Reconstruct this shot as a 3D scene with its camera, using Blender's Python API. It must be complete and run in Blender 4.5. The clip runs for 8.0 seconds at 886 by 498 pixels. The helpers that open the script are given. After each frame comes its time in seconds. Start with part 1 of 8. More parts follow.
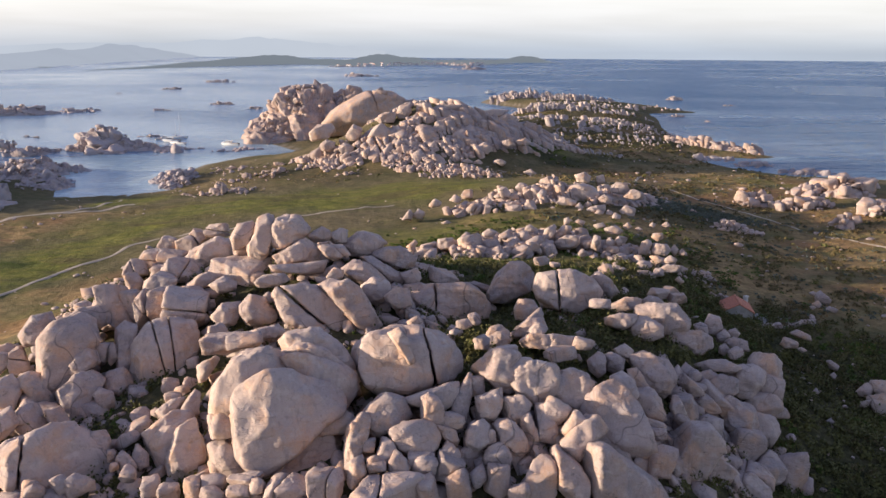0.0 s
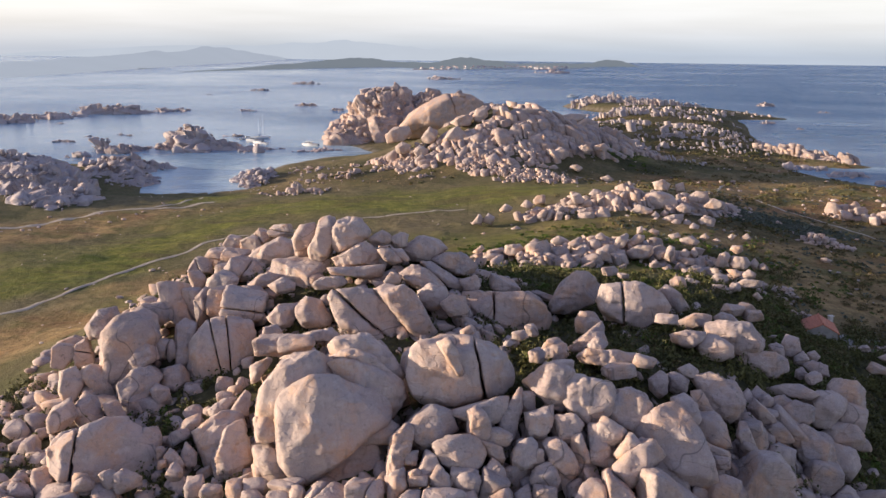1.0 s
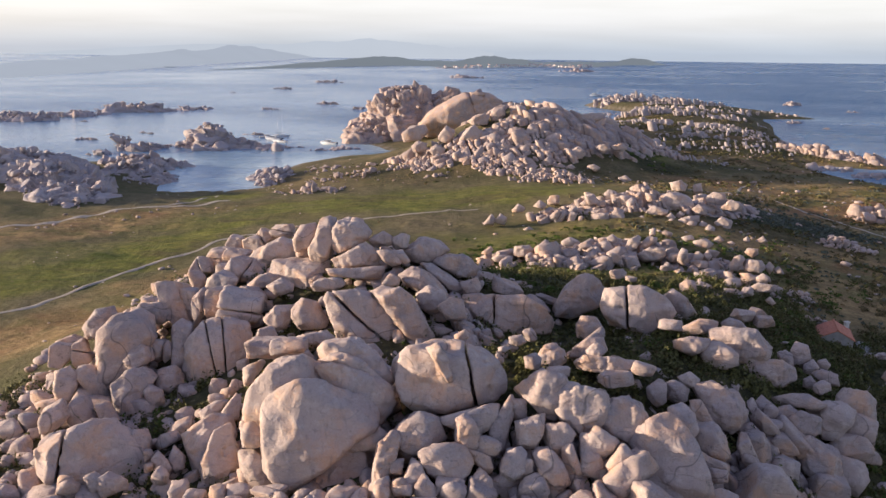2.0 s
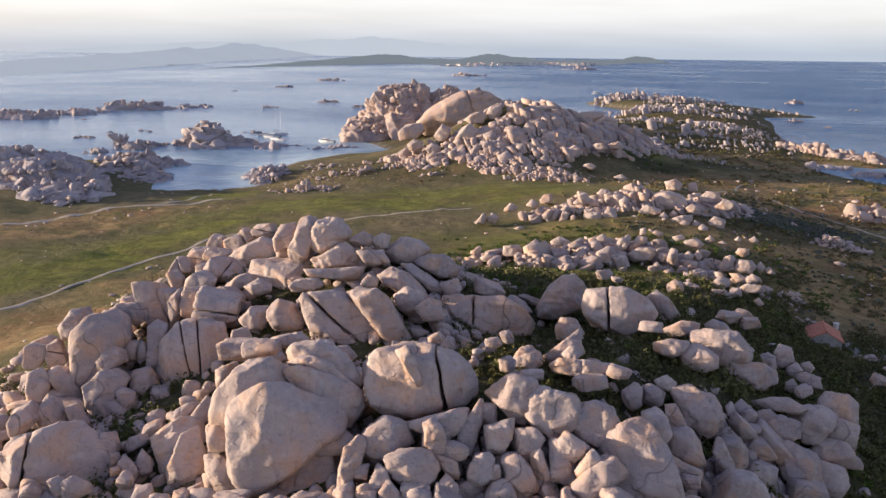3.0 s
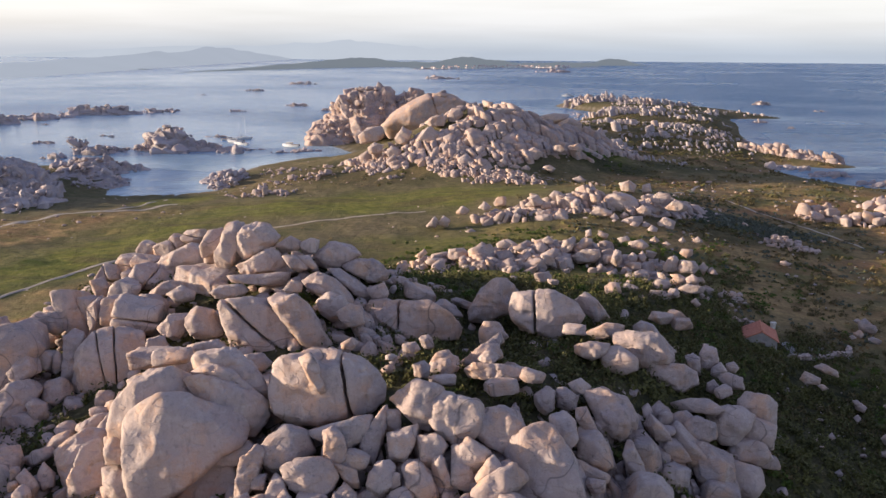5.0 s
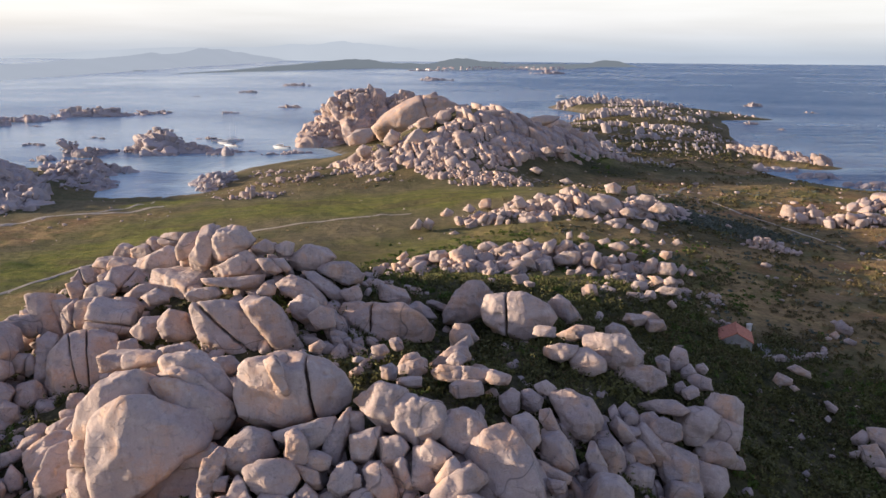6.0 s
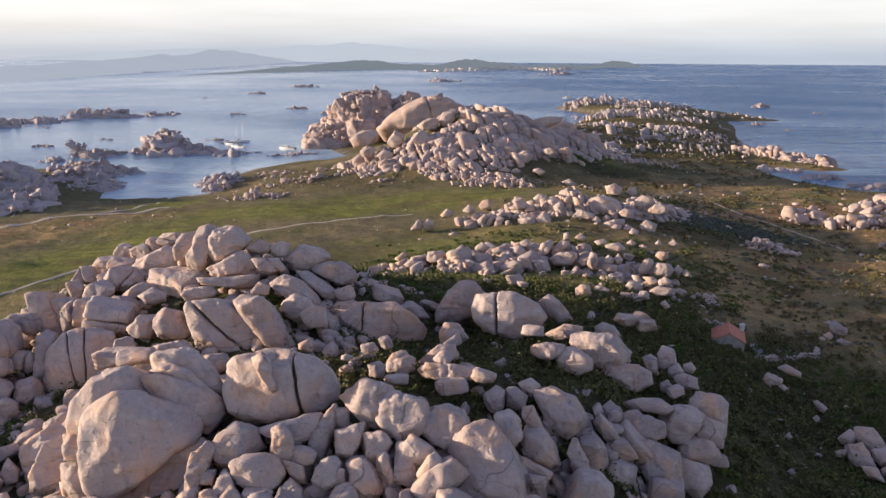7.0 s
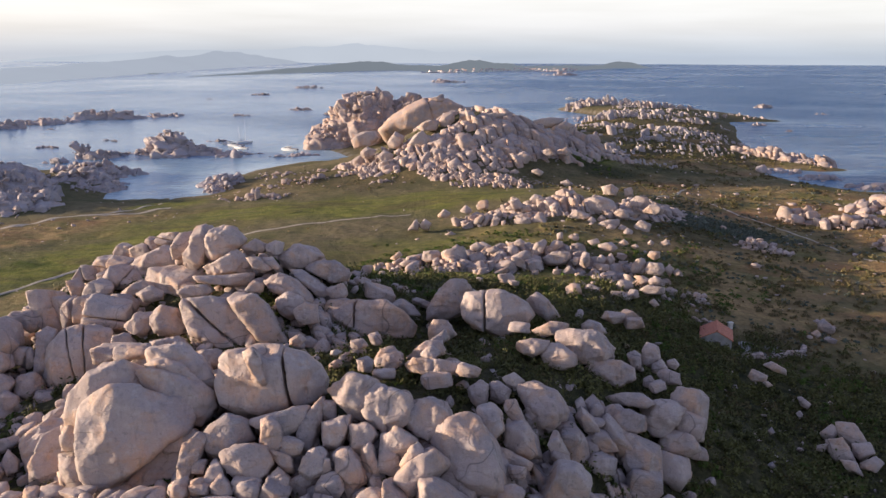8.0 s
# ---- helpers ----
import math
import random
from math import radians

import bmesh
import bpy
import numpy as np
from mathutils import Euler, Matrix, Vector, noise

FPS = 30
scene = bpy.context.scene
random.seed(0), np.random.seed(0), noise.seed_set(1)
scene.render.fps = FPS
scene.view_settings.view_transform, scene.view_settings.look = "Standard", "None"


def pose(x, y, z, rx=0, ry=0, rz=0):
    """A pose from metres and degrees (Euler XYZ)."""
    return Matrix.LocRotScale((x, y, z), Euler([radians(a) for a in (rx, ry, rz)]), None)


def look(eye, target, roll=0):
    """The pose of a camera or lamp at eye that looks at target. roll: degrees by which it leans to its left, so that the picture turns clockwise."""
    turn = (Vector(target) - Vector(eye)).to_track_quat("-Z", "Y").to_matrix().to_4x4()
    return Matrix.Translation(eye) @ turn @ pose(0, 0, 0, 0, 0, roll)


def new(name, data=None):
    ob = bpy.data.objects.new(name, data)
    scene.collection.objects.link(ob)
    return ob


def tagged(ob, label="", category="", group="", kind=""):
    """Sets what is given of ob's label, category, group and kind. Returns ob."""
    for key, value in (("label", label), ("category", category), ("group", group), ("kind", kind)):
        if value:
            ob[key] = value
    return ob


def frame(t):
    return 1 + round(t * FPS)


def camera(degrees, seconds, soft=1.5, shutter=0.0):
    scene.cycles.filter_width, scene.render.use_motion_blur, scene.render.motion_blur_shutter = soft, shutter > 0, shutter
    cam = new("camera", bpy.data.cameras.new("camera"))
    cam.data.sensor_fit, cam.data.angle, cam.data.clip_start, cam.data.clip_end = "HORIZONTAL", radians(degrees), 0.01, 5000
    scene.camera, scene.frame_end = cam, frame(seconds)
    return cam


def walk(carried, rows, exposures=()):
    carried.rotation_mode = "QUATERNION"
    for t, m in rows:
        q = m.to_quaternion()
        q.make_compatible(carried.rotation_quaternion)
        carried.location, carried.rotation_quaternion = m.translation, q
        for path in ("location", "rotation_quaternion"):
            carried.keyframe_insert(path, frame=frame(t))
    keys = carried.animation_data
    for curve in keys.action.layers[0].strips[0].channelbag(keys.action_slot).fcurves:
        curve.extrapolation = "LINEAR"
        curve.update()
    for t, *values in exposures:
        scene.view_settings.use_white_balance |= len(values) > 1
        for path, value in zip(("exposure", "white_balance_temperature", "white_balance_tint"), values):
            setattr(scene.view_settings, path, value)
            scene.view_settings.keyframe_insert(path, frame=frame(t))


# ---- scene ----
cam = camera(60.0, 8.0, soft=1.5)
PATH = [
    (0, (-4.229, -2.586, 43.25), (-4.034, -0.659, 42.75), 0.5),
    (0.5, (-3.148, -1.406, 43.1), (-3.056, 0.53, 42.603), 0.5),
    (1, (-2.0, -0.581, 43.129), (-2.009, 1.357, 42.635), 0.7),
    (2.5, (1.885, 1.63, 43.156), (1.812, 3.565, 42.655), 0.7),
    (3, (3.199, 2.138, 43.163), (3.12, 4.072, 42.66), 0.7),
    (3.5, (4.586, 2.533, 43.181), (4.498, 4.467, 42.676), 0.6),
    (4, (6.011, 2.853, 43.143), (5.931, 4.787, 42.639), 0.5),
    (4.5, (7.449, 3.056, 43.084), (7.39, 4.991, 42.584), 0.5),
    (5, (8.926, 3.09, 43.137), (8.903, 5.027, 42.642), 0.5),
    (6.5, (12.514, 2.009, 43.64), (12.502, 3.947, 43.149), 0.5),
    (7, (13.46, 1.288, 43.766), (13.424, 3.227, 43.276), 0.4),
    (7.5, (14.371, 0.354, 43.917), (14.323, 2.293, 43.428), 0.4),
    (8, (15.189, -0.77, 44.091), (15.141, 1.169, 43.603), 0.3),
]
walk(cam, [(t, look(e, g, r)) for t, e, g, r in PATH])

# ---- light ----
SUN_DIR = Vector((-0.98, 0.02, 0.15)).normalized()
sun = new("sun", bpy.data.lights.new("sun", "SUN"))
sun.data.energy, sun.data.angle, sun.data.color = 8.3, radians(1.5), (1.0, 0.81, 0.63)
sun.matrix_world = look(SUN_DIR * 50, (0, 0, 0))
scene.view_settings.exposure = 0.0

world = bpy.data.worlds.new("hazy_evening_sky")
scene.world = world
world.use_nodes = True
wn, wl = world.node_tree.nodes, world.node_tree.links
wn.clear()
w_out = wn.new("ShaderNodeOutputWorld")
w_bg = wn.new("ShaderNodeBackground")
w_bg.inputs["Strength"].default_value = 1.0
sky = wn.new("ShaderNodeTexSky")
sky.sky_type, sky.sun_disc = "NISHITA", False
sky.sun_elevation, sky.sun_rotation = math.asin(SUN_DIR.z), math.atan2(SUN_DIR.x, SUN_DIR.y)
sky.dust_density, sky.air_density = 2.0, 1.0
w_co = wn.new("ShaderNodeTexCoord")
w_sep = wn.new("ShaderNodeSeparateXYZ")
wl.new(w_co.outputs["Generated"], w_sep.inputs[0])
# thin high haze: bluish grey at the horizon, rosy white above it, pale blue higher up
w_ramp = wn.new("ShaderNodeValToRGB")
for k, (pos, col) in enumerate([(0.0, (0.47, 0.54, 0.66)), (0.012, (0.55, 0.61, 0.71)), (0.035, (0.72, 0.735, 0.805)),
                                (0.075, (0.84, 0.815, 0.85)), (0.25, (0.29, 0.335, 0.56)), (1.0, (0.115, 0.148, 0.35))]):
    e = w_ramp.color_ramp.elements[k] if k < 2 else w_ramp.color_ramp.elements.new(pos)
    e.position, e.color = pos, (*col, 1)
wl.new(w_sep.outputs["Z"], w_ramp.inputs[0])
w_map = wn.new("ShaderNodeMapping")
w_map.inputs["Scale"].default_value = (2.2, 2.2, 26.0)
wl.new(w_co.outputs["Generated"], w_map.inputs[0])
w_noise = wn.new("ShaderNodeTexNoise")
w_noise.inputs["Scale"].default_value, w_noise.inputs["Detail"].default_value = 2.0, 6.0
wl.new(w_map.outputs[0], w_noise.inputs["Vector"])
w_cr = wn.new("ShaderNodeMapRange")
w_cr.inputs["From Min"].default_value, w_cr.inputs["From Max"].default_value = 0.3, 0.7
w_cr.inputs["To Min"].default_value, w_cr.inputs["To Max"].default_value = 0.93, 1.06
wl.new(w_noise.outputs[0], w_cr.inputs["Value"])
w_mul = wn.new("ShaderNodeVectorMath")
w_mul.operation = "MULTIPLY"
wl.new(w_ramp.outputs[0], w_mul.inputs[0])
wl.new(w_cr.outputs[0], w_mul.inputs[1])
w_sk = wn.new("ShaderNodeVectorMath")
w_sk.operation = "SCALE"
w_sk.inputs["Scale"].default_value = 0.08
wl.new(sky.outputs[0], w_sk.inputs[0])
w_add = wn.new("ShaderNodeVectorMath")
wl.new(w_mul.outputs[0], w_add.inputs[0])
wl.new(w_sk.outputs[0], w_add.inputs[1])
wl.new(w_add.outputs[0], w_bg.inputs["Color"])
wl.new(w_bg.outputs[0], w_out.inputs[0])


# ---- materials ----
class Mat:
    """A small wrapper to wire node materials."""

    def __init__(self, name, rough=0.85, spec=0.3):
        self.m = bpy.data.materials.new(name)
        self.m.use_nodes = True
        self.n, self.l = self.m.node_tree.nodes, self.m.node_tree.links
        self.b = self.n["Principled BSDF"]
        self.b.inputs["Roughness"].default_value = rough
        self.b.inputs["Specular IOR Level"].default_value = spec
        self.co = self.n.new("ShaderNodeNewGeometry").outputs["Position"]

    def put(self, socket, value):
        if isinstance(value, (int, float)):
            socket.default_value = value
        elif isinstance(value, tuple):
            socket.default_value = (*value, 1) if len(value) == 3 and socket.type == "RGBA" else value
        else:
            self.l.new(value, socket)

    def noise(self, scale, detail=4.0, rough=0.55, stretch=None, co=None):
        co = co or self.co
        if stretch:
            mp = self.n.new("ShaderNodeMapping")
            mp.inputs["Scale"].default_value = stretch
            self.l.new(co, mp.inputs[0])
            co = mp.outputs[0]
        t = self.n.new("ShaderNodeTexNoise")
        t.inputs["Scale"].default_value, t.inputs["Detail"].default_value, t.inputs["Roughness"].default_value = scale, detail, rough
        self.l.new(co, t.inputs["Vector"])
        return t.outputs[0]

    def cells(self, scale, feature="F1", rand=1.0):
        t = self.n.new("ShaderNodeTexVoronoi")
        t.feature = feature
        t.inputs["Scale"].default_value, t.inputs["Randomness"].default_value = scale, rand
        self.l.new(self.co, t.inputs["Vector"])
        return t.outputs["Distance"]

    def rng(self, value, a, b, c=0.0, d=1.0):
        t = self.n.new("ShaderNodeMapRange")
        self.put(t.inputs["Value"], value)
        for k, v in zip(("From Min", "From Max", "To Min", "To Max"), (a, b, c, d)):
            t.inputs[k].default_value = v
        return t.outputs[0]

    def math(self, op, a, b=0.0):
        t = self.n.new("ShaderNodeMath")
        t.operation = op
        self.put(t.inputs[0], a), self.put(t.inputs[1], b)
        return t.outputs[0]

    def mix(self, f, a, b, blend="MIX"):
        t = self.n.new("ShaderNodeMix")
        t.data_type, t.blend_type = "RGBA", blend
        self.put(t.inputs[0], f), self.put(t.inputs[6], a), self.put(t.inputs[7], b)
        return t.outputs[2]

    def attr(self, name):
        t = self.n.new("ShaderNodeAttribute")
        t.attribute_name = name
        return t.outputs["Fac"]

    def rand(self, island=False):
        if island:
            return self.n.new("ShaderNodeNewGeometry").outputs["Random Per Island"]
        return self.n.new("ShaderNodeObjectInfo").outputs["Random"]

    def color(self, c):
        self.put(self.b.inputs["Base Color"], c)

    def bump(self, height, strength, distance, before=None):
        t = self.n.new("ShaderNodeBump")
        t.inputs["Strength"].default_value, t.inputs["Distance"].default_value = strength, distance
        self.l.new(height, t.inputs["Height"])
        if before:
            self.l.new(before, t.inputs["Normal"])
        self.l.new(t.outputs[0], self.b.inputs["Normal"])
        return t.outputs[0]


def granite(name, island=False, far=False, tone=None, rust=0.75, wear=1.0):
    m = Mat(name, 0.86, 0.22)
    k = 0.4 if far else 1.0
    big, mid, fine = m.noise(0.16 * k, 3), m.noise(0.85 * k, 6, 0.62), m.noise(6.0 * k, 5, 0.7)
    c = m.mix(m.rng(big, 0.35, 0.68), (0.34, 0.258, 0.225), (0.50, 0.385, 0.33))
    r = m.rand(island) if tone is None else tone
    c = m.mix(m.rng(r, 0.0, 0.4, 0.55, 0.0), c, (0.53, 0.435, 0.375))                              # creamy blocks
    c = m.mix(m.rng(r, 0.6, 1, 0.0, 0.42), c, (0.25, 0.212, 0.205))                               # greyer blocks
    c = m.mix(m.rng(m.noise(0.38 * k, 4, 0.55), 0.50 if rust < 0.8 else 0.40, 0.64, 0, rust), c, (0.54, 0.335, 0.215))    # rusty feldspar
    c = m.mix(m.rng(m.noise(0.55 * k, 5, 0.6, (1, 1, 0.3)), 0.52, 0.66, 0, 0.62 * wear), c, (0.27, 0.25, 0.255))  # grey weathering
    c = m.mix(m.rng(m.noise(1.1 * k, 5, 0.6), 0.54, 0.68, 0, 0.5), c, (0.58, 0.495, 0.44))        # fresh pale scars
    c = m.mix(m.rng(fine, 0.42, 0.62, 0.0, 0.28), c, (0.55, 0.45, 0.40))
    c = m.mix(m.rng(m.noise(1.7 * k, 7, 0.75), 0.58, 0.66, 0, 0.65 * wear), c, (0.15, 0.135, 0.13))     # dark lichen
    c = m.mix(m.rng(m.noise(14.0 * k, 3, 0.7), 0.58, 0.70, 0, 0.42), c, (0.17, 0.145, 0.135))       # mica and pits
    c = m.mix(m.rng(m.noise(1.0 * k, 5, 0.6, (2.2, 2.2, 0.16)), 0.57, 0.68, 0, 0.32), c, (0.17, 0.15, 0.145))  # rain streaks
    # hairline cracks, dark with dirt
    seam = m.math("ABSOLUTE", m.math("SUBTRACT", m.noise(0.15 * k, 2.0, 0.4, (1.0, 1.0, 0.8)), 0.5))
    line = m.math("MULTIPLY", m.rng(seam, 0.0012, 0.0055, 1, 0), m.rng(m.noise(0.12 * k, 2), 0.50, 0.56))
    c = m.mix(m.math("MULTIPLY", line, 0.55), c, (0.07, 0.06, 0.055))
    if far:
        c = m.mix(m.rng(m.noise(0.35, 6, 0.7), 0.40, 0.60, 0.3, 0.85), c, (0.40, 0.365, 0.37))     # blotchy pale grey mix on far rock
    m.color(c)
    n0 = m.bump(line, -0.5, 0.15 if not far else 0.5)
    n1 = m.bump(mid, 0.5, 0.28 if not far else 1.0, n0)
    n2 = m.bump(m.rng(m.noise(0.5 * k, 4, 0.5, (1, 1, 2.2)), 0.47, 0.53, 0, 1), 0.55, 0.11 if not far else 0.3, n1)  # ledges
    m.bump(fine, 0.5, 0.06 if not far else 0.2, n2)
    return m.m


GRANITE = granite("pink_granite")
GRANITE_PALE = granite("pale_cream_granite", tone=0.12, wear=0.55)
GRANITE_ORANGE = granite("orange_granite", tone=0.35, rust=0.95, wear=0.4)
GRANITE_LOOSE = granite("pink_granite_rubble", island=True)
GRANITE_FAR = granite("weathered_granite_shore", far=True)
GRANITE_FAR_LOOSE = granite("weathered_granite_shore_rubble", island=True, far=True)


def ground_material():
    m = Mat("heath_and_meadow", 0.95, 0.1)
    meadow, heath, scrub, sand, rock = (m.attr(k) for k in ("meadow", "heath", "scrub", "sand", "stony"))
    n1, n2, n3 = m.noise(0.05, 5, 0.6), m.noise(0.35, 6, 0.65), m.noise(2.4, 5, 0.7)
    streak = m.noise(0.12, 5, 0.6, (0.35, 1.0, 1.0))
    c = m.mix(m.rng(n2, 0.35, 0.65), (0.155, 0.124, 0.066), (0.24, 0.19, 0.10))
    c = m.mix(m.rng(n1, 0.4, 0.62, 0, 0.8), c, (0.095, 0.095, 0.038))
    g = m.mix(m.rng(n2, 0.35, 0.66), (0.125, 0.14, 0.022), (0.25, 0.24, 0.05))
    g = m.mix(m.rng(streak, 0.47, 0.6, 0, 0.8), g, (0.125, 0.10, 0.046))
    g = m.mix(m.rng(m.noise(0.09, 5, 0.65, (0.5, 1.0, 1.0)), 0.54, 0.66, 0, 0.8), g, (0.075, 0.105, 0.018))
    c = m.mix(m.math("MULTIPLY", meadow, m.rng(streak, 0.33, 0.5, 0.35, 1.0)), c, g)
    h = m.mix(m.rng(n2, 0.4, 0.62), (0.27, 0.175, 0.082), (0.44, 0.295, 0.13))
    h = m.mix(m.rng(m.noise(0.075, 5, 0.6), 0.49, 0.58, 0, 0.75), h, (0.14, 0.135, 0.046))      # olive patches
    h = m.mix(m.rng(m.noise(0.05, 4, 0.6, (0.6, 1.2, 1.0)), 0.52, 0.62, 0, 0.7), h, (0.30, 0.155, 0.078))      # reddish bare earth
    c = m.mix(m.math("MULTIPLY", heath, m.rng(n1, 0.35, 0.55, 0.45, 1.0)), c, h)
    s = m.mix(m.rng(m.noise(1.1, 6, 0.75), 0.42, 0.6), (0.022, 0.026, 0.010), (0.10, 0.09, 0.038))
    c = m.mix(m.math("MULTIPLY", scrub, m.rng(n2, 0.25, 0.55, 0.5, 1.0)), c, s)
    c = m.mix(m.math("MULTIPLY", rock, m.rng(n3, 0.48, 0.62, 0.15, 0.8)), c, (0.085, 0.072, 0.055))
    c = m.mix(sand, c, (0.36, 0.30, 0.24))
    tuft = m.noise(0.75, 5, 0.7)
    c = m.mix(m.rng(tuft, 0.50, 0.62, 0.0, 0.6), c, m.mix(0.6, c, (0.032, 0.034, 0.012)))      # low tufts
    c = m.mix(m.rng(m.noise(0.9, 4, 0.6), 0.62, 0.70, 0.0, 0.5), c, (0.25, 0.205, 0.13))        # dry straw
    c = m.mix(m.rng(n3, 0.42, 0.62, 0.0, 0.45), c, m.mix(0.5, c, (0.03, 0.028, 0.012)))
    m.color(c)
    a = m.bump(n2, 0.8, 0.7)
    m.bump(n3, 0.8, 0.22, a)
    return m.m


GROUND = ground_material()


def water_material():
    m = Mat("sea_water", 0.12, 0.5)
    shallow, wind, breeze_sheen = m.attr("shallow"), m.noise(0.004, 3), m.attr("breeze_sheen")
    w1 = m.noise(0.22, 4, 0.6, (0.6, 1.6, 1))
    w2 = m.noise(0.05, 3, 0.5, (0.5, 1.5, 1))
    chop_shade = m.noise(0.09, 5, 0.65, (1.0, 0.8, 1))
    # calm side paler, windy side darker: sky reflection put into the base colour
    c = m.mix(breeze_sheen, (0.19, 0.30, 0.42), (0.02, 0.115, 0.265))
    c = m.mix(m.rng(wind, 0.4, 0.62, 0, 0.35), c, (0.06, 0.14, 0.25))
    # shaded sides of wavelets, put into the colour as dark patches
    c = m.mix(m.math("MULTIPLY", breeze_sheen, m.rng(chop_shade, 0.42, 0.6, 0.0, 0.55)), c, (0.008, 0.055, 0.15))
    # turquoise shallows, their colour brightened further to stand for mirrored sky
    c = m.mix(m.rng(shallow, 0.0, 0.5), c, (0.27, 0.39, 0.47))
    c = m.mix(m.rng(shallow, 0.45, 1.0), c, (0.56, 0.68, 0.70))
    crest = m.math("MULTIPLY", m.rng(m.noise(0.16, 5, 0.7, (0.7, 1.1, 1)), 0.70, 0.74), m.rng(breeze_sheen, 0.55, 0.85))
    c = m.mix(crest, c, (0.7, 0.75, 0.78))                               # small breaking crests
    m.color(c)
    m.b.inputs["IOR"].default_value = 1.33
    m.put(m.b.inputs["Specular IOR Level"], m.rng(breeze_sheen, 0.3, 1, 0.5, 0.18))     # steep wavelets mirror less of the bright horizon
    t = m.bump(w2, 0.8, 5.5)
    m.put(t.node.inputs["Strength"], m.rng(breeze_sheen, 0, 1, 0.10, 1.0))
    u = m.bump(w1, 0.8, 2.6, t)
    m.put(u.node.inputs["Strength"], m.rng(breeze_sheen, 0, 1, 0.12, 1.0))
    m.put(m.b.inputs["Roughness"], m.math("ADD", m.rng(wind, 0.35, 0.65, 0.14, 0.26), m.rng(breeze_sheen, 0.35, 1.0, 0.0, 0.10)))
    return m.m


WATER = water_material()


def leaf_material(name, a, b, c3):
    m = Mat(name, 0.75, 0.2)
    r = m.rand(True)
    c = m.mix(r, a, b)
    c = m.mix(m.rng(m.noise(0.18, 3), 0.48, 0.66, 0, 0.75), c, c3)
    m.color(c)
    return m.m


LEAF = leaf_material("maquis_leaves", (0.054, 0.057, 0.02), (0.142, 0.134, 0.046), (0.155, 0.148, 0.046))
LEAF_BRIGHT = leaf_material("bright_green_leaves", (0.05, 0.088, 0.014), (0.115, 0.16, 0.03), (0.085, 0.10, 0.024))
LEAF_BROWN = leaf_material("brown_scrub_leaves", (0.09, 0.074, 0.034), (0.19, 0.145, 0.066), (0.12, 0.13, 0.04))
LEAF_GREY = leaf_material("grey_green_leaves", (0.10, 0.112, 0.085), (0.16, 0.172, 0.135), (0.09, 0.11, 0.065))
LEAF_DRY = leaf_material("dry_heath_stems", (0.17, 0.108, 0.048), (0.33, 0.222, 0.096), (0.16, 0.145, 0.048))


def plain(name, col, rough=0.6, var=0.12, scale=3.0, spec=0.4):
    m = Mat(name, rough, spec)
    n = m.noise(scale, 5, 0.65)
    m.color(m.mix(m.rng(n, 0.35, 0.65), tuple(v * (1 - var) for v in col), tuple(min(1, v * (1 + var)) for v in col)))
    m.bump(n, 0.25, 0.02)
    return m.m


TILE = plain("orange_clay_tile", (0.50, 0.19, 0.115), 0.8, 0.25, 5.0)
PLASTER = plain("old_pale_plaster", (0.32, 0.30, 0.28), 0.9, 0.15, 1.5)
LIMEWASH = plain("flaking_limewash", (0.62, 0.58, 0.53), 0.9, 0.15, 2.0)
WOOD = plain("weathered_grey_wood", (0.16, 0.12, 0.09), 0.8, 0.2, 6.0)
WHITE = plain("white_gelcoat", (0.80, 0.79, 0.76), 0.25, 0.04, 1.0)
DECK = plain("teak_deck", (0.42, 0.27, 0.14), 0.6, 0.15, 8.0)
DARKGLASS = plain("tinted_cabin_glass", (0.03, 0.04, 0.05), 0.08, 0.05, 1.0, 0.6)
NAVY = plain("navy_canvas", (0.03, 0.05, 0.11), 0.7, 0.1, 2.0)
METAL = plain("pale_metal_mast", (0.62, 0.62, 0.62), 0.35, 0.05, 2.0)
PATHSAND = plain("trodden_pale_sand", (0.42, 0.35, 0.27), 0.95, 0.22, 0.8)
DRYSTONE = plain("grey_field_stone", (0.33, 0.30, 0.275), 0.9, 0.2, 4.0)
FARROOF = plain("faded_far_roof_tile", (0.50, 0.36, 0.31), 0.9, 0.1, 0.1)
TOWNWALL = plain("far_town_plaster", (0.80, 0.75, 0.72), 0.9, 0.15, 0.1)


# Far land glows on its own: distance haze is put into the emission colour.
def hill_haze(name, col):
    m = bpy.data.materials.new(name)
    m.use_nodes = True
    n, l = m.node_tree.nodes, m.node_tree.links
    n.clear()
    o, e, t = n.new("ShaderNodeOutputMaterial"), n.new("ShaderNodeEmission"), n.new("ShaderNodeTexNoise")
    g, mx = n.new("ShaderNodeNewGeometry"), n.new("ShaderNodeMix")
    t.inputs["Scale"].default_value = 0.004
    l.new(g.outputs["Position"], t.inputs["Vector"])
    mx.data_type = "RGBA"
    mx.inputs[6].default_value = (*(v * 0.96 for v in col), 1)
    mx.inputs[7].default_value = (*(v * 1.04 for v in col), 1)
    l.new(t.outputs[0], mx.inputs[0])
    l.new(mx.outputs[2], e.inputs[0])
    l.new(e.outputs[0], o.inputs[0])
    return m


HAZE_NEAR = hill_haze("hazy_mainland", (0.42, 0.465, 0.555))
HAZE_ISLAND = hill_haze("hazy_far_island", (0.205, 0.235, 0.275))
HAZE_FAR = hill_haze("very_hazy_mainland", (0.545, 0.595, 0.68))


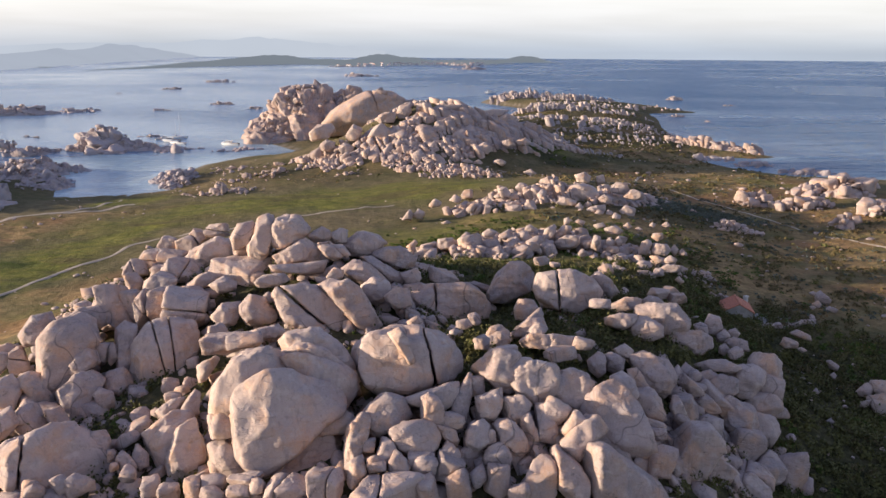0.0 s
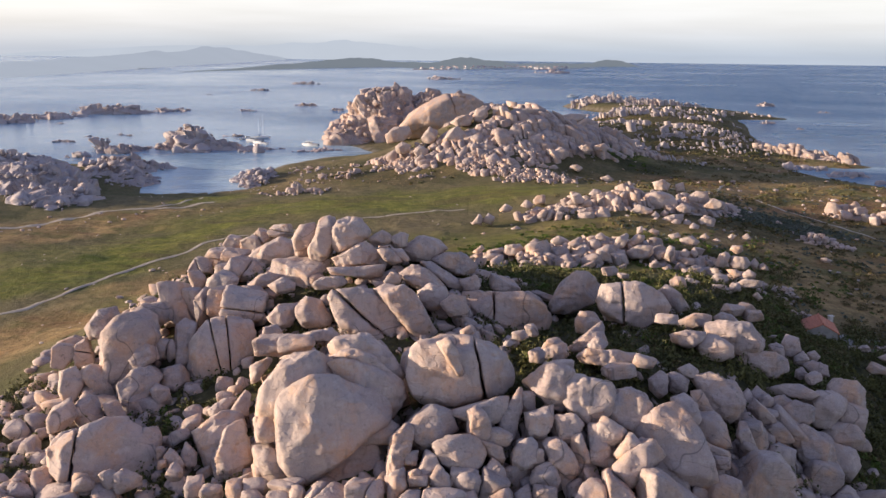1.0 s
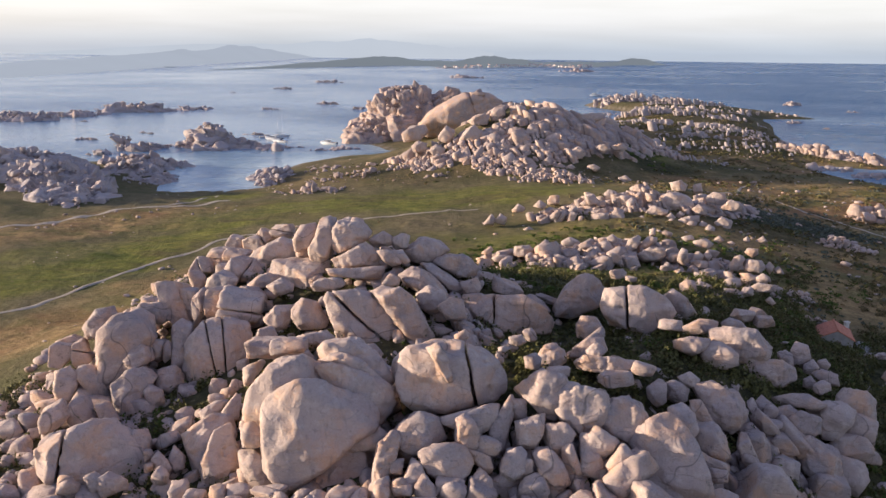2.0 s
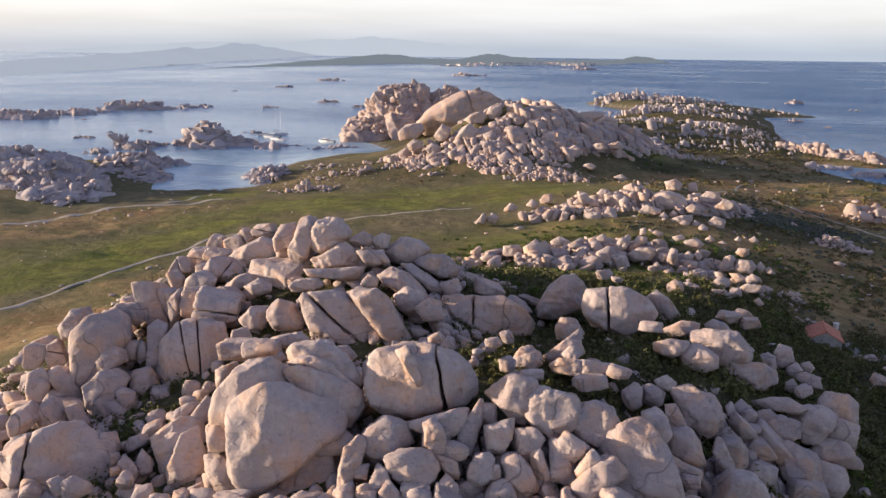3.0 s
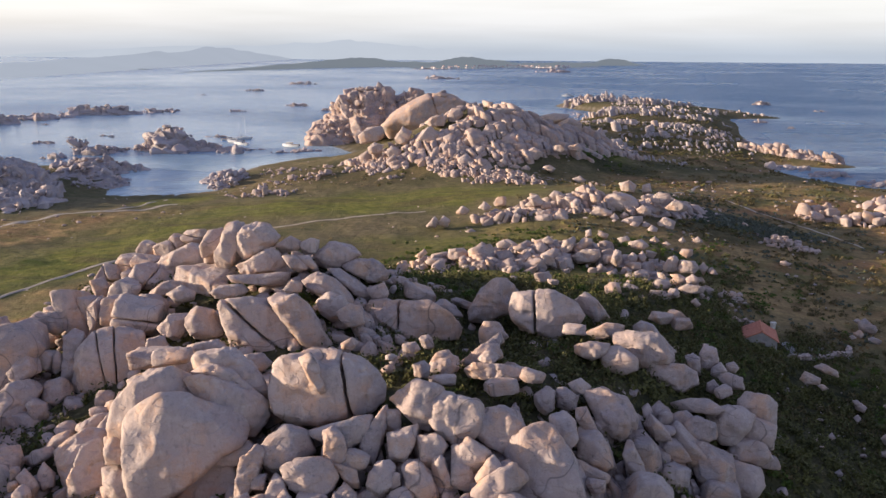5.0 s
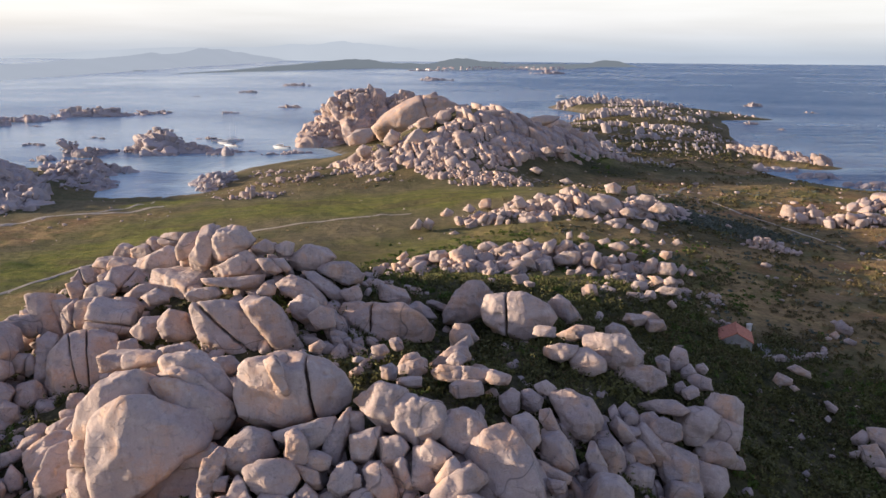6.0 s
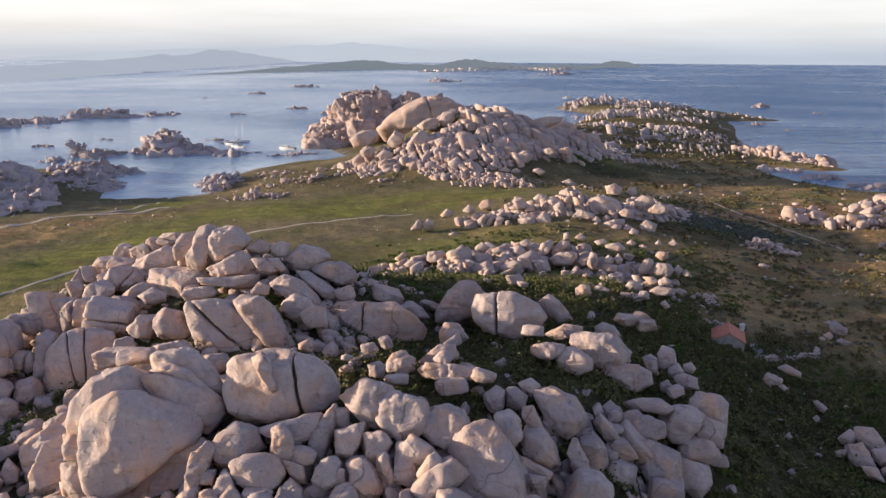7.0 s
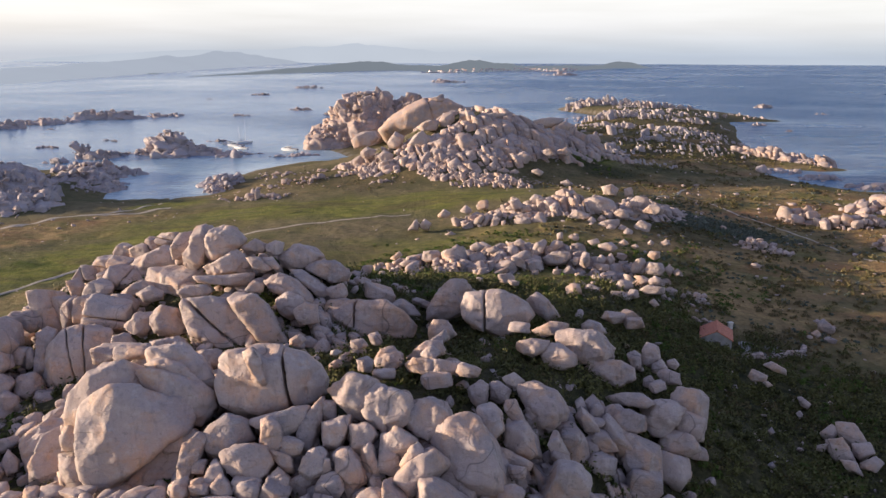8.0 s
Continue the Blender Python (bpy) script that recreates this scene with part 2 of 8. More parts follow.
# ---- tools ----
def fast_mesh(name, verts, faces, material, smooth=False):
    """A mesh from arrays; faces all have the same number of corners."""
    me = bpy.data.meshes.new(name)
    verts, faces = np.asarray(verts, np.float32), np.asarray(faces, np.int32)
    k = faces.shape[1]
    me.vertices.add(len(verts)), me.loops.add(faces.size), me.polygons.add(len(faces))
    me.vertices.foreach_set("co", verts.ravel())
    me.loops.foreach_set("vertex_index", faces.ravel())
    me.polygons.foreach_set("loop_start", np.arange(0, faces.size, k, dtype=np.int32))
    me.update(calc_edges=True)
    me.materials.append(material)
    if smooth:
        me.shade_smooth()
    me.validate()
    return me


def part(name, bm, material, parent, label=""):
    me = bpy.data.meshes.new(name)
    bm.to_mesh(me)
    bm.free()
    me.materials.append(material)
    ob = new(name, me)
    ob.parent = parent
    if label:
        ob["label"] = label
    return ob


def box(sx, sy, sz, at=(0, 0, 0), bevel=0.0, turn=0.0):
    bm = bmesh.new()
    bmesh.ops.create_cube(bm, size=1)
    bmesh.ops.transform(bm, matrix=Matrix.Translation(at) @ pose(0, 0, 0, 0, 0, turn) @ Matrix.Diagonal((sx, sy, sz, 1)), verts=bm.verts)
    if bevel:
        bmesh.ops.bevel(bm, geom=bm.edges[:], offset=bevel, segments=2, affect="EDGES")
    return bm


def ball(level):
    bm = bmesh.new()
    bmesh.ops.create_icosphere(bm, subdivisions=level, radius=1)
    v = np.array([x.co[:] for x in bm.verts])
    f = np.array([[x.index for x in p.verts] for p in bm.faces])
    bm.free()
    return v, f


BALLS = {k: ball(k) for k in (1, 2, 3, 4, 5)}
RNG = np.random.RandomState(11)


# ---- lie of the land ----
COAST = [(-262, 120), (-222, 246), (-176, 284), (-122, 301), (-112, 280), (-101, 246), (-97, 234),
         (-86, 236), (-75, 239), (-67, 244), (-71, 252), (-70, 282), (-66, 300), (-54, 322), (-32, 335), (-44, 358), (-61, 388), (-68, 415),
         (-50, 440), (-10, 440), (30, 430), (72, 470), (104, 540), (122, 596), (106, 640), (97, 668), (110, 715), (150, 738), (205, 680),
         (244, 556), (200, 552), (188, 500), (169, 441), (160, 402), (150, 366), (161, 332), (172, 312), (160, 307), (140, 318),
         (133, 300), (138, 280), (150, 262), (190, 248), (262, 200), (300, 60), (200, -90), (-150, -90), (-260, 0)]


def shore(x, y):
    """Distance to the coast in metres, positive on land."""
    d = np.full(x.shape, 1e9)
    inside = np.zeros(x.shape, bool)
    for (ax, ay), (bx, by) in zip(COAST, COAST[1:] + COAST[:1]):
        ex, ey = bx - ax, by - ay
        k = np.clip(((x - ax) * ex + (y - ay) * ey) / (ex * ex + ey * ey), 0, 1)
        d = np.minimum(d, np.hypot(x - ax - k * ex, y - ay - k * ey))
        inside ^= ((ay > y) != (by > y)) & (x < ex * (y - ay) / (by - ay + 1e-12) + ax)
    return np.where(inside, d, -d)


SWELLS = []


def swell(x, y, r, h):
    SWELLS.append((x, y, r, h))


def waves(x, y, size, seed, n=7):
    """Smooth noise of about -1 to 1 with bumps of that size."""
    rng = np.random.RandomState(seed)
    out = np.zeros(x.shape)
    for _ in range(n):
        a, k, p = rng.uniform(0, 6.283), rng.uniform(0.6, 1.7) * 6.283 / (2 * size), rng.uniform(0, 6.283)
        out += np.sin(k * (x * np.cos(a) + y * np.sin(a)) + p)
    return out / n ** 0.5 * 0.8


swell(-44, 44, 10, 0.8)
swell(-32, 44, 10, 2.3)
swell(-20, 44, 10, 1.6)
swell(-8, 44, 10, 3.5)
swell(4, 44, 10, -0.4)
swell(16, 44, 10, 1.6)
swell(28, 44, 10, 0.3)
swell(40, 44, 10, 1.8)
swell(-44, 57, 10, 1.1)
swell(-32, 57, 10, 1.3)
swell(-20, 57, 10, -0.9)
swell(-8, 57, 10, 2.8)
swell(4, 57, 10, 3.5)
swell(16, 57, 10, 5.5)
swell(28, 57, 10, -2.2)
swell(40, 57, 10, -4.0)
swell(-44, 70, 10, 1.8)
swell(-32, 70, 10, 0.4)
swell(-20, 70, 10, 4.3)
swell(-8, 70, 10, 2.6)
swell(4, 70, 10, 3.3)
swell(16, 70, 10, 2.9)
swell(28, 70, 10, 5.5)
swell(40, 70, 10, 0.9)
swell(-44, 83, 10, 1.5)
swell(-32, 83, 10, 0.8)
swell(-20, 83, 10, 1.2)
swell(-8, 83, 10, 4.9)
swell(4, 83, 10, 2.1)
swell(16, 83, 10, -0.3)
swell(28, 83, 10, 5.0)
swell(40, 83, 10, -1.4)
swell(-44, 96, 10, 1.5)
swell(-32, 96, 10, 7.0)
swell(-20, 96, 10, 4.7)
swell(-8, 96, 10, 7.0)
swell(4, 96, 10, 2.8)
swell(16, 96, 10, 0.6)
swell(28, 96, 10, 2.7)
swell(40, 96, 10, 0.3)
swell(-44, 109, 10, -0.5)
swell(-20, 109, 10, 0.2)
swell(-8, 109, 10, -1.1)
swell(4, 109, 10, 2.6)
swell(16, 109, 10, 2.1)
swell(28, 109, 10, 0.2)
swell(40, 109, 10, 3.1)
swell(-6, 70, 24, -1.3)
swell(16, 55, 9, -0.8)
swell(62, 78, 14, -2.6)
swell(54, 105, 6, -1.2)
swell(-60, 135, 24, -1.1)
swell(-30, 135, 24, 1.9)
swell(0, 135, 24, 0.7)
swell(30, 135, 24, 4.0)
swell(60, 135, 24, -1.0)
swell(90, 135, 24, -2.1)
swell(-60, 165, 24, -0.7)
swell(-30, 165, 24, 1.4)
swell(0, 165, 24, -1.1)
swell(60, 165, 24, 2.2)
swell(90, 165, 24, -0.5)
swell(-60, 195, 24, -1.0)
swell(-30, 195, 24, 0.8)
swell(30, 195, 24, 4.4)
swell(60, 195, 24, 2.6)
swell(90, 195, 24, -3.0)
swell(-60, 225, 24, -0.9)
swell(-30, 225, 24, 0.9)
swell(0, 225, 24, -0.5)
swell(30, 225, 24, 0.2)
swell(60, 225, 24, -0.2)
swell(90, 225, 24, 0.7)
swell(-35, 250, 18, 1.0)
swell(-12, 250, 18, -0.6)
swell(11, 250, 18, 1.3)
swell(34, 250, 18, 0.5)
swell(57, 250, 18, -1.2)
swell(-35, 275, 18, -0.5)
swell(-12, 275, 18, 0.7)
swell(11, 275, 18, 8.9)
swell(34, 275, 18, 6.4)
swell(57, 275, 18, 2.0)
swell(-35, 300, 18, -0.3)
swell(-12, 300, 18, 2.7)
swell(11, 300, 18, 8.0)
swell(34, 300, 18, 5.8)
swell(57, 300, 18, 3.7)
swell(120, 590, 60, 5.0)
swell(96, 400, 40, 4.0)
swell(150, 500, 30, 3.0)


def height(x, y):
    x, y = np.asarray(x, float), np.asarray(y, float)
    d = shore(x, y)
    z = np.where(d > 0, 3.8 * (1 - np.exp(-np.maximum(d, 0) / 25)), np.maximum(0.14 * d, -9))
    fade = np.clip((d + 4) / 14, 0, 1)
    lift = np.zeros(x.shape)
    for sx, sy, r, h in SWELLS:
        lift += h * np.exp(-((x - sx) ** 2 + (y - sy) ** 2) / (2 * r * r))
    z = z + lift * fade + np.where(d > 0, 0.22, 0.1) * waves(x, y, 4.0, 3) * np.clip((d + 2) / 8, 0.1, 1)
    return z + 0.5 * waves(x, y, 22.0, 5) * np.clip(d / 30, 0, 1) * (np.hypot(x - 0, y - 75) > 60)


def ground_at(x, y):
    return float(height(np.array([x]), np.array([y]))[0])


def soft(v, a, b):
    t = np.clip((v - a) / (b - a), 0, 1)
    return t * t * (3 - 2 * t)


def blob(x, y, cx, cy, rx, ry, turn=0.0, edge=0.35):
    """A soft oval patch: 1 inside, 0 outside."""
    c, s = math.cos(radians(turn)), math.sin(radians(turn))
    u, v = ((x - cx) * c + (y - cy) * s) / rx, (-(x - cx) * s + (y - cy) * c) / ry
    return 1 - soft(np.hypot(u, v) + 0.18 * waves(x, y, 9.0, 8), 1 - edge, 1 + edge)


def cover(x, y):
    """How much meadow, heath, scrub, bare sand and stone the ground carries."""
    d = shore(x, y)
    n = waves(x, y, 14.0, 21)
    meadow = np.maximum.reduce([blob(x, y, -66, 147, 38, 9, 68), 0.55 * blob(x, y, -84, 140, 30, 9, 62), 0.9 * blob(x, y, -10, 200, 56, 17, 6), blob(x, y, -94, 120, 24, 16, 50), 0.75 * blob(x, y, -52, 186, 26, 14, 20),
                                blob(x, y, 118, 231, 24, 7, -12), blob(x, y, -70, 218, 11, 8, 60), 0.8 * blob(x, y, 30, 140, 44, 22), blob(x, y, 56, 282, 16, 24), 0.7 * blob(x, y, 60, 200, 20, 12)])
    heath = np.maximum.reduce([blob(x, y, -50, 116, 36, 11, 58), blob(x, y, -92, 172, 40, 13, 50), 0.5 * blob(x, y, -40, 250, 40, 20), blob(x, y, 88, 150, 60, 46), blob(x, y, 92, 225, 52, 34), 0.9 * blob(x, y, 112, 310, 50, 34), 0.6 * blob(x, y, 120, 430, 60, 90), 0.7 * blob(x, y, 70, 116, 24, 18)])
    scrub = np.maximum.reduce([blob(x, y, 46, 82, 26, 34, 15), blob(x, y, 24, 96, 26, 18), blob(x, y, 8, 104, 18, 8), blob(x, y, 62, 72, 20, 26),
                               0.8 * blob(x, y, 0, 70, 46, 34), 0.9 * blob(x, y, 66, 168, 18, 10), blob(x, y, 62, 262, 14, 8),
                               0.8 * blob(x, y, 92, 276, 18, 8), 0.7 * blob(x, y, 30, 136, 26, 10), 0.8 * blob(x, y, 110, 340, 34, 30), 0.7 * blob(x, y, 120, 440, 50, 60), 0.6 * blob(x, y, 120, 580, 60, 50),
                               0.45 * blob(x, y, -20, 260, 40, 30)])
    sand = np.clip(1 - np.abs(d - 1.0) / 2.2, 0, 1) * soft(x, -110, -60) * soft(-x, -160, -100)
    stony = np.maximum.reduce([0.75 * blob(x, y, -8, 68, 42, 40), 0.5 * blob(x, y, 45, 172, 26, 14), 0.7 * blob(x, y, 10, 268, 52, 34),
                               0.8 * blob(x, y, -35, 398, 36, 44), 0.6 * blob(x, y, -150, 262, 60, 36, 25), 0.4 * blob(x, y, 60, 80, 16, 14),
                               0.6 * blob(x, y, 150, 560, 110, 150)])
    return [np.clip(v + 0.10 * n * (v > 0.05), 0, 1) for v in (meadow, heath, scrub, sand, stony)]


def spread(*spans):
    return np.unique(np.concatenate([np.arange(a, b + 1e-6, s) for a, b, s in spans]))


def sheet(name, xs, ys, zf, material):
    gx, gy = np.meshgrid(xs, ys)
    v = np.stack([gx.ravel(), gy.ravel(), zf(gx.ravel(), gy.ravel())], 1)
    nx, ny = len(xs), len(ys)
    i = np.arange(nx * (ny - 1)).reshape(ny - 1, nx)[:, :-1].ravel()
    return v, fast_mesh(name, v, np.stack([i, i + 1, i + nx + 1, i + nx], 1), material, True)


def give(me, name, values):
    me.attributes.new(name, "FLOAT", "POINT").data.foreach_set("value", np.asarray(values, np.float32))


gxs = spread((-4900, -400, 900), (-400, -130, 9), (-130, 150, 2.0), (150, 320, 8), (320, 4900, 916))
gys = spread((-4900, -100, 960), (-100, 20, 12), (20, 330, 2.0), (330, 780, 7), (780, 4900, 824))
gv, gme = sheet("ground", gxs, gys, height, GROUND)
for key, vals in zip(("meadow", "heath", "scrub", "sand", "stony"), cover(gv[:, 0], gv[:, 1])):
    give(gme, key, vals)
ground = tagged(new("ground", gme), "heath, meadow and sandy shore of a low granite island", "ground", kind="structure")

wxs = spread((-4960, -500, 446), (-500, 500, 12), (500, 4960, 446))
wys = spread((-4960, -100, 540), (-100, 800, 10), (800, 4990, 419))
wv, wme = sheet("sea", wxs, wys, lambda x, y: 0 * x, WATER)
wd = shore(wv[:, 0], wv[:, 1])
bay = np.maximum.reduce([blob(wv[:, 0], wv[:, 1], -88, 288, 50, 56, 0, 0.5), 0.9 * blob(wv[:, 0], wv[:, 1], -60, 355, 40, 30, 0, 0.5),
                         0.9 * blob(wv[:, 0], wv[:, 1], 20, 600, 60, 40, 0, 0.6), 0.5 * blob(wv[:, 0], wv[:, 1], 146, 300, 16, 16, 0, 0.6)])
# ramp from left to right: drives the waves and the painted sky reflection
give(wme, "breeze_sheen", np.clip(soft(wv[:, 0], -260, 260) + 0.25 * waves(wv[:, 0], wv[:, 1], 160.0, 71), 0.0, 1.0))
give(wme, "shallow", np.clip(np.maximum(0.35 * np.exp(np.minimum(wd, 0) / 10), bay * np.exp(np.minimum(wd + 2, 0) / 26)), 0, 1))
sea = tagged(new("sea", wme), "rippled blue-grey evening sea, turquoise in the shallow bay", "sea", kind="structure")


# ---- boulders ----
ROCKS = []      # centre, size, tilt


def rock(x, y, z, w, d, h, tilt=0):
    ROCKS.append((Vector((x, y, z)), (w, d, h), tilt))


def facets(rng, n_extra, blocky, cut=0.80):
    """Unit planes of a rough block: six sides, bevelled corners and odd joints."""
    n = [(1, 0, 0), (-1, 0, 0), (0, 1, 0), (0, -1, 0), (0, 0, 1), (0, 0, -1)]
    h = [rng.uniform(0.90, 1.0) for _ in n]
    tilt = Euler([rng.normal(0, 0.16 if blocky else 0.06) for _ in range(3)]).to_matrix()
    n = [tuple(tilt @ Vector(v)) for v in n]
    for _ in range(n_extra):
        v = rng.normal(0, 1, 3)
        v /= np.linalg.norm(v)
        n.append(tuple(v)), h.append(rng.uniform(cut, 1.05) if blocky else rng.uniform(0.93, 1.10))
    return np.array(n), np.array(h)


LATTICE = np.random.RandomState(42).uniform(-1, 1, (32, 32, 32))


def lattice_noise(p):
    """Smooth random values over points, cells of one metre."""
    i = np.floor(p).astype(int)
    f = p - i
    f = f * f * (3 - 2 * f)
    out = 0
    for dx in (0, 1):
        for dy in (0, 1):
            for dz in (0, 1):
                w = (f[:, 0] if dx else 1 - f[:, 0]) * (f[:, 1] if dy else 1 - f[:, 1]) * (f[:, 2] if dz else 1 - f[:, 2])
                out = out + w * LATTICE[(i[:, 0] + dx) % 32, (i[:, 1] + dy) % 32, (i[:, 2] + dz) % 32]
    return out


def rumple(p, size, rng, amount):
    """Swellings, worn hollows and sharp little ledges over a rock's points p."""
    o = rng.uniform(0, 30, 3)
    out = 0.055 * lattice_noise(p / (0.55 * size) + o)
    out += 0.040 * lattice_noise(p / (0.24 * size) + o + 7)
    out -= 0.060 * np.maximum(0.0, 0.22 - np.abs(lattice_noise(p / (0.40 * size) + o + 13))) / 0.22 * (lattice_noise(p / (0.7 * size) + o + 3) > 0.05)
    out += 0.022 * lattice_noise(p / (0.10 * size) + o + 19)
    for k, cell in ((0.055, 0.46), (0.03, 0.2)):      # spalled flakes with sharp rims
        out -= k * np.clip((lattice_noise(p / (cell * size) * (1, 1, 1.5) + o + 23) + 0.3 * lattice_noise(p / (0.3 * cell * size) + o + 5) - 0.12) / 0.05, 0, 1)
    return out * size * amount


def shaped(level, size, turn, n, h, rng, power, amount, grain):
    """Points about the origin of the rounded block bounded by planes n.p <= h."""
    u, f = BALLS[level]
    d = (u * (np.array(size) / 2)) @ np.array(turn).T
    d /= np.linalg.norm(d, axis=1)[:, None]
    a = np.maximum(d @ (n / h[:, None]).T, 0)
    top = a.max(1, keepdims=True)
    rad = 1 / (top[:, 0] * ((a / top) ** power).sum(1) ** (1 / power))
    p = d * rad[:, None] * 1.03
    return p + d * rumple(p, grain, rng, amount)[:, None], f


def block_planes(size, turn, rng, n_extra, blocky=True, cut=0.80):
    """The world planes of a rough block of that size, about its centre."""
    n, h = facets(rng, n_extra, blocky, cut)
    s = np.array(size) / 2
    m = n / s
    k = np.linalg.norm(m, axis=1)
    return (m / k[:, None]) @ np.array(turn).T, h / k


def rock_points(level, size, turn, rng, n_extra=9, power=14.0, amount=1.0):
    n, h = block_planes(size, turn, rng, n_extra)
    return shaped(level, size, turn, n, h, rng, power, amount, float(np.mean(size)))


def cracked(n, h, size, turn, joints, rng):
    """Cells of a block split by joints: each joint is (normal, offset) in the block's own halves."""
    s, r = np.array(size) / 2, np.array(turn)
    jn, jh = [], []
    for v, o in joints:
        m = np.array(v, float) / s
        k = np.linalg.norm(m)
        jn.append((m / k) @ r.T), jh.append(o / k)
    pts = (rng.uniform(-1, 1, (3000, 3)) * s) @ r.T
    pts = pts[np.all(pts @ n.T <= h * 0.97, axis=1)]
    side = np.stack([pts @ a > b for a, b in zip(jn, jh)], 1)
    cells = []
    for key in np.unique(side, axis=0):
        mine = pts[np.all(side == key, axis=1)]
        if len(mine) < 25:
            continue
        c = mine.mean(0)
        sign = np.where(key, -1.0, 1.0)
        nn = np.concatenate([n, np.array(jn) * sign[:, None]])
        hh = np.concatenate([h, np.array(jh) * sign - (0.045 if max(size) < 7 else 0.085)]) - nn @ c
        if hh.min() > 0.04:
            cells.append((c, nn, hh, 2.2 * np.abs((mine - c) @ r).max(0)))
    return cells


def turned(tilt, rng, yaw=12):
    return np.array((pose(0, 0, 0, 0, tilt, 0) @ pose(0, 0, 0, rng.normal(0, 5), 0, rng.normal(0, yaw))).to_3x3())


rock(-30.3, 99.0, 18.2, 2.7, 2.1, 1.8, 0)
rock(-27.8, 98.3, 18.5, 2.7, 2.1, 1.8, 0)
rock(-31.9, 95.9, 17.2, 2.9, 2.4, 2.2, 0)
rock(-29.4, 94.8, 17.3, 3.4, 2.6, 2.0, 0)
rock(-33.4, 93.6, 16.5, 3.0, 2.3, 2.0, 0)
rock(-32.1, 88.7, 15.9, 2.0, 2.2, 2.7, 0)
rock(-28.8, 87.1, 16.1, 3.4, 3.0, 2.9, 0)
rock(-29.8, 91.2, 16.7, 2.5, 2.0, 1.7, 0)
rock(-27.2, 90.4, 16.6, 4.5, 3.5, 2.9, 10)
rock(-32.4, 83.2, 14.5, 3.2, 4.2, 5.9, -15)
rock(-30.9, 83.2, 15.2, 1.9, 2.4, 3.2, 0)
rock(-29.3, 81.2, 15.1, 1.6, 2.6, 4.0, 8)
rock(-27.6, 81.2, 15.5, 2.7, 3.2, 4.1, 12)
rock(-24.4, 79.6, 15.6, 4.5, 3.8, 3.5, 20)
rock(-24.0, 83.1, 16.0, 3.5, 2.6, 2.0, 10)
rock(-31.9, 75.0, 12.7, 2.0, 1.8, 1.9, 0)
rock(-30.8, 74.9, 12.5, 1.1, 1.4, 2.0, 0)
rock(-18.3, 68.0, 15.9, 3.4, 2.4, 1.8, 0)
rock(-43.8, 80.0, 10.9, 2.8, 2.2, 1.9, -20)
rock(-43.7, 77.3, 10.6, 2.2, 2.3, 2.7, 0)
rock(-41.3, 77.5, 11.1, 1.9, 2.2, 2.7, 0)
rock(-27.1, 70.5, 10.0, 2.1, 1.6, 1.2, 0)
rock(-30.3, 53.0, 10.0, 1.5, 1.4, 1.6, 0)
rock(-25.9, 57.9, 10.1, 0.7, 0.8, 1.0, 0)
rock(-23.7, 54.8, 10.0, 1.2, 1.2, 1.4, 0)
rock(-25.2, 56.1, 10.1, 0.7, 0.7, 0.7, 0)
rock(-25.7, 61.0, 9.9, 2.0, 1.6, 1.2, -30)
rock(-25.3, 63.4, 9.8, 2.2, 1.7, 1.3, -25)
rock(-22.7, 66.0, 11.5, 1.5, 1.1, 0.8, 0)
rock(-5.4, 49.3, 13.1, 1.6, 1.4, 1.3, 0)
rock(-4.0, 49.4, 13.3, 1.3, 1.1, 1.1, 0)
rock(-0.5, 49.8, 13.2, 2.1, 1.6, 1.2, 0)
rock(2.0, 52.8, 14.8, 2.1, 1.6, 1.3, 20)
rock(5.1, 51.5, 13.8, 0.8, 1.1, 1.6, 0)
rock(4.5, 56.1, 16.1, 1.3, 1.4, 1.7, 0)
rock(8.3, 52.3, 14.1, 1.3, 1.6, 2.2, 0)
rock(5.7, 50.5, 13.0, 2.1, 1.7, 1.4, 0)
rock(27.1, 63.5, 11.5, 3.0, 2.0, 1.4, 45)
rock(28.2, 63.0, 10.5, 2.8, 1.9, 1.4, 40)
rock(25.1, 60.8, 11.6, 2.1, 1.7, 1.6, 0)
rock(23.6, 58.8, 11.8, 2.5, 1.7, 1.2, 60)
rock(23.7, 58.1, 11.1, 2.1, 1.4, 1.0, 50)
rock(28.0, 65.4, 12.0, 1.2, 1.3, 1.5, 0)
rock(27.7, 63.8, 11.4, 1.7, 1.3, 1.1, 10)
rock(38.1, 67.1, 7.0, 2.2, 1.6, 1.1, 0)
rock(29.7, 64.1, 10.2, 5.1, 2.7, 1.7, 35)
rock(24.6, 57.5, 9.9, 1.6, 1.6, 1.8, 0)
rock(8.4, 62.8, 16.6, 2.1, 1.5, 1.0, 10)
rock(16.0, 64.0, 16.5, 2.1, 1.5, 1.1, 10)
rock(13.1, 61.7, 16.6, 2.5, 1.8, 1.2, 0)
rock(6.6, 71.8, 16.4, 1.3, 1.1, 1.1, 0)
rock(21.6, 76.6, 16.1, 2.4, 1.7, 1.1, 0)
rock(35.1, 71.3, 11.9, 1.6, 1.3, 1.1, 0)
rock(34.8, 93.0, 11.8, 2.5, 1.8, 1.4, 0)
rock(36.9, 94.6, 11.3, 2.8, 2.2, 1.8, 0)
rock(37.4, 92.4, 11.2, 2.6, 1.9, 1.4, 0)
rock(8.6, 87.6, 14.4, 3.2, 1.8, 1.2, 30)
rock(10.2, 92.9, 13.4, 2.8, 1.8, 1.1, 20)
rock(5.1, 89.7, 15.6, 3.8, 2.5, 1.7, 30)
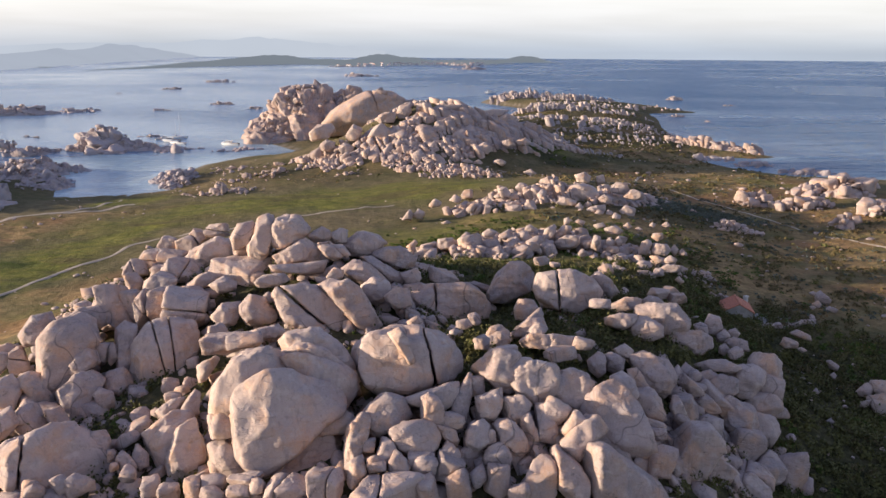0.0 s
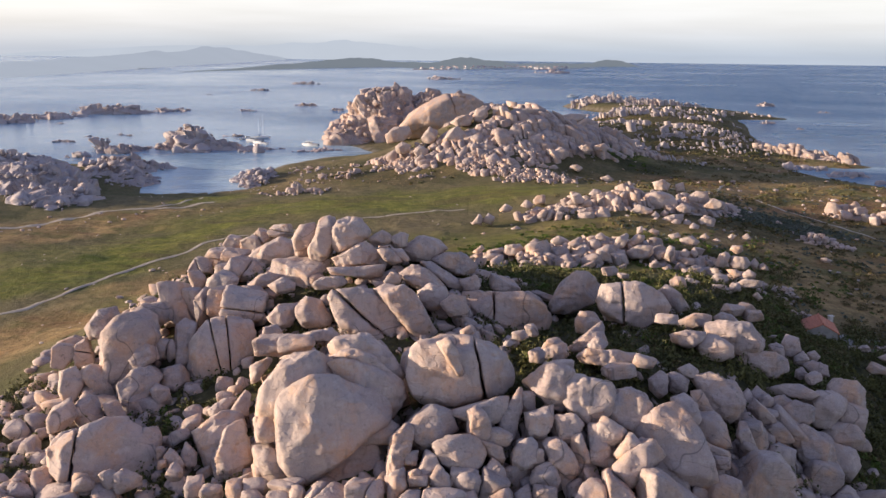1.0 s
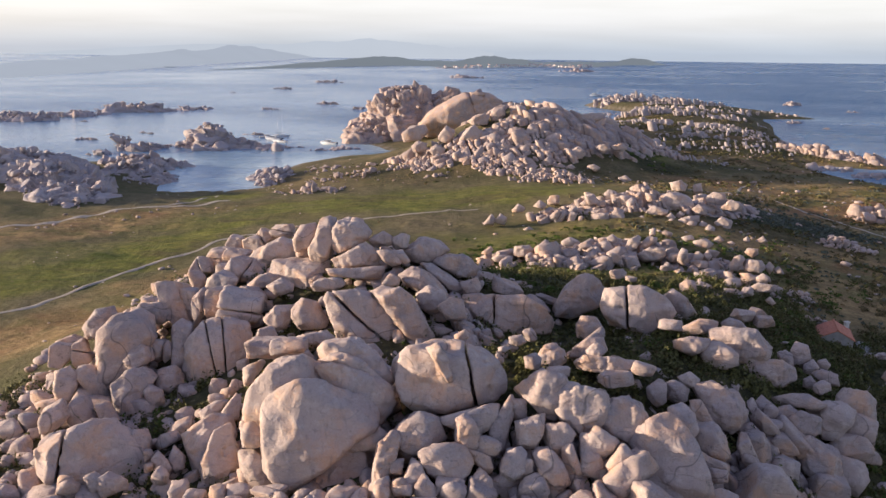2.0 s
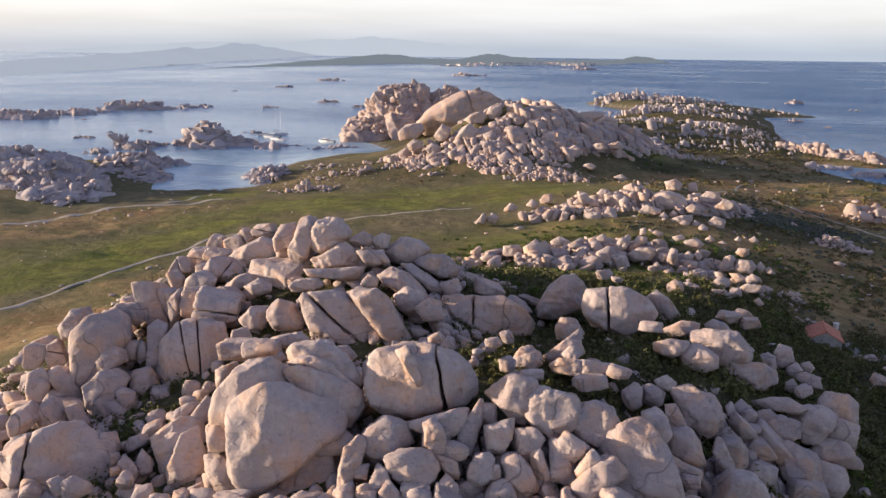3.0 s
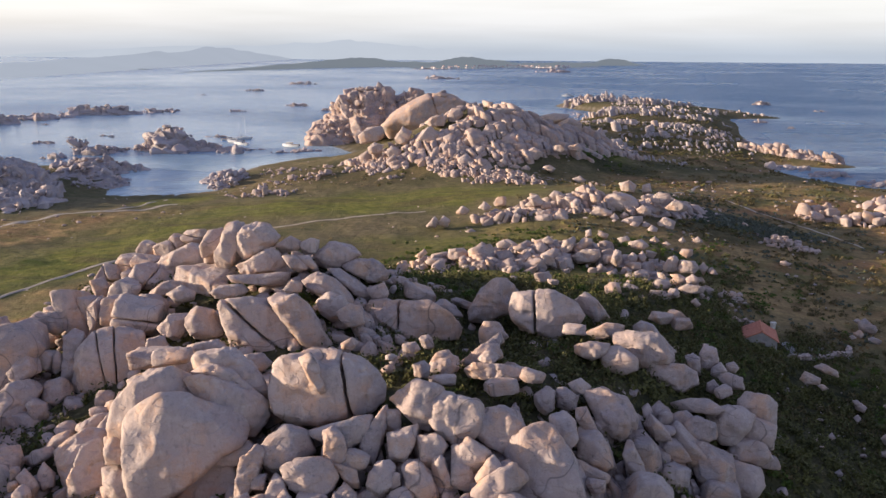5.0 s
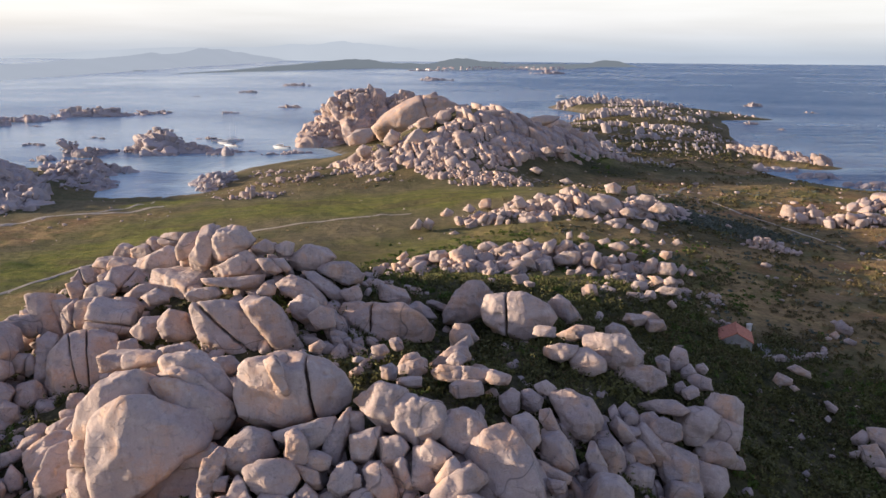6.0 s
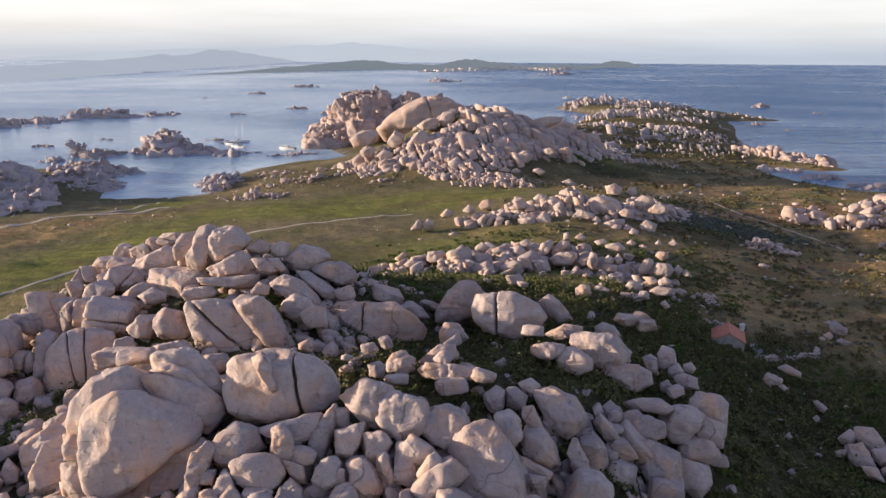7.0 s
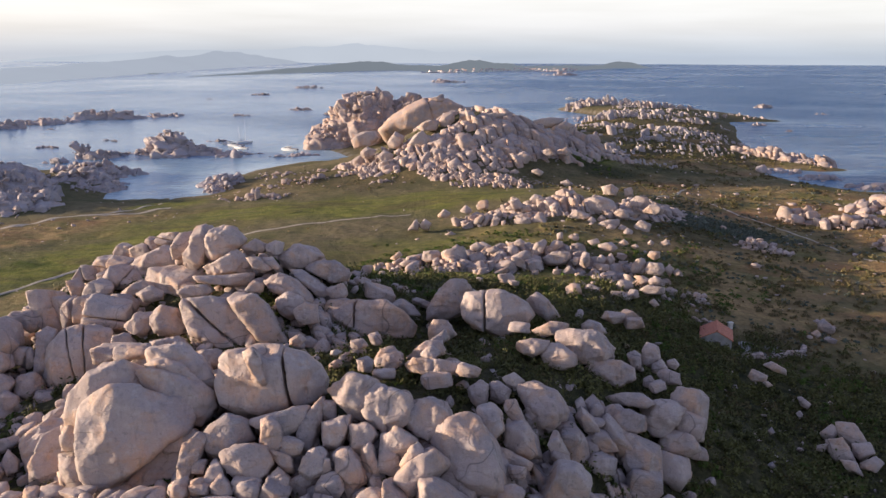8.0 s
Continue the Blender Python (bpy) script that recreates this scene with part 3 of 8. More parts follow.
rock(-20.0, 91.7, 19.1, 1.9, 1.8, 1.9, 0)
rock(-20.7, 90.2, 17.8, 2.4, 1.8, 1.4, 0)
rock(-26.6, 99.2, 19.2, 3.1, 2.5, 2.1, 0)
rock(-23.9, 98.0, 20.1, 3.2, 2.4, 1.9, 0)
rock(-19.4, 88.6, 17.4, 7.0, 4.5, 2.7, 5)
rock(-15.9, 66.8, 16.6, 3.3, 2.2, 1.3, 0)
rock(-7.6, 48.6, 12.2, 2.8, 2.4, 2.4, 0)
rock(-10.4, 48.8, 11.7, 3.6, 2.5, 1.8, 0)
rock(-5.3, 48.8, 12.7, 1.5, 1.7, 2.0, 10)
rock(-3.8, 49.1, 13.1, 1.5, 1.3, 1.2, 0)
rock(-3.7, 48.0, 11.6, 5.2, 3.8, 3.1, 0)
rock(-0.2, 47.5, 11.9, 1.5, 1.6, 1.9, 0)
rock(-0.2, 49.4, 12.8, 2.1, 1.9, 2.0, 20)
rock(1.5, 49.3, 12.5, 2.0, 2.3, 2.1, 30)
rock(2.2, 47.9, 11.9, 1.8, 1.9, 2.2, 0)
rock(-13.7, 50.4, 11.7, 2.7, 1.6, 0.8, -5)
rock(-14.0, 49.7, 11.3, 1.9, 1.3, 0.8, 0)
rock(-12.8, 49.6, 11.7, 1.4, 1.2, 1.1, 0)
rock(-17.8, 51.6, 10.5, 1.7, 1.6, 1.8, 0)
rock(-16.4, 51.5, 10.9, 2.1, 1.4, 1.0, 0)
rock(-16.2, 50.3, 10.8, 1.8, 1.2, 0.9, 0)
rock(-19.9, 52.1, 10.1, 1.6, 1.4, 1.3, 0)
rock(-21.4, 52.7, 9.8, 1.4, 1.5, 1.9, 0)
rock(-30.0, 52.6, 10.2, 1.5, 1.3, 1.2, 0)
rock(14.5, 49.2, 11.4, 8.3, 5.2, 3.6, 42)
rock(10.9, 48.5, 11.8, 5.0, 3.2, 2.2, 56)
rock(23.7, 55.8, 9.0, 4.2, 4.8, 6.2, 10)
rock(19.0, 51.3, 11.4, 1.9, 2.1, 2.6, 20)
rock(31.8, 61.1, 6.6, 3.2, 3.3, 3.8, 0)
rock(30.2, 56.9, 5.2, 4.5, 3.5, 3.0, -10)
rock(33.3, 59.4, 5.0, 2.8, 3.0, 2.6, 30)
rock(36.4, 60.4, 3.9, 2.7, 3.1, 4.0, 0)
rock(26.6, 56.4, 7.6, 3.3, 2.4, 1.8, 45)
rock(8.7, 48.5, 11.7, 2.6, 2.8, 3.4, 20)
rock(5.2, 48.7, 11.8, 1.9, 2.1, 2.6, 0)
rock(6.7, 47.2, 11.6, 1.7, 1.4, 1.3, 0)
rock(3.8, 48.6, 12.1, 1.3, 1.2, 1.3, 0)
rock(15.8, 133.1, 7.9, 2.4, 1.9, 1.6, 0)
rock(17.0, 127.3, 8.6, 3.6, 2.6, 1.9, 10)
rock(24.8, 126.2, 10.0, 2.1, 1.8, 1.7, 0)
rock(36.3, 127.4, 10.3, 1.9, 2.0, 2.3, 0)
rock(21.8, 107.1, 12.7, 2.1, 1.7, 1.6, 0)
rock(22.5, 101.5, 13.7, 1.4, 1.0, 0.8, 0)
rock(52.1, 125.8, 8.3, 1.7, 1.3, 1.1, 0)
rock(31.4, 105.7, 11.5, 2.2, 1.8, 1.6, 0)
rock(40.2, 107.3, 10.3, 1.9, 1.5, 1.3, 0)
rock(2.4, 97.7, 16.2, 1.5, 1.4, 1.5, 0)
rock(29.9, 113.3, 12.1, 1.3, 1.1, 1.0, 0)
rock(44.8, 138.0, 8.3, 1.8, 1.5, 1.4, 0)
rock(13.7, 125.8, 8.9, 1.7, 1.3, 1.1, 0)
rock(17.9, 111.5, 11.1, 1.2, 0.9, 0.7, 0)
rock(27.6, 170.7, 11.7, 2.7, 2.4, 2.2, 0)
rock(54.3, 172.9, 9.0, 3.8, 2.9, 2.3, 0)
rock(20.0, 180.8, 9.4, 2.9, 2.4, 2.1, 0)
rock(70.1, 282.0, 7.9, 10.2, 6.3, 3.3, 5)


def reach(size, turn, n):
    """How far an oval of that size reaches along n."""
    return float(np.linalg.norm((np.array(turn).T @ n) * np.array(size) / 2))


SETS = {}
SET_NAMES = {"head": ("split_boulder", "huge rounded granite boulder split by curved cracks"),
             "sec": ("split_boulder", "huge domed granite boulder split by one upright crack"),
             "slaba": ("leaning_slab", "leaning rounded granite slabs with a deep joint"),
             "slabc": ("leaning_slab", "tilted grey granite slab with a ragged flake on it"),
             "flat": ("split_boulder", "broad flat granite block cracked near its orange end"),
             "wrink": ("grooved_boulder", "domed granite boulder with deep weathered grooves"),
             "face": ("split_boulder", "broad square granite boulder with a thin upright crack"),
             "top": ("perched_boulder", "upright granite boulder perched on an overhanging ledge"),
             "column": ("boulder_stack", "stack of rounded granite blocks under a square cap"),
             "dome": ("granite_slab", "broad smooth orange-pink granite slab split by joints"),
             "hill": ("jointed_crag", "crag of big pale pink granite blocks"),
             "heap": ("boulder_heap", "heap of rounded pink granite boulders on the heath"),
             "strew": ("boulder_strew", "pale granite boulders lying in low green scrub"),
             "low": ("low_outcrop", "low pale granite outcrop split into slabs in scrub"),
             "cleft": ("split_boulder", "long pale granite boulder cleft near one end"),
             "cleft_b": ("split_boulder", "upright granite boulder with a broken front slab")}
HEAPS = [(225, 900, "jointed_crag", "crag of big pale pink granite blocks"), (150, 225, "boulder_heap", "heap of rounded pink granite boulders on the heath"),
         (105, 150, "boulder_strew", "pale granite boulders lying in low green scrub")]
HEAP_OBS = {}


def heap_for(c):
    for lo, hi, name, label in HEAPS:
        if lo < c.y <= hi:
            if name not in HEAP_OBS:
                HEAP_OBS[name] = tagged(new(name), label, "rock outcrop", "rock outcrops")
                HEAP_OBS[name].location = (c.x, c.y, ground_at(c.x, c.y))
            return HEAP_OBS[name]


def build_rocks():
    rng = np.random.RandomState(5)
    seats = height(np.array([r[0].x for r in ROCKS]), np.array([r[0].y for r in ROCKS]))
    data = []
    for (c, size, tilt), g in zip(ROCKS, seats):
        c = c.copy()
        if g - c.z + size[2] / 2 > 0.7 * size[2]:
            c.z = g + 0.15 * size[2]
        grow = 1.0 if c.x > 5 and c.y > 60 else 1.06
        data.append((c, tuple(v * grow for v in size), turned(tilt + (rng.normal(0, 16) if c.y > 105 else 0), rng, 35 if c.y > 105 else 12)))
    centres = np.array([d[0][:] for d in data])
    radii = np.array([max(d[1]) / 2 for d in data])
    for i, (c, size, turn) in enumerate(data):
        big, slim = max(size), max(size) / min(size)
        off = c.y > 105
        n, h = block_planes(size, turn, rng, 4 if off else 5 if slim > 1.7 else 7, True, 0.42 if off else 0.74)
        gap = np.linalg.norm(centres - centres[i], axis=1)
        for j in np.nonzero((gap < radii + radii[i]) & (gap > 1e-6))[0]:
            v = (centres[j] - centres[i]) / gap[j]
            a, b = reach(size, turn, v), reach(data[j][1], data[j][2], v)
            if a + b > gap[j] * 1.02:
                n, h = np.concatenate([n, [v]]), np.append(h, max(gap[j] * a / (a + b) - 0.05, 0.6 * a))
        joints = []
        if big > 2.6 and c.y < 110 and rng.uniform() < 0.35:
            axis = np.eye(3)[int(np.argmax(size)) if rng.uniform() < 0.7 else rng.randint(3)]
            joints = [(axis + rng.normal(0, 0.22, 3), rng.uniform(-0.35, 0.35))]
            if big > 4.5 and rng.uniform() < 0.6:
                joints.append((np.roll(axis, 1) + rng.normal(0, 0.3, 3), rng.uniform(-0.3, 0.3)))
        cells = cracked(n, h, size, turn, joints, rng) if joints else []
        if len(cells) < 2:
            cells = [(np.zeros(3), n, h, np.array(size))]
        level = 5 if big > 6 and c.y < 90 else 4 if big > 2.4 and c.y < 110 else 3
        power = rng.uniform(120, 200) if off else rng.uniform(24, 60)
        grain = float(np.mean(size))
        parent = heap_for(c)
        shape = "leaning elongated" if slim > 1.9 and tilt_of(turn) > 0.4 else "long flat" if slim > 2.2 else "rounded blocky"
        scale = "large" if big > 4 else "medium-sized" if big > 2 else "small"
        if parent is None and len(cells) > 1:
            parent = tagged(new("boulder"), f"{scale} {shape} pinkish-grey granite boulder split by joints", "boulder", "boulders of the granite outcrop")
            parent.location = c
        for at, cn, ch, cs in cells:
            p, f = shaped(level if len(cells) < 3 else min(level, 4), cs, turn, cn, ch, rng, power, 0.25 if off else 0.4, grain)
            ob = new("boulder" if parent is None or parent.name.split(".")[0] in ("jointed_crag", "boulder_heap", "boulder_strew") else "block",
                     fast_mesh("boulder", p, f, GRANITE, not off))
            ob.location = c + Vector(at)
            if parent is not None:
                ob.location -= parent.location
                ob.parent = parent
            else:
                tagged(ob, f"{scale} {shape} pinkish-grey granite boulder wedged among others", "boulder", "boulders of the granite outcrop")
    return data


HEWN = []      # the great boulders of the outcrop, one block each


def hewn(x, y, z, heading, tip, front, back, dome, *sides, of="", cuts=()):
    """A block about (x, y, z): its face looks to heading and tip (degrees), its sides are (angle round the face, distance);
    front and back: how deep it is; dome: 0 for a flat face, 1 for a rounded one, below 0 for a plate with undercut sides; cuts: cracks across the face, like sides."""
    HEWN.append((Vector((x, y, z)), heading, tip, front, back, dome, sides, of, cuts))


hewn(-5.2, 51.6, 14.1, 11, 30, 1.2, 1.7, 0.38, (-112, 2.1), (-39, 0.7), (-20, 0.6), (69, 2.0), (129, 1.2), (168, 0.8))
hewn(-1.4, 56.8, 19.5, 6, 23, 0.5, 1.5, 0.4, (-149, 0.4), (-106, 1.3), (18, 0.5), (30, 0.6), (112, 1.6), of="sec")
hewn(0.9, 55.0, 15.8, 4, 27, 1.4, 2.0, 0.45, (-112, 1.1), (-50, 1.5), (-11, 1.9), (96, 0.9), (105, 0.7))
hewn(0.7, 53.0, 15.7, 4, 29, 0.9, 1.2, 0.45, (-112, 1.2), (-60, 1.3), (14, 0.7), (39, 0.8), (120, 1.3), (180, 0.9))
hewn(-3.1, 53.7, 14.9, 9, 29, 1.8, 2.1, 0.52, (-145, 1.9), (-63, 1.3), (25, 1.9), (70, 1.7), (128, 1.4), (176, 1.9))
hewn(-0.9, 51.5, 14.0, 6, 31, 1.4, 1.8, 0.56, (-162, 1.7), (-133, 1.4), (-93, 1.3), (-33, 1.8), (27, 1.8), (90, 1.3), (113, 1.5))
hewn(-3.1, 50.4, 13.5, 9, 31, 0.9, 1.1, 0.3, (-167, 1.0), (-99, 1.0), (-43, 1.0), (18, 0.7), (49, 0.9), (156, 0.6))
hewn(-2.2, 49.4, 13.2, 8, 32, 0.8, 0.9, 0.3, (-173, 0.8), (-94, 0.7), (-45, 0.9), (38, 0.5), (138, 0.7))
hewn(1.8, 50.4, 13.2, 3, 32, 0.8, 0.9, 0.52, (-173, 0.8), (-90, 0.8), (8, 0.7), (48, 0.6), (145, 0.7))
hewn(1.6, 52.1, 13.8, 3, 31, 0.9, 1.1, 0.3, (-140, 0.3), (-108, 0.6), (13, 0.8), (72, 0.6))
hewn(-4.4, 50.9, 13.9, 11, 31, 0.5, 0.6, 0.45, (-96, 0.5), (-15, 0.4), (95, 0.5), (174, 0.5))
hewn(3.2, 55.2, 15.3, 1, 28, 1.1, 1.7, 0.3, (-108, 1.9), (-19, 0.8), (1, 1.0), (146, 0.6), (166, 0.7))
hewn(6.8, 57.0, 16.9, -2, 26, 1.8, 2.1, 0.38, (-133, 1.3), (-107, 1.5), (-30, 1.7), (-13, 1.6), (22, 1.9), (77, 1.8), (128, 1.8), of="slabc")
hewn(9.5, 55.7, 16.7, -5, 26, 1.1, 2.1, -0.25, (-152, 1.9), (-112, 1.7), (-52, 1.8), (-37, 1.8), (31, 1.9), (75, 1.5), (122, 2.2), (180, 2.1), of="slabc")
hewn(12.7, 55.7, 15.8, -9, 27, 1.6, 1.9, 0.34, (-127, 1.6), (-108, 1.4), (-55, 1.6), (-30, 1.7), (24, 1.7), (76, 1.6), (100, 1.6), (150, 1.7))
hewn(16.0, 53.5, 13.8, -13, 29, 1.8, 3.5, 0.11, (-144, 2.2), (-126, 1.9), (-117, 2.1), (-38, 3.8), (16, 2.3), (27, 2.0), (39, 2.0), (69, 2.8), (107, 3.1), (128, 3.0))
hewn(12.5, 51.0, 13.8, -9, 31, 1.7, 2.0, 0.52, (-163, 2.0), (-90, 1.8), (-43, 1.0), (27, 2.0), (56, 1.8), (136, 1.1))
hewn(15.2, 52.5, 11.5, -12, 32, 1.6, 2.1, 0.26, (-88, 1.4), (20, 1.7), (55, 1.4), (143, 1.4), (180, 2.1))
hewn(11.7, 51.4, 14.8, -8, 30, 0.9, 1.0, 0.34, (-143, 1.1), (-77, 0.7), (-21, 0.8), (41, 0.9), (148, 0.5))
hewn(10.7, 53.1, 15.0, -7, 29, 1.1, 1.3, 0.3, (-157, 1.1), (-118, 1.0), (-51, 1.0), (16, 1.2), (61, 0.9), (149, 1.1))
hewn(9.9, 52.6, 14.2, -6, 30, 0.9, 1.3, 0.34, (-177, 0.8), (-101, 1.4), (-28, 1.2), (22, 0.6), (90, 1.6))
hewn(5.5, 54.2, 15.3, -1, 28, 1.1, 1.3, 0.41, (-172, 1.1), (-99, 1.3), (-27, 0.8), (-7, 0.9), (107, 1.0))
hewn(6.9, 52.0, 13.5, -3, 31, 1.4, 1.6, 0.56, (-160, 1.0), (-125, 1.0), (-57, 1.6), (24, 0.9), (41, 0.9), (100, 1.5))
hewn(4.1, 51.9, 13.9, 1, 31, 1.0, 1.2, 0.45, (-176, 1.0), (-85, 1.2), (-7, 0.9), (42, 1.2), (104, 1.0), (157, 0.8))
hewn(7.6, 53.9, 14.9, -3, 29, 1.1, 1.2, 0.38, (-167, 0.9), (-108, 1.1), (-28, 0.9), (45, 1.1), (103, 1.1))
hewn(12.7, 64.8, 16.4, -7, 23, 0.9, 1.8, 0.38, (-146, 2.1), (-94, 0.7), (-78, 0.9), (4, 2.7), (88, 0.7), (139, 2.0))
hewn(16.8, 62.0, 15.2, -12, 25, 0.8, 1.0, 0.9, (-174, 0.8), (-127, 0.9), (-49, 1.0), (1, 0.8), (69, 1.1), (138, 0.8))
hewn(18.7, 62.8, 14.9, -13, 25, 0.9, 1.0, 0.9, (-173, 0.8), (-111, 0.9), (-68, 0.9), (-11, 0.9), (61, 0.8), (104, 1.0))
hewn(20.0, 63.9, 15.6, -14, 24, 0.7, 0.9, 0.9, (-144, 0.7), (-85, 0.6), (-24, 0.8), (57, 0.6), (121, 0.6))
hewn(22.7, 62.9, 13.5, -17, 25, 2.1, 2.4, 0.45, (-146, 1.3), (-122, 1.4), (-50, 2.3), (-7, 2.1), (36, 1.7), (71, 1.7), (109, 2.3))
hewn(20.5, 58.1, 12.9, -16, 28, 1.5, 1.7, 0.8, (-171, 1.3), (-119, 1.2), (-68, 1.7), (20, 1.1), (45, 1.0), (98, 1.7))
hewn(17.7, 56.9, 15.2, -14, 27, 1.1, 1.4, 0.85, (-162, 0.9), (-137, 0.8), (-39, 1.3), (18, 0.9), (49, 1.0), (120, 1.3))
hewn(19.8, 59.7, 14.7, -15, 26, 0.9, 1.0, 0.45, (-169, 0.7), (-133, 0.6), (-76, 1.0), (32, 0.5), (102, 0.9))
hewn(8.3, 67.8, 15.9, -3, 23, 1.1, 1.3, 0.8, (-173, 1.3), (-102, 1.1), (-80, 1.0), (-6, 1.3), (40, 1.1), (107, 1.1), (150, 1.0))
hewn(11.7, 69.3, 16.1, -6, 22, 1.1, 1.6, 0.38, (-132, 1.8), (-83, 0.8), (-64, 0.9), (20, 1.8), (94, 1.0), (129, 0.7))
hewn(19.7, 53.7, 12.3, -17, 30, 0.5, 0.7, 0.9, (-137, 0.5), (-76, 0.5), (0, 0.7), (90, 0.5), (172, 0.7))
hewn(19.2, 55.8, 12.4, -15, 29, 0.8, 1.4, 0.8, (-143, 1.1), (-108, 0.4), (-99, 0.5), (-16, 1.9), (72, 0.5), (86, 0.6))
hewn(28.1, 74.7, 14.7, -18, 21, 1.8, 2.5, 0.45, (-155, 2.4), (-118, 1.8), (-84, 1.7), (-62, 2.0), (-11, 2.9), (53, 2.0), (88, 1.7), (108, 2.1))
hewn(25.0, 71.9, 14.8, -16, 21, 1.3, 1.7, 0.52, (-145, 1.5), (-104, 1.2), (-66, 1.4), (7, 1.8), (59, 1.2), (99, 1.3), (137, 1.5))
hewn(30.6, 83.9, 13.6, -18, 19, 0.8, 1.2, 0.8, (-163, 1.3), (-102, 0.7), (-78, 0.8), (40, 0.9), (81, 0.7), (127, 1.0))
hewn(30.6, 72.9, 12.7, -20, 22, 1.3, 2.0, 0.3, (-137, 1.9), (-94, 1.2), (-52, 1.7), (14, 2.2), (68, 1.5), (92, 1.2), (136, 1.9))
hewn(36.3, 79.4, 12.0, -22, 21, 1.0, 1.2, 0.41, (-175, 0.9), (-100, 1.2), (-45, 1.1), (16, 0.9), (78, 1.2), (161, 1.0))
hewn(34.2, 78.0, 12.0, -21, 21, 0.9, 1.1, 0.45, (-152, 0.5), (-111, 0.8), (7, 0.7), (67, 0.9), (119, 1.0))
hewn(37.2, 75.0, 11.4, -24, 22, 0.8, 1.2, 0.85, (-123, 0.7), (-82, 0.8), (15, 1.1), (78, 0.7), (120, 0.9))
hewn(38.6, 78.8, 11.3, -24, 21, 0.6, 0.7, 0.85, (-170, 0.6), (-103, 0.5), (-28, 0.6), (47, 0.5), (117, 0.5))
hewn(36.9, 78.0, 11.2, -23, 21, 0.8, 0.9, 0.8, (-171, 0.7), (-104, 0.7), (-41, 0.6), (43, 0.7), (132, 0.6))
hewn(34.6, 73.0, 11.7, -23, 22, 0.6, 0.7, 0.8, (-112, 0.6), (-36, 0.5), (42, 0.5), (128, 0.5), (180, 0.5))
hewn(38.0, 70.3, 10.7, -26, 23, 1.4, 1.7, 0.38, (-170, 1.6), (-117, 1.3), (-78, 1.6), (3, 1.7), (53, 1.6), (90, 1.4), (153, 1.7), of="column")
hewn(35.0, 68.5, 9.9, -25, 25, 1.8, 2.1, 0.52, (-163, 1.8), (-135, 1.8), (-66, 1.7), (-29, 1.5), (-11, 1.7), (64, 2.0), (92, 1.8), (125, 1.8), of="column")
hewn(37.5, 68.5, 9.0, -27, 25, 1.4, 1.6, 0.45, (-168, 1.3), (-141, 1.2), (-78, 1.4), (1, 1.6), (77, 1.4), (114, 1.5), of="column")
hewn(36.3, 66.6, 8.1, -26, 26, 1.1, 1.6, 0.52, (-152, 1.7), (-94, 1.1), (-48, 1.4), (36, 1.5), (85, 1.1), (143, 1.4), of="column")
hewn(35.0, 65.0, 6.3, -26, 28, 1.6, 2.0, 0.45, (-153, 1.7), (-100, 1.5), (-25, 1.9), (21, 1.9), (86, 1.5), (135, 1.9), of="column")
hewn(31.0, 65.4, 10.9, -23, 25, 1.2, 1.5, 0.52, (-122, 1.0), (-57, 1.2), (9, 1.4), (78, 1.1), (129, 1.1))
hewn(31.6, 63.2, 8.3, -24, 28, 2.0, 2.3, 0.56, (-151, 1.3), (-131, 1.3), (-42, 2.1), (13, 1.8), (75, 1.9), (120, 2.2))
hewn(27.8, 61.1, 9.0, -22, 28, 1.0, 1.2, 0.9, (-174, 1.2), (-119, 1.0), (-82, 1.0), (0, 1.3), (72, 1.0), (124, 1.0))
hewn(31.7, 68.7, 11.7, -22, 24, 0.8, 1.7, 0.38, (-139, 2.0), (-89, 0.6), (-56, 1.4), (65, 1.1), (99, 0.6), (112, 0.7))
hewn(29.9, 66.4, 11.4, -22, 25, 0.9, 1.1, 0.8, (-155, 1.1), (-73, 0.6), (-10, 1.1), (55, 0.8), (117, 0.7))
hewn(-34.9, 74.4, 13.2, 29, 20, 3.1, 3.8, 0.45, (-104, 4.6), (-45, 1.9), (4, 3.2), (55, 3.9), (101, 3.2), (135, 2.8), (172, 2.6))
hewn(-32.8, 72.1, 12.8, 28, 21, 1.3, 1.6, 0.38, (-115, 1.4), (-64, 1.0), (8, 1.5), (67, 1.3), (141, 1.0))
hewn(-32.4, 69.8, 9.8, 29, 24, 2.0, 2.5, 0.52, (-176, 1.9), (-159, 2.1), (-61, 1.9), (-32, 1.1), (31, 2.6), (94, 2.4), (127, 2.2))
hewn(-30.0, 68.9, 10.3, 28, 24, 0.9, 1.1, 0.52, (-169, 0.8), (-86, 1.1), (0, 0.9), (54, 0.8), (127, 1.0))
hewn(-29.5, 75.7, 12.8, 25, 21, 1.3, 2.1, 0.52, (-122, 2.7), (-36, 1.2), (-21, 0.8), (-4, 1.0), (62, 2.5), (122, 2.2), (174, 1.0))
hewn(-29.6, 72.1, 10.4, 26, 23, 1.3, 1.5, 0.52, (-169, 1.4), (-107, 1.3), (-63, 1.2), (-11, 1.4), (48, 1.4), (98, 1.4), (165, 1.3))
hewn(-21.6, 60.6, 9.9, 24, 28, 2.1, 2.7, 0.45, (-168, 1.9), (-38, 1.4), (8, 2.1), (73, 2.4), (108, 2.1), (120, 2.0), of="cleft_b")
hewn(-19.7, 57.3, 10.3, 24, 29, 1.6, 2.1, 0.45, (-179, 1.5), (-95, 2.1), (-85, 2.1), (-39, 2.0), (7, 1.4), (113, 2.1), (151, 1.3), of="cleft_b")
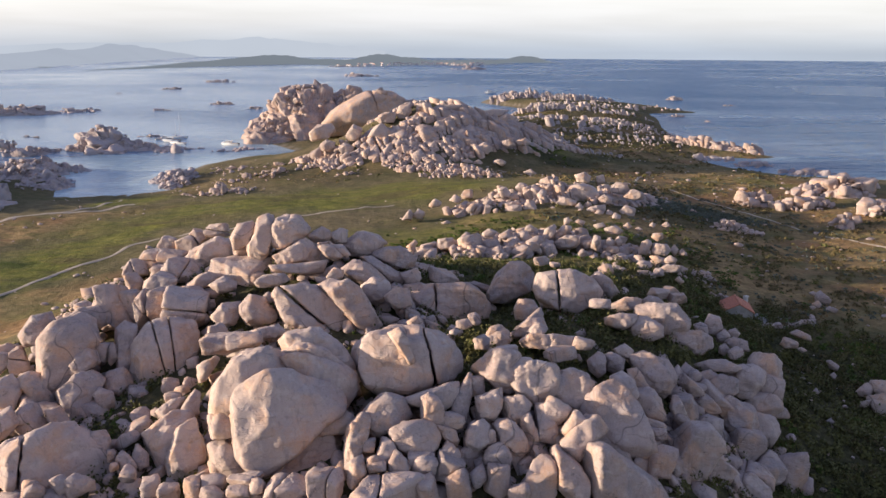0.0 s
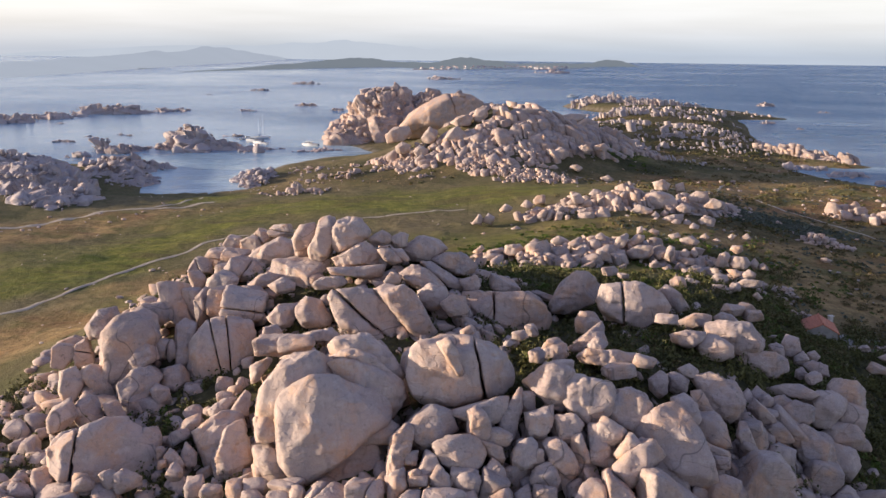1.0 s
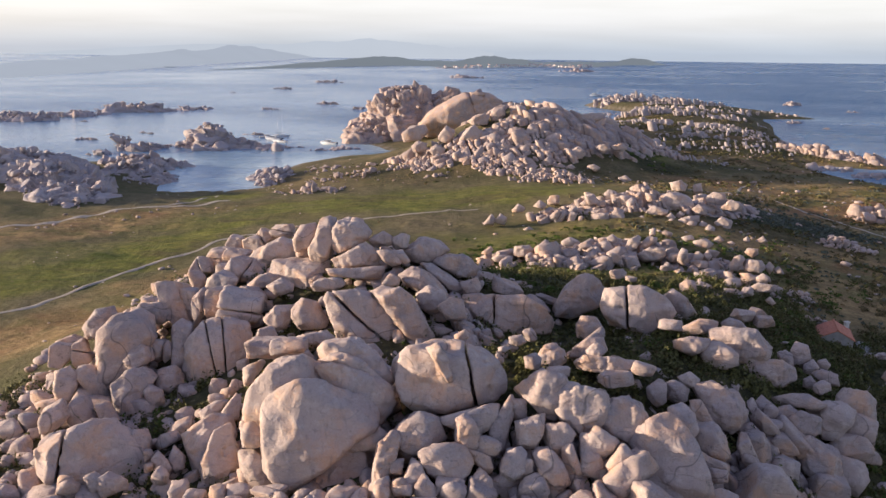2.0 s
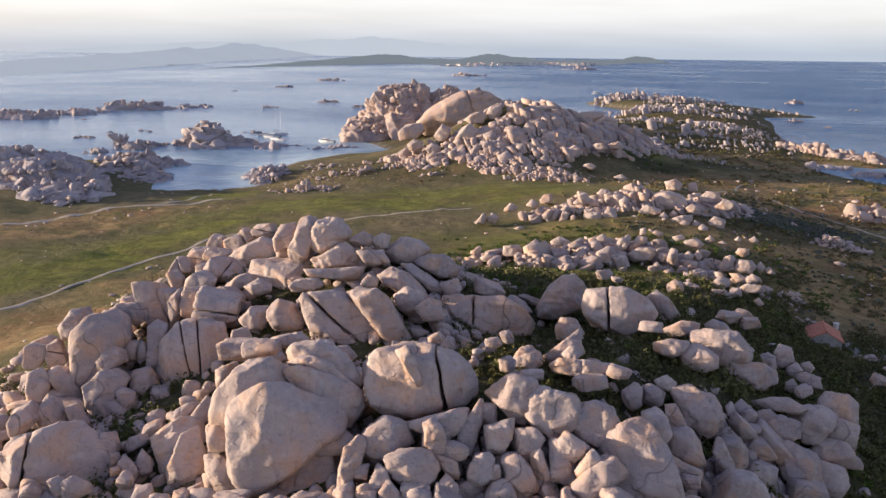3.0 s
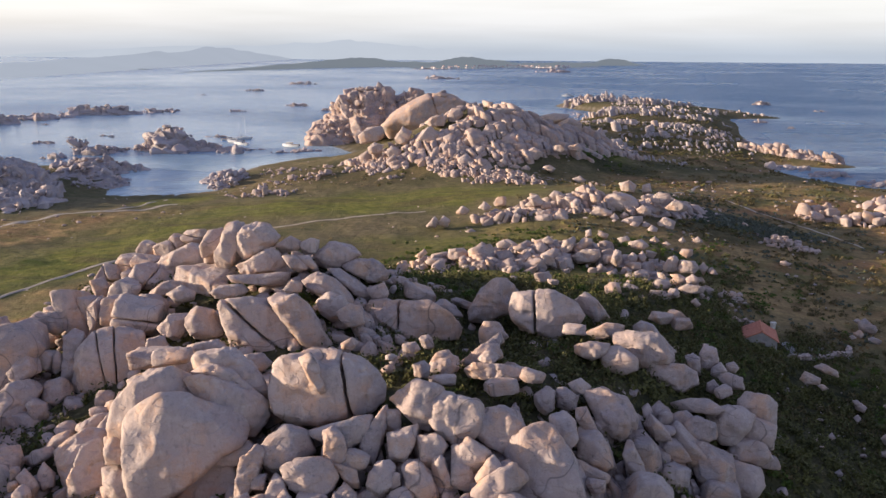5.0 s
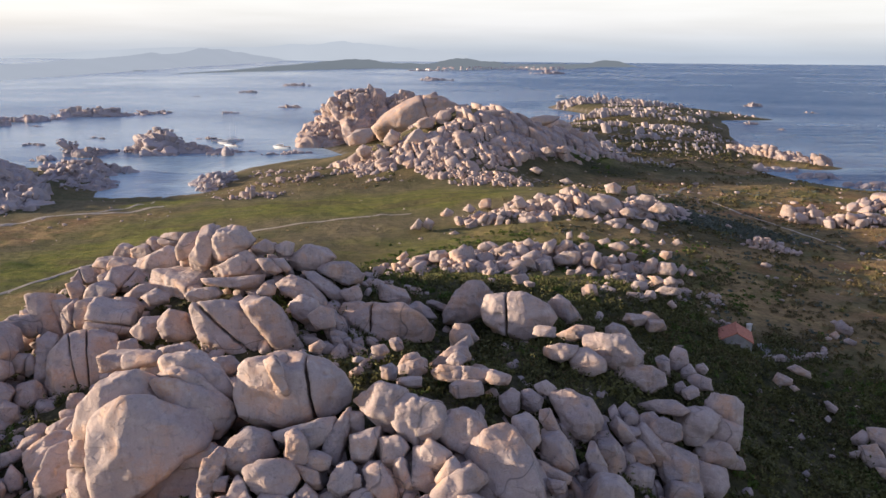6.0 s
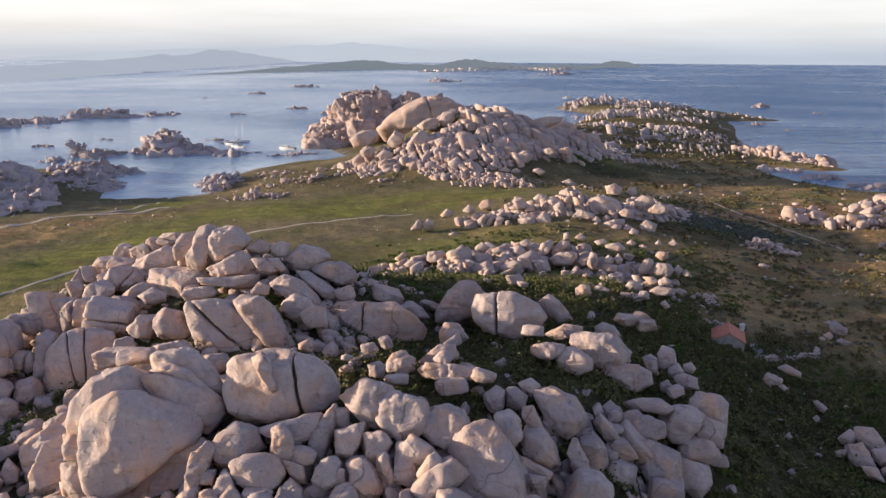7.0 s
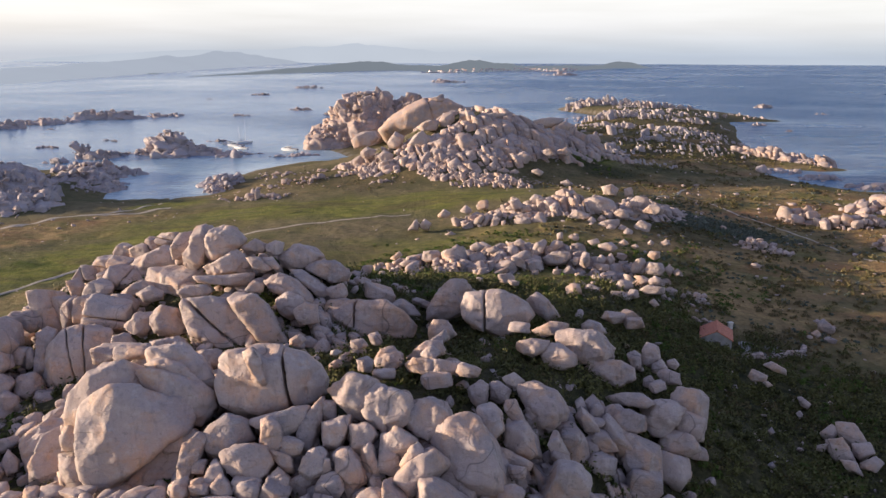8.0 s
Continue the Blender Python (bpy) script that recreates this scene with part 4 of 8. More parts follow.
hewn(-22.6, 64.4, 11.1, 24, 25, 0.8, 1.1, 0.45, (-160, 1.2), (-81, 0.7), (-39, 0.7), (90, 0.8), (115, 0.6))
hewn(-20.5, 63.0, 11.9, 23, 26, 1.1, 1.3, 0.38, (-137, 1.2), (-69, 1.0), (-14, 0.8), (48, 1.4), (138, 0.5))
hewn(-39.4, 70.1, 10.6, 33, 22, 1.2, 1.6, 0.52, (-167, 1.2), (-90, 1.7), (-30, 1.0), (28, 1.3), (100, 1.6), (169, 1.0))
hewn(-35.8, 65.7, 10.1, 33, 24, 1.3, 1.6, 0.52, (-156, 1.4), (-78, 1.4), (6, 1.2), (50, 1.4), (142, 1.0))
hewn(-37.3, 71.1, 10.4, 31, 22, 1.5, 1.9, 0.38, (-157, 0.9), (-148, 0.9), (-79, 2.0), (18, 1.0), (78, 1.7), (135, 1.8))
hewn(-32.9, 65.1, 10.2, 31, 24, 0.9, 1.1, 0.38, (-167, 0.7), (-82, 1.0), (16, 0.7), (96, 1.0))
hewn(-37.2, 63.7, 10.4, 34, 24, 1.2, 1.4, 0.8, (-90, 1.3), (-53, 1.0), (9, 1.3), (113, 1.0), (145, 0.9), (180, 1.2))
hewn(-39.5, 78.5, 14.1, 30, 18, 1.5, 1.7, 0.45, (-170, 1.7), (-90, 1.6), (-44, 1.0), (6, 1.8), (94, 1.5), (143, 1.2))
hewn(-34.8, 81.5, 14.3, 27, 18, 1.3, 1.9, 0.8, (-123, 1.0), (-71, 1.4), (11, 2.0), (85, 1.1), (121, 1.6))
hewn(-28.4, 53.3, 10.3, 33, 28, 0.6, 0.8, 0.8, (-167, 0.5), (-158, 0.5), (-74, 0.7), (-18, 0.6), (40, 0.7), (108, 0.7))
hewn(-27.2, 53.6, 10.0, 32, 29, 0.9, 1.0, 0.8, (-174, 1.0), (-162, 1.0), (-84, 0.8), (0, 1.2), (53, 0.8), (110, 0.9))
hewn(-27.6, 59.8, 9.9, 29, 27, 1.1, 1.4, 0.45, (-160, 0.9), (-127, 1.2), (-31, 1.0), (9, 1.1), (85, 1.4), (145, 1.2))
hewn(-24.5, 57.0, 9.8, 28, 28, 0.8, 1.0, 0.8, (-169, 0.6), (-135, 0.6), (-32, 0.9), (30, 0.5), (133, 0.9))
hewn(-23.7, 58.3, 9.6, 27, 28, 0.7, 0.9, 0.52, (-166, 0.6), (-77, 0.9), (-6, 0.6), (35, 0.6), (149, 0.7))
hewn(-16.9, 89.3, 21.3, 14, 14, 1.8, 2.3, 0.38, (-172, 1.9), (-99, 2.6), (-47, 2.0), (-7, 1.4), (81, 2.8), (111, 2.2), (154, 1.2), of="top")
hewn(-13.6, 88.9, 22.1, 12, 13, 1.8, 2.4, 0.85, (-131, 2.6), (-86, 2.0), (-51, 1.8), (-33, 2.0), (34, 2.2), (74, 2.1), (109, 2.1), (156, 2.1), (180, 2.2), of="top")
hewn(-12.4, 87.7, 19.7, 11, 15, 1.6, 2.2, -0.3, (-147, 2.7), (-87, 1.1), (36, 1.8), (54, 1.6), (116, 1.0), of="top")
hewn(-19.4, 90.9, 21.2, 15, 13, 1.5, 1.7, 0.56, (-163, 1.6), (-77, 1.4), (-25, 1.0), (31, 1.9), (99, 1.4), (146, 1.1))
hewn(-24.2, 93.6, 18.3, 18, 15, 1.9, 2.6, 0.52, (-135, 2.8), (-85, 1.6), (-51, 2.0), (5, 2.9), (75, 2.1), (112, 1.3), (137, 1.8))
hewn(-12.1, 83.3, 19.0, 12, 16, 0.9, 2.1, 0.45, (-146, 2.4), (-100, 0.7), (-89, 0.8), (4, 3.4), (91, 0.6))
hewn(-7.7, 89.5, 21.2, 8, 14, 0.9, 1.2, 0.52, (-150, 1.0), (-85, 0.9), (-13, 1.0), (68, 1.0), (119, 0.8))
hewn(-4.7, 90.2, 20.0, 6, 15, 1.6, 2.3, 0.8, (-154, 2.3), (-90, 1.5), (-61, 1.5), (43, 2.1), (81, 1.4), (122, 1.7))
hewn(-0.9, 88.9, 18.5, 4, 16, 1.4, 2.2, 0.45, (-122, 1.1), (-82, 1.4), (-25, 2.5), (51, 1.5), (90, 1.3), (118, 1.9))
hewn(-2.1, 85.8, 17.6, 5, 17, 1.9, 2.5, 0.56, (-134, 0.7), (-95, 1.7), (-18, 2.8), (46, 0.8), (57, 0.8), (95, 2.1))
hewn(-4.5, 82.8, 18.2, 6, 17, 1.7, 2.4, 0.8, (-141, 1.6), (-124, 1.2), (-88, 1.7), (28, 1.7), (45, 1.2), (67, 1.2), (119, 2.1))
hewn(0.9, 84.2, 17.3, 3, 18, 1.0, 1.2, 0.85, (-156, 1.0), (-97, 0.9), (-28, 1.0), (25, 1.0), (103, 0.9))
hewn(-10.0, 89.2, 21.4, 10, 14, 1.0, 1.3, 0.52, (-138, 1.2), (-85, 0.8), (-13, 1.3), (62, 1.0), (118, 0.8))
hewn(-8.6, 85.8, 20.1, 9, 15, 1.0, 1.4, 0.45, (-145, 0.7), (-117, 0.7), (-68, 1.1), (46, 0.7), (95, 1.0))
hewn(-7.4, 86.5, 20.1, 8, 15, 0.8, 1.0, 0.45, (-132, 0.3), (-59, 1.0), (34, 0.6), (92, 0.8))
hewn(-5.8, 74.4, 17.5, 8, 19, 1.5, 3.3, 0.56, (-142, 1.4), (-86, 3.2), (30, 1.3), (48, 1.5), (82, 2.4), (115, 3.4))
hewn(-3.4, 78.5, 17.6, 6, 19, 1.5, 1.7, 0.8, (-163, 1.4), (-129, 1.3), (-60, 1.4), (18, 1.5), (68, 1.3), (118, 1.4))
hewn(-1.1, 75.5, 17.7, 4, 19, 1.1, 1.3, 0.45, (-147, 1.1), (-83, 1.1), (8, 1.2), (74, 1.1), (125, 1.0))
hewn(-7.9, 80.9, 18.9, 9, 17, 0.7, 0.9, 0.9, (-133, 0.9), (-89, 0.6), (-15, 0.9), (65, 0.7), (139, 0.6))
hewn(-16.0, 75.8, 16.6, 16, 19, 1.5, 1.8, 0.56, (-151, 1.6), (-89, 1.5), (-7, 1.9), (28, 1.4), (72, 1.4), (128, 1.6), (174, 1.7))
hewn(-20.5, 82.7, 17.3, 17, 17, 0.9, 1.3, 0.8, (-134, 1.0), (-82, 0.8), (-9, 1.3), (60, 0.9), (117, 0.9))
hewn(-15.1, 82.1, 17.9, 14, 17, 0.8, 1.4, 0.56, (-148, 1.6), (-93, 0.7), (-60, 1.0), (42, 1.5), (90, 0.7), (124, 1.1))
hewn(-23.5, 85.9, 16.9, 19, 17, 1.1, 1.6, 0.8, (-153, 1.8), (-81, 0.8), (-60, 0.8), (64, 1.2), (104, 0.8), (124, 0.8))
hewn(-14.3, 71.4, 15.7, 15, 21, 0.8, 1.4, 0.45, (-135, 1.2), (-90, 0.6), (-58, 1.1), (45, 1.2), (97, 0.6))
hewn(-19.3, 76.6, 15.9, 18, 19, 1.2, 1.4, 0.56, (-143, 1.3), (-99, 1.1), (-37, 1.2), (-5, 1.3), (90, 1.2), (135, 1.1))
hewn(-19.6, 72.4, 15.3, 19, 21, 1.0, 1.1, 0.56, (-101, 1.0), (-59, 0.9), (18, 1.0), (99, 0.9), (164, 0.9))
hewn(13.9, 90.1, 14.6, -6, 18, 2.5, 2.9, 0.52, (-162, 3.3), (-90, 2.5), (-65, 1.9), (-8, 2.8), (45, 3.0), (94, 2.6), (134, 1.9), (151, 1.9))
hewn(24.9, 86.0, 15.4, -14, 18, 1.5, 1.9, 0.52, (-142, 1.2), (-120, 1.0), (-71, 1.7), (41, 0.9), (63, 1.0), (133, 1.7))
hewn(13.1, 76.4, 15.6, -7, 20, 1.2, 1.4, 0.8, (-172, 1.3), (-100, 1.2), (-56, 1.1), (35, 1.2), (90, 1.2), (154, 1.3))
hewn(12.4, 72.0, 16.0, -6, 21, 1.2, 1.5, 0.3, (-102, 1.3), (-57, 0.5), (22, 1.6), (131, 0.3))
hewn(12.4, 67.6, 16.7, -7, 22, 0.7, 0.9, 0.38, (-102, 0.6), (-41, 0.7), (60, 0.6), (135, 0.6))
hewn(8.4, 67.5, 15.9, -3, 23, 1.1, 1.3, 0.85, (-171, 1.3), (-99, 1.1), (-51, 1.0), (7, 1.2), (62, 1.1), (136, 0.9))
hewn(25.0, 78.3, 15.3, -15, 20, 1.0, 1.5, 0.45, (-115, 1.2), (-69, 0.7), (-15, 1.5), (86, 0.9), (121, 0.8))
hewn(22.4, 72.2, 15.6, -14, 21, 0.9, 1.4, 0.56, (-163, 1.5), (-107, 0.9), (-61, 0.9), (0, 1.6), (86, 0.9), (106, 0.8))
hewn(0.1, 65.7, 18.5, 4, 21, 0.6, 0.7, 0.9, (-169, 0.7), (-100, 0.5), (-43, 0.5), (50, 0.6), (119, 0.4))
hewn(5.3, 69.5, 16.7, -1, 22, 0.6, 0.7, 0.85, (-106, 0.5), (-63, 0.5), (38, 0.6), (103, 0.5), (180, 0.8))
hewn(3.8, 64.8, 17.7, 1, 22, 0.3, 0.5, 0.85, (-172, 0.5), (-104, 0.3), (-52, 0.3), (67, 0.3), (112, 0.3))
hewn(6.4, 65.1, 16.5, -2, 23, 0.7, 0.8, 0.52, (-167, 0.7), (-95, 0.7), (-9, 0.7), (54, 0.7), (112, 0.6))
hewn(-0.7, 59.3, 17.3, 5, 24, 2.8, 4.0, 0.8, (-161, 4.3), (-120, 3.7), (-88, 2.9), (-73, 2.8), (-57, 3.4), (-5, 4.4), (30, 3.9), (53, 3.3), (79, 2.8), (107, 3.3), (135, 4.2), (180, 4.5), of="sec", cuts=[(10, 1.57)])
hewn(19.3, 82.5, 15.7, -10, 19, 2.0, 3.4, 0.26, (-151, 3.4), (-100, 2.4), (-59, 2.8), (-27, 3.5), (34, 3.3), (63, 2.6), (89, 2.5), (103, 2.7), (166, 3.9), of="face", cuts=[(7, -1.03)])
hewn(4.8, 81.3, 15.2, -0, 20, 1.8, 3.9, 0.26, (-131, 2.8), (-120, 2.3), (-102, 2.0), (-84, 2.4), (-22, 5.1), (44, 3.3), (61, 2.6), (91, 2.1), (157, 5.1), of="flat", cuts=[(2, -1.3)])
hewn(-10.1, 75.1, 16.7, 11, 20, 1.6, 3.7, 0.45, (-163, 3.2), (-128, 3.1), (-91, 2.9), (-80, 3.3), (32, 2.4), (43, 2.2), (81, 2.6), (94, 2.9), (142, 4.3), of="slaba", cuts=[(45, -0.41)])
hewn(-25.6, 75.4, 12.5, 23, 21, 2.4, 3.7, 0.8, (-164, 4.0), (-88, 3.4), (-71, 3.1), (-45, 2.9), (-20, 3.1), (10, 3.6), (62, 3.7), (91, 3.3), (100, 3.2), (137, 3.1), (170, 3.3), of="wrink", cuts=[(7, -0.64), (0, 0.65)])
hewn(-31.0, 58.1, 10.1, 33, 27, 1.8, 3.6, 0.45, (-151, 3.9), (-94, 2.5), (-49, 4.3), (20, 3.3), (32, 3.1), (80, 2.6), (98, 2.5), (125, 3.3), (177, 4.0), of="cleft", cuts=[(-17, -2.18)])
hewn(-11.3, 54.7, 14.5, 17, 28, 2.3, 4.4, 0.34, (-175, 4.0), (-143, 4.5), (-117, 4.6), (-58, 2.7), (-28, 4.1), (25, 4.8), (69, 3.5), (86, 3.6), (111, 3.8), (150, 4.1), (173, 3.9), of="head")
hewn(-14.0, 57.4, 16.8, 19, 25, 2.2, 3.2, 0.38, (-135, 4.0), (-90, 2.9), (-62, 1.7), (-3, 3.4), (32, 3.4), (65, 2.9), (91, 2.5), (124, 2.2), (138, 2.1), (165, 2.7), of="head")
hewn(-8.3, 57.9, 16.5, 13, 25, 1.9, 2.9, 0.38, (-153, 2.0), (-144, 1.8), (-106, 2.0), (-44, 3.0), (-5, 3.0), (49, 1.9), (70, 1.5), (98, 2.5), of="head")
hewn(-8.5, 58.9, 17.7, 13, 24, 1.5, 2.4, 0.34, (-157, 2.2), (-115, 0.6), (-104, 0.9), (45, 0.9), (69, 1.0), (103, 1.8), of="head")
hewn(-8.7, 60.2, 18.1, 13, 23, 1.8, 2.8, 0.41, (-162, 2.5), (-117, 0.9), (15, 2.2), (25, 1.8), (41, 1.5), (69, 1.6), (94, 2.0), (125, 2.7), of="head")
hewn(-16.3, 55.3, 14.0, 22, 27, 1.3, 1.4, 0.3, (-92, 1.2), (1, 0.8), (58, 0.9), (111, 1.1), (180, 0.8), of="head")
hewn(-15.6, 54.4, 11.2, 21, 30, 1.4, 1.6, 0.3, (-177, 1.3), (-100, 1.4), (-75, 1.6), (26, 0.9), (96, 1.7), of="head")
hewn(-9.7, 54.2, 11.8, 15, 30, 0.9, 3.2, 0.15, (-90, 2.2), (-9, 3.2), (104, 1.5), (129, 0.7), of="head")
hewn(-19.7, 68.0, 13.4, 20, 23, 1.1, 1.2, 0.38, (-177, 1.0), (-72, 0.9), (-40, 0.4), (37, 1.4), (111, 0.8))
hewn(-16.2, 69.6, 14.5, 17, 22, 0.8, 1.4, 0.45, (-95, 0.6), (-78, 0.7), (24, 1.5), (99, 0.5), (120, 0.7))
hewn(-8.8, 67.6, 15.7, 12, 22, 0.9, 1.3, 0.45, (-171, 1.3), (-106, 0.9), (-56, 0.9), (40, 1.1), (95, 0.9))
hewn(-7.0, 54.8, 13.9, 12, 29, 0.9, 1.4, 0.38, (-173, 1.7), (-90, 0.9), (-39, 1.3), (45, 1.3), (94, 0.9))
hewn(-5.5, 364.1, 15.2, 2, 4, 11.0, 15.2, 0.8, (-144, 18.0), (-86, 9.7), (-77, 8.5), (-63, 8.6), (-45, 10.9), (-10, 17.2), (62, 13.7), (85, 10.3), (110, 8.3), (122, 8.1), (138, 10.6), of="dome", cuts=[(22, 7.42)])
hewn(2.2, 360.0, 23.7, 0, 3, 2.2, 3.6, 0.22, (-114, 2.8), (-76, 1.4), (-29, 3.5), (83, 1.9), (122, 1.9), of="dome")
hewn(54.6, 360.0, 14.1, -8, 5, 3.1, 5.4, 0.41, (-150, 6.1), (-81, 2.1), (-45, 3.8), (86, 2.7), (104, 2.4), of="hill")
hewn(59.6, 360.0, 10.6, -9, 5, 4.2, 6.1, 0.41, (-140, 6.4), (-76, 2.7), (-42, 3.8), (73, 4.6), (118, 2.6), of="hill")
hewn(65.1, 360.0, 9.7, -10, 5, 2.7, 3.0, 0.41, (-166, 2.4), (-76, 2.6), (-6, 2.6), (90, 2.6), (135, 2.7), of="hill")
hewn(73.7, 360.0, 6.6, -11, 6, 2.7, 4.3, 0.41, (-171, 5.3), (-95, 2.3), (-73, 2.5), (30, 4.6), (99, 2.1), of="hill")
hewn(-19.5, 272.6, 15.1, 5, 6, 2.9, 3.9, 0.26, (-164, 4.4), (-82, 2.4), (-49, 2.8), (23, 4.2), (95, 2.6), (131, 2.8), of="hill")
hewn(-8.5, 271.0, 14.8, 3, 6, 2.8, 3.1, 0.26, (-158, 3.0), (-84, 2.5), (-17, 2.4), (63, 2.8), (145, 1.9), of="hill")
hewn(0.4, 263.7, 15.7, 1, 6, 3.1, 3.9, 0.26, (-143, 4.1), (-90, 3.0), (-32, 3.6), (45, 3.1), (120, 2.6), (146, 2.6), of="hill")
hewn(2.8, 273.6, 20.1, 0, 5, 2.0, 3.1, 0.26, (-117, 2.4), (-90, 1.8), (-14, 3.3), (79, 2.1), (125, 1.8), of="hill")
hewn(7.1, 263.8, 15.7, -1, 6, 1.8, 2.2, 0.26, (-153, 1.7), (-90, 2.1), (0, 1.8), (56, 1.8), (146, 1.7), of="hill")
hewn(9.4, 277.0, 21.6, -1, 4, 2.4, 2.8, 0.26, (-171, 2.4), (-100, 2.7), (-41, 2.0), (8, 2.7), (96, 2.5), (153, 2.2), of="hill")
hewn(16.2, 278.3, 22.3, -2, 4, 2.1, 2.6, 0.26, (-112, 2.6), (-50, 2.0), (13, 2.1), (96, 2.6), (180, 2.1), of="hill")
hewn(16.7, 272.4, 19.6, -3, 5, 1.5, 1.9, 0.26, (-135, 1.6), (-74, 1.2), (0, 2.0), (110, 0.9), of="hill")
hewn(20.7, 264.8, 16.3, -4, 6, 3.1, 3.6, 0.26, (-153, 3.4), (-108, 3.0), (-75, 2.8), (16, 3.1), (90, 3.4), (144, 2.3), of="hill")
hewn(21.8, 256.0, 12.6, -4, 7, 2.0, 2.5, 0.26, (-169, 2.4), (-121, 1.9), (-72, 1.7), (21, 2.4), (104, 1.6), of="hill")
hewn(6.1, 256.8, 12.6, -0, 7, 1.7, 2.4, 0.26, (-135, 2.3), (-85, 1.5), (0, 2.8), (76, 1.6), (122, 1.5), of="hill")
hewn(6.7, 252.5, 10.8, -0, 7, 1.8, 2.1, 0.26, (-124, 1.5), (-45, 1.3), (56, 1.5), (135, 1.3), of="hill")
hewn(11.4, 254.5, 11.6, -2, 7, 1.8, 2.2, 0.26, (-149, 1.9), (-67, 2.0), (6, 1.7), (90, 2.3), (166, 1.6), of="hill")
hewn(12.6, 247.7, 9.2, -2, 8, 1.9, 2.2, 0.26, (-157, 1.9), (-90, 1.9), (-11, 2.0), (45, 1.9), (119, 1.6), of="hill")
hewn(10.6, 263.4, 15.5, -1, 6, 1.7, 2.3, 0.26, (-164, 1.5), (-101, 2.3), (-11, 1.5), (51, 2.0), (146, 1.7), of="hill")
hewn(13.8, 261.6, 14.7, -2, 6, 1.6, 2.8, 0.26, (-162, 1.2), (-63, 3.4), (8, 1.1), (45, 2.1), (166, 1.6), of="hill")
hewn(16.2, 264.2, 15.6, -3, 6, 1.3, 2.3, 0.26, (-168, 0.8), (-21, 1.1), (6, 1.0), (121, 2.2), of="hill")
hewn(11.0, 269.5, 18.0, -1, 5, 1.8, 2.1, 0.26, (-156, 1.4), (-50, 1.4), (18, 1.6), (104, 1.7), of="hill")
hewn(20.3, 275.1, 20.8, -3, 5, 1.5, 1.6, 0.26, (-164, 1.2), (-72, 1.3), (27, 1.1), (101, 1.4), of="hill")
hewn(28.8, 258.2, 13.5, -5, 7, 2.3, 3.2, 0.26, (-148, 2.4), (-104, 1.6), (-39, 3.3), (55, 1.9), (95, 2.2), of="hill")
hewn(26.5, 273.1, 19.8, -5, 5, 1.9, 2.6, 0.26, (-158, 2.3), (-104, 1.6), (-40, 2.1), (66, 1.6), (117, 1.9), of="hill")
hewn(33.1, 274.5, 16.2, -6, 6, 2.8, 4.5, 0.26, (-126, 2.1), (-104, 1.5), (-34, 5.0), (66, 2.1), (94, 2.5), of="hill")
hewn(32.8, 283.8, 21.3, -6, 4, 1.8, 2.1, 0.26, (-150, 1.6), (-60, 1.3), (22, 1.9), (103, 1.4), of="hill")
hewn(36.4, 286.2, 20.5, -6, 5, 1.9, 2.2, 0.26, (-129, 1.9), (-41, 1.1), (34, 2.2), (124, 0.9), of="hill")
hewn(34.8, 252.6, 11.6, -7, 7, 2.0, 2.7, 0.26, (-153, 2.9), (-90, 1.8), (-34, 2.4), (58, 2.0), (128, 1.6), of="hill")
hewn(35.5, 270.7, 13.1, -7, 6, 2.4, 3.7, 0.26, (-127, 1.5), (-108, 1.2), (-63, 3.4), (58, 1.2), (104, 2.7), of="hill")
hewn(42.8, 277.3, 11.8, -8, 6, 2.4, 3.4, 0.26, (-139, 2.1), (-107, 1.7), (-34, 3.2), (53, 2.3), (99, 2.2), of="hill")
hewn(43.9, 256.0, 12.7, -9, 7, 1.6, 2.2, 0.26, (-131, 1.1), (-56, 1.6), (50, 1.4), (104, 1.5), of="hill")
hewn(49.2, 256.4, 13.2, -10, 7, 1.4, 2.1, 0.26, (-164, 2.3), (-96, 1.1), (-64, 1.5), (45, 1.6), (108, 1.2), of="hill")
hewn(26.4, 279.9, 23.2, -4, 4, 1.5, 3.1, 0.26, (-141, 3.2), (-90, 1.2), (-50, 2.5), (85, 1.2), (95, 1.1), of="hill")
hewn(-2.1, 259.2, 9.8, 1, 7, 2.1, 2.8, 0.26, (-135, 2.0), (-90, 1.9), (27, 2.0), (58, 1.4), (130, 2.3), of="hill")
hewn(-11.1, 261.3, 10.6, 3, 7, 2.0, 2.5, 0.26, (-141, 2.1), (-90, 1.9), (-16, 2.3), (63, 1.8), (135, 1.9), of="hill")
hewn(-17.5, 264.0, 11.5, 5, 7, 1.9, 2.4, 0.26, (-158, 2.4), (-90, 1.8), (-16, 2.4), (69, 1.8), (130, 1.8), of="hill")
hewn(-6.4, 263.2, 11.2, 2, 7, 1.5, 1.7, 0.26, (-135, 1.0), (-45, 1.2), (45, 1.1), (121, 1.2), of="hill")
hewn(19.4, 243.4, 7.7, -4, 8, 1.3, 2.1, 0.26, (-146, 2.3), (-90, 1.1), (-39, 1.9), (76, 1.3), (117, 1.2), of="hill")
hewn(25.3, 247.4, 9.1, -5, 8, 1.4, 1.8, 0.26, (-159, 1.0), (-51, 1.4), (30, 1.0), (127, 1.5), of="hill")
hewn(28.5, 244.8, 8.3, -6, 8, 1.1, 1.6, 0.26, (-117, 0.9), (-59, 1.0), (59, 1.0), (117, 0.9), of="hill")
hewn(6.1, 238.6, 5.8, -0, 9, 1.3, 1.5, 0.26, (-162, 1.4), (-90, 1.3), (-16, 1.3), (56, 1.2), (141, 1.0), of="hill")
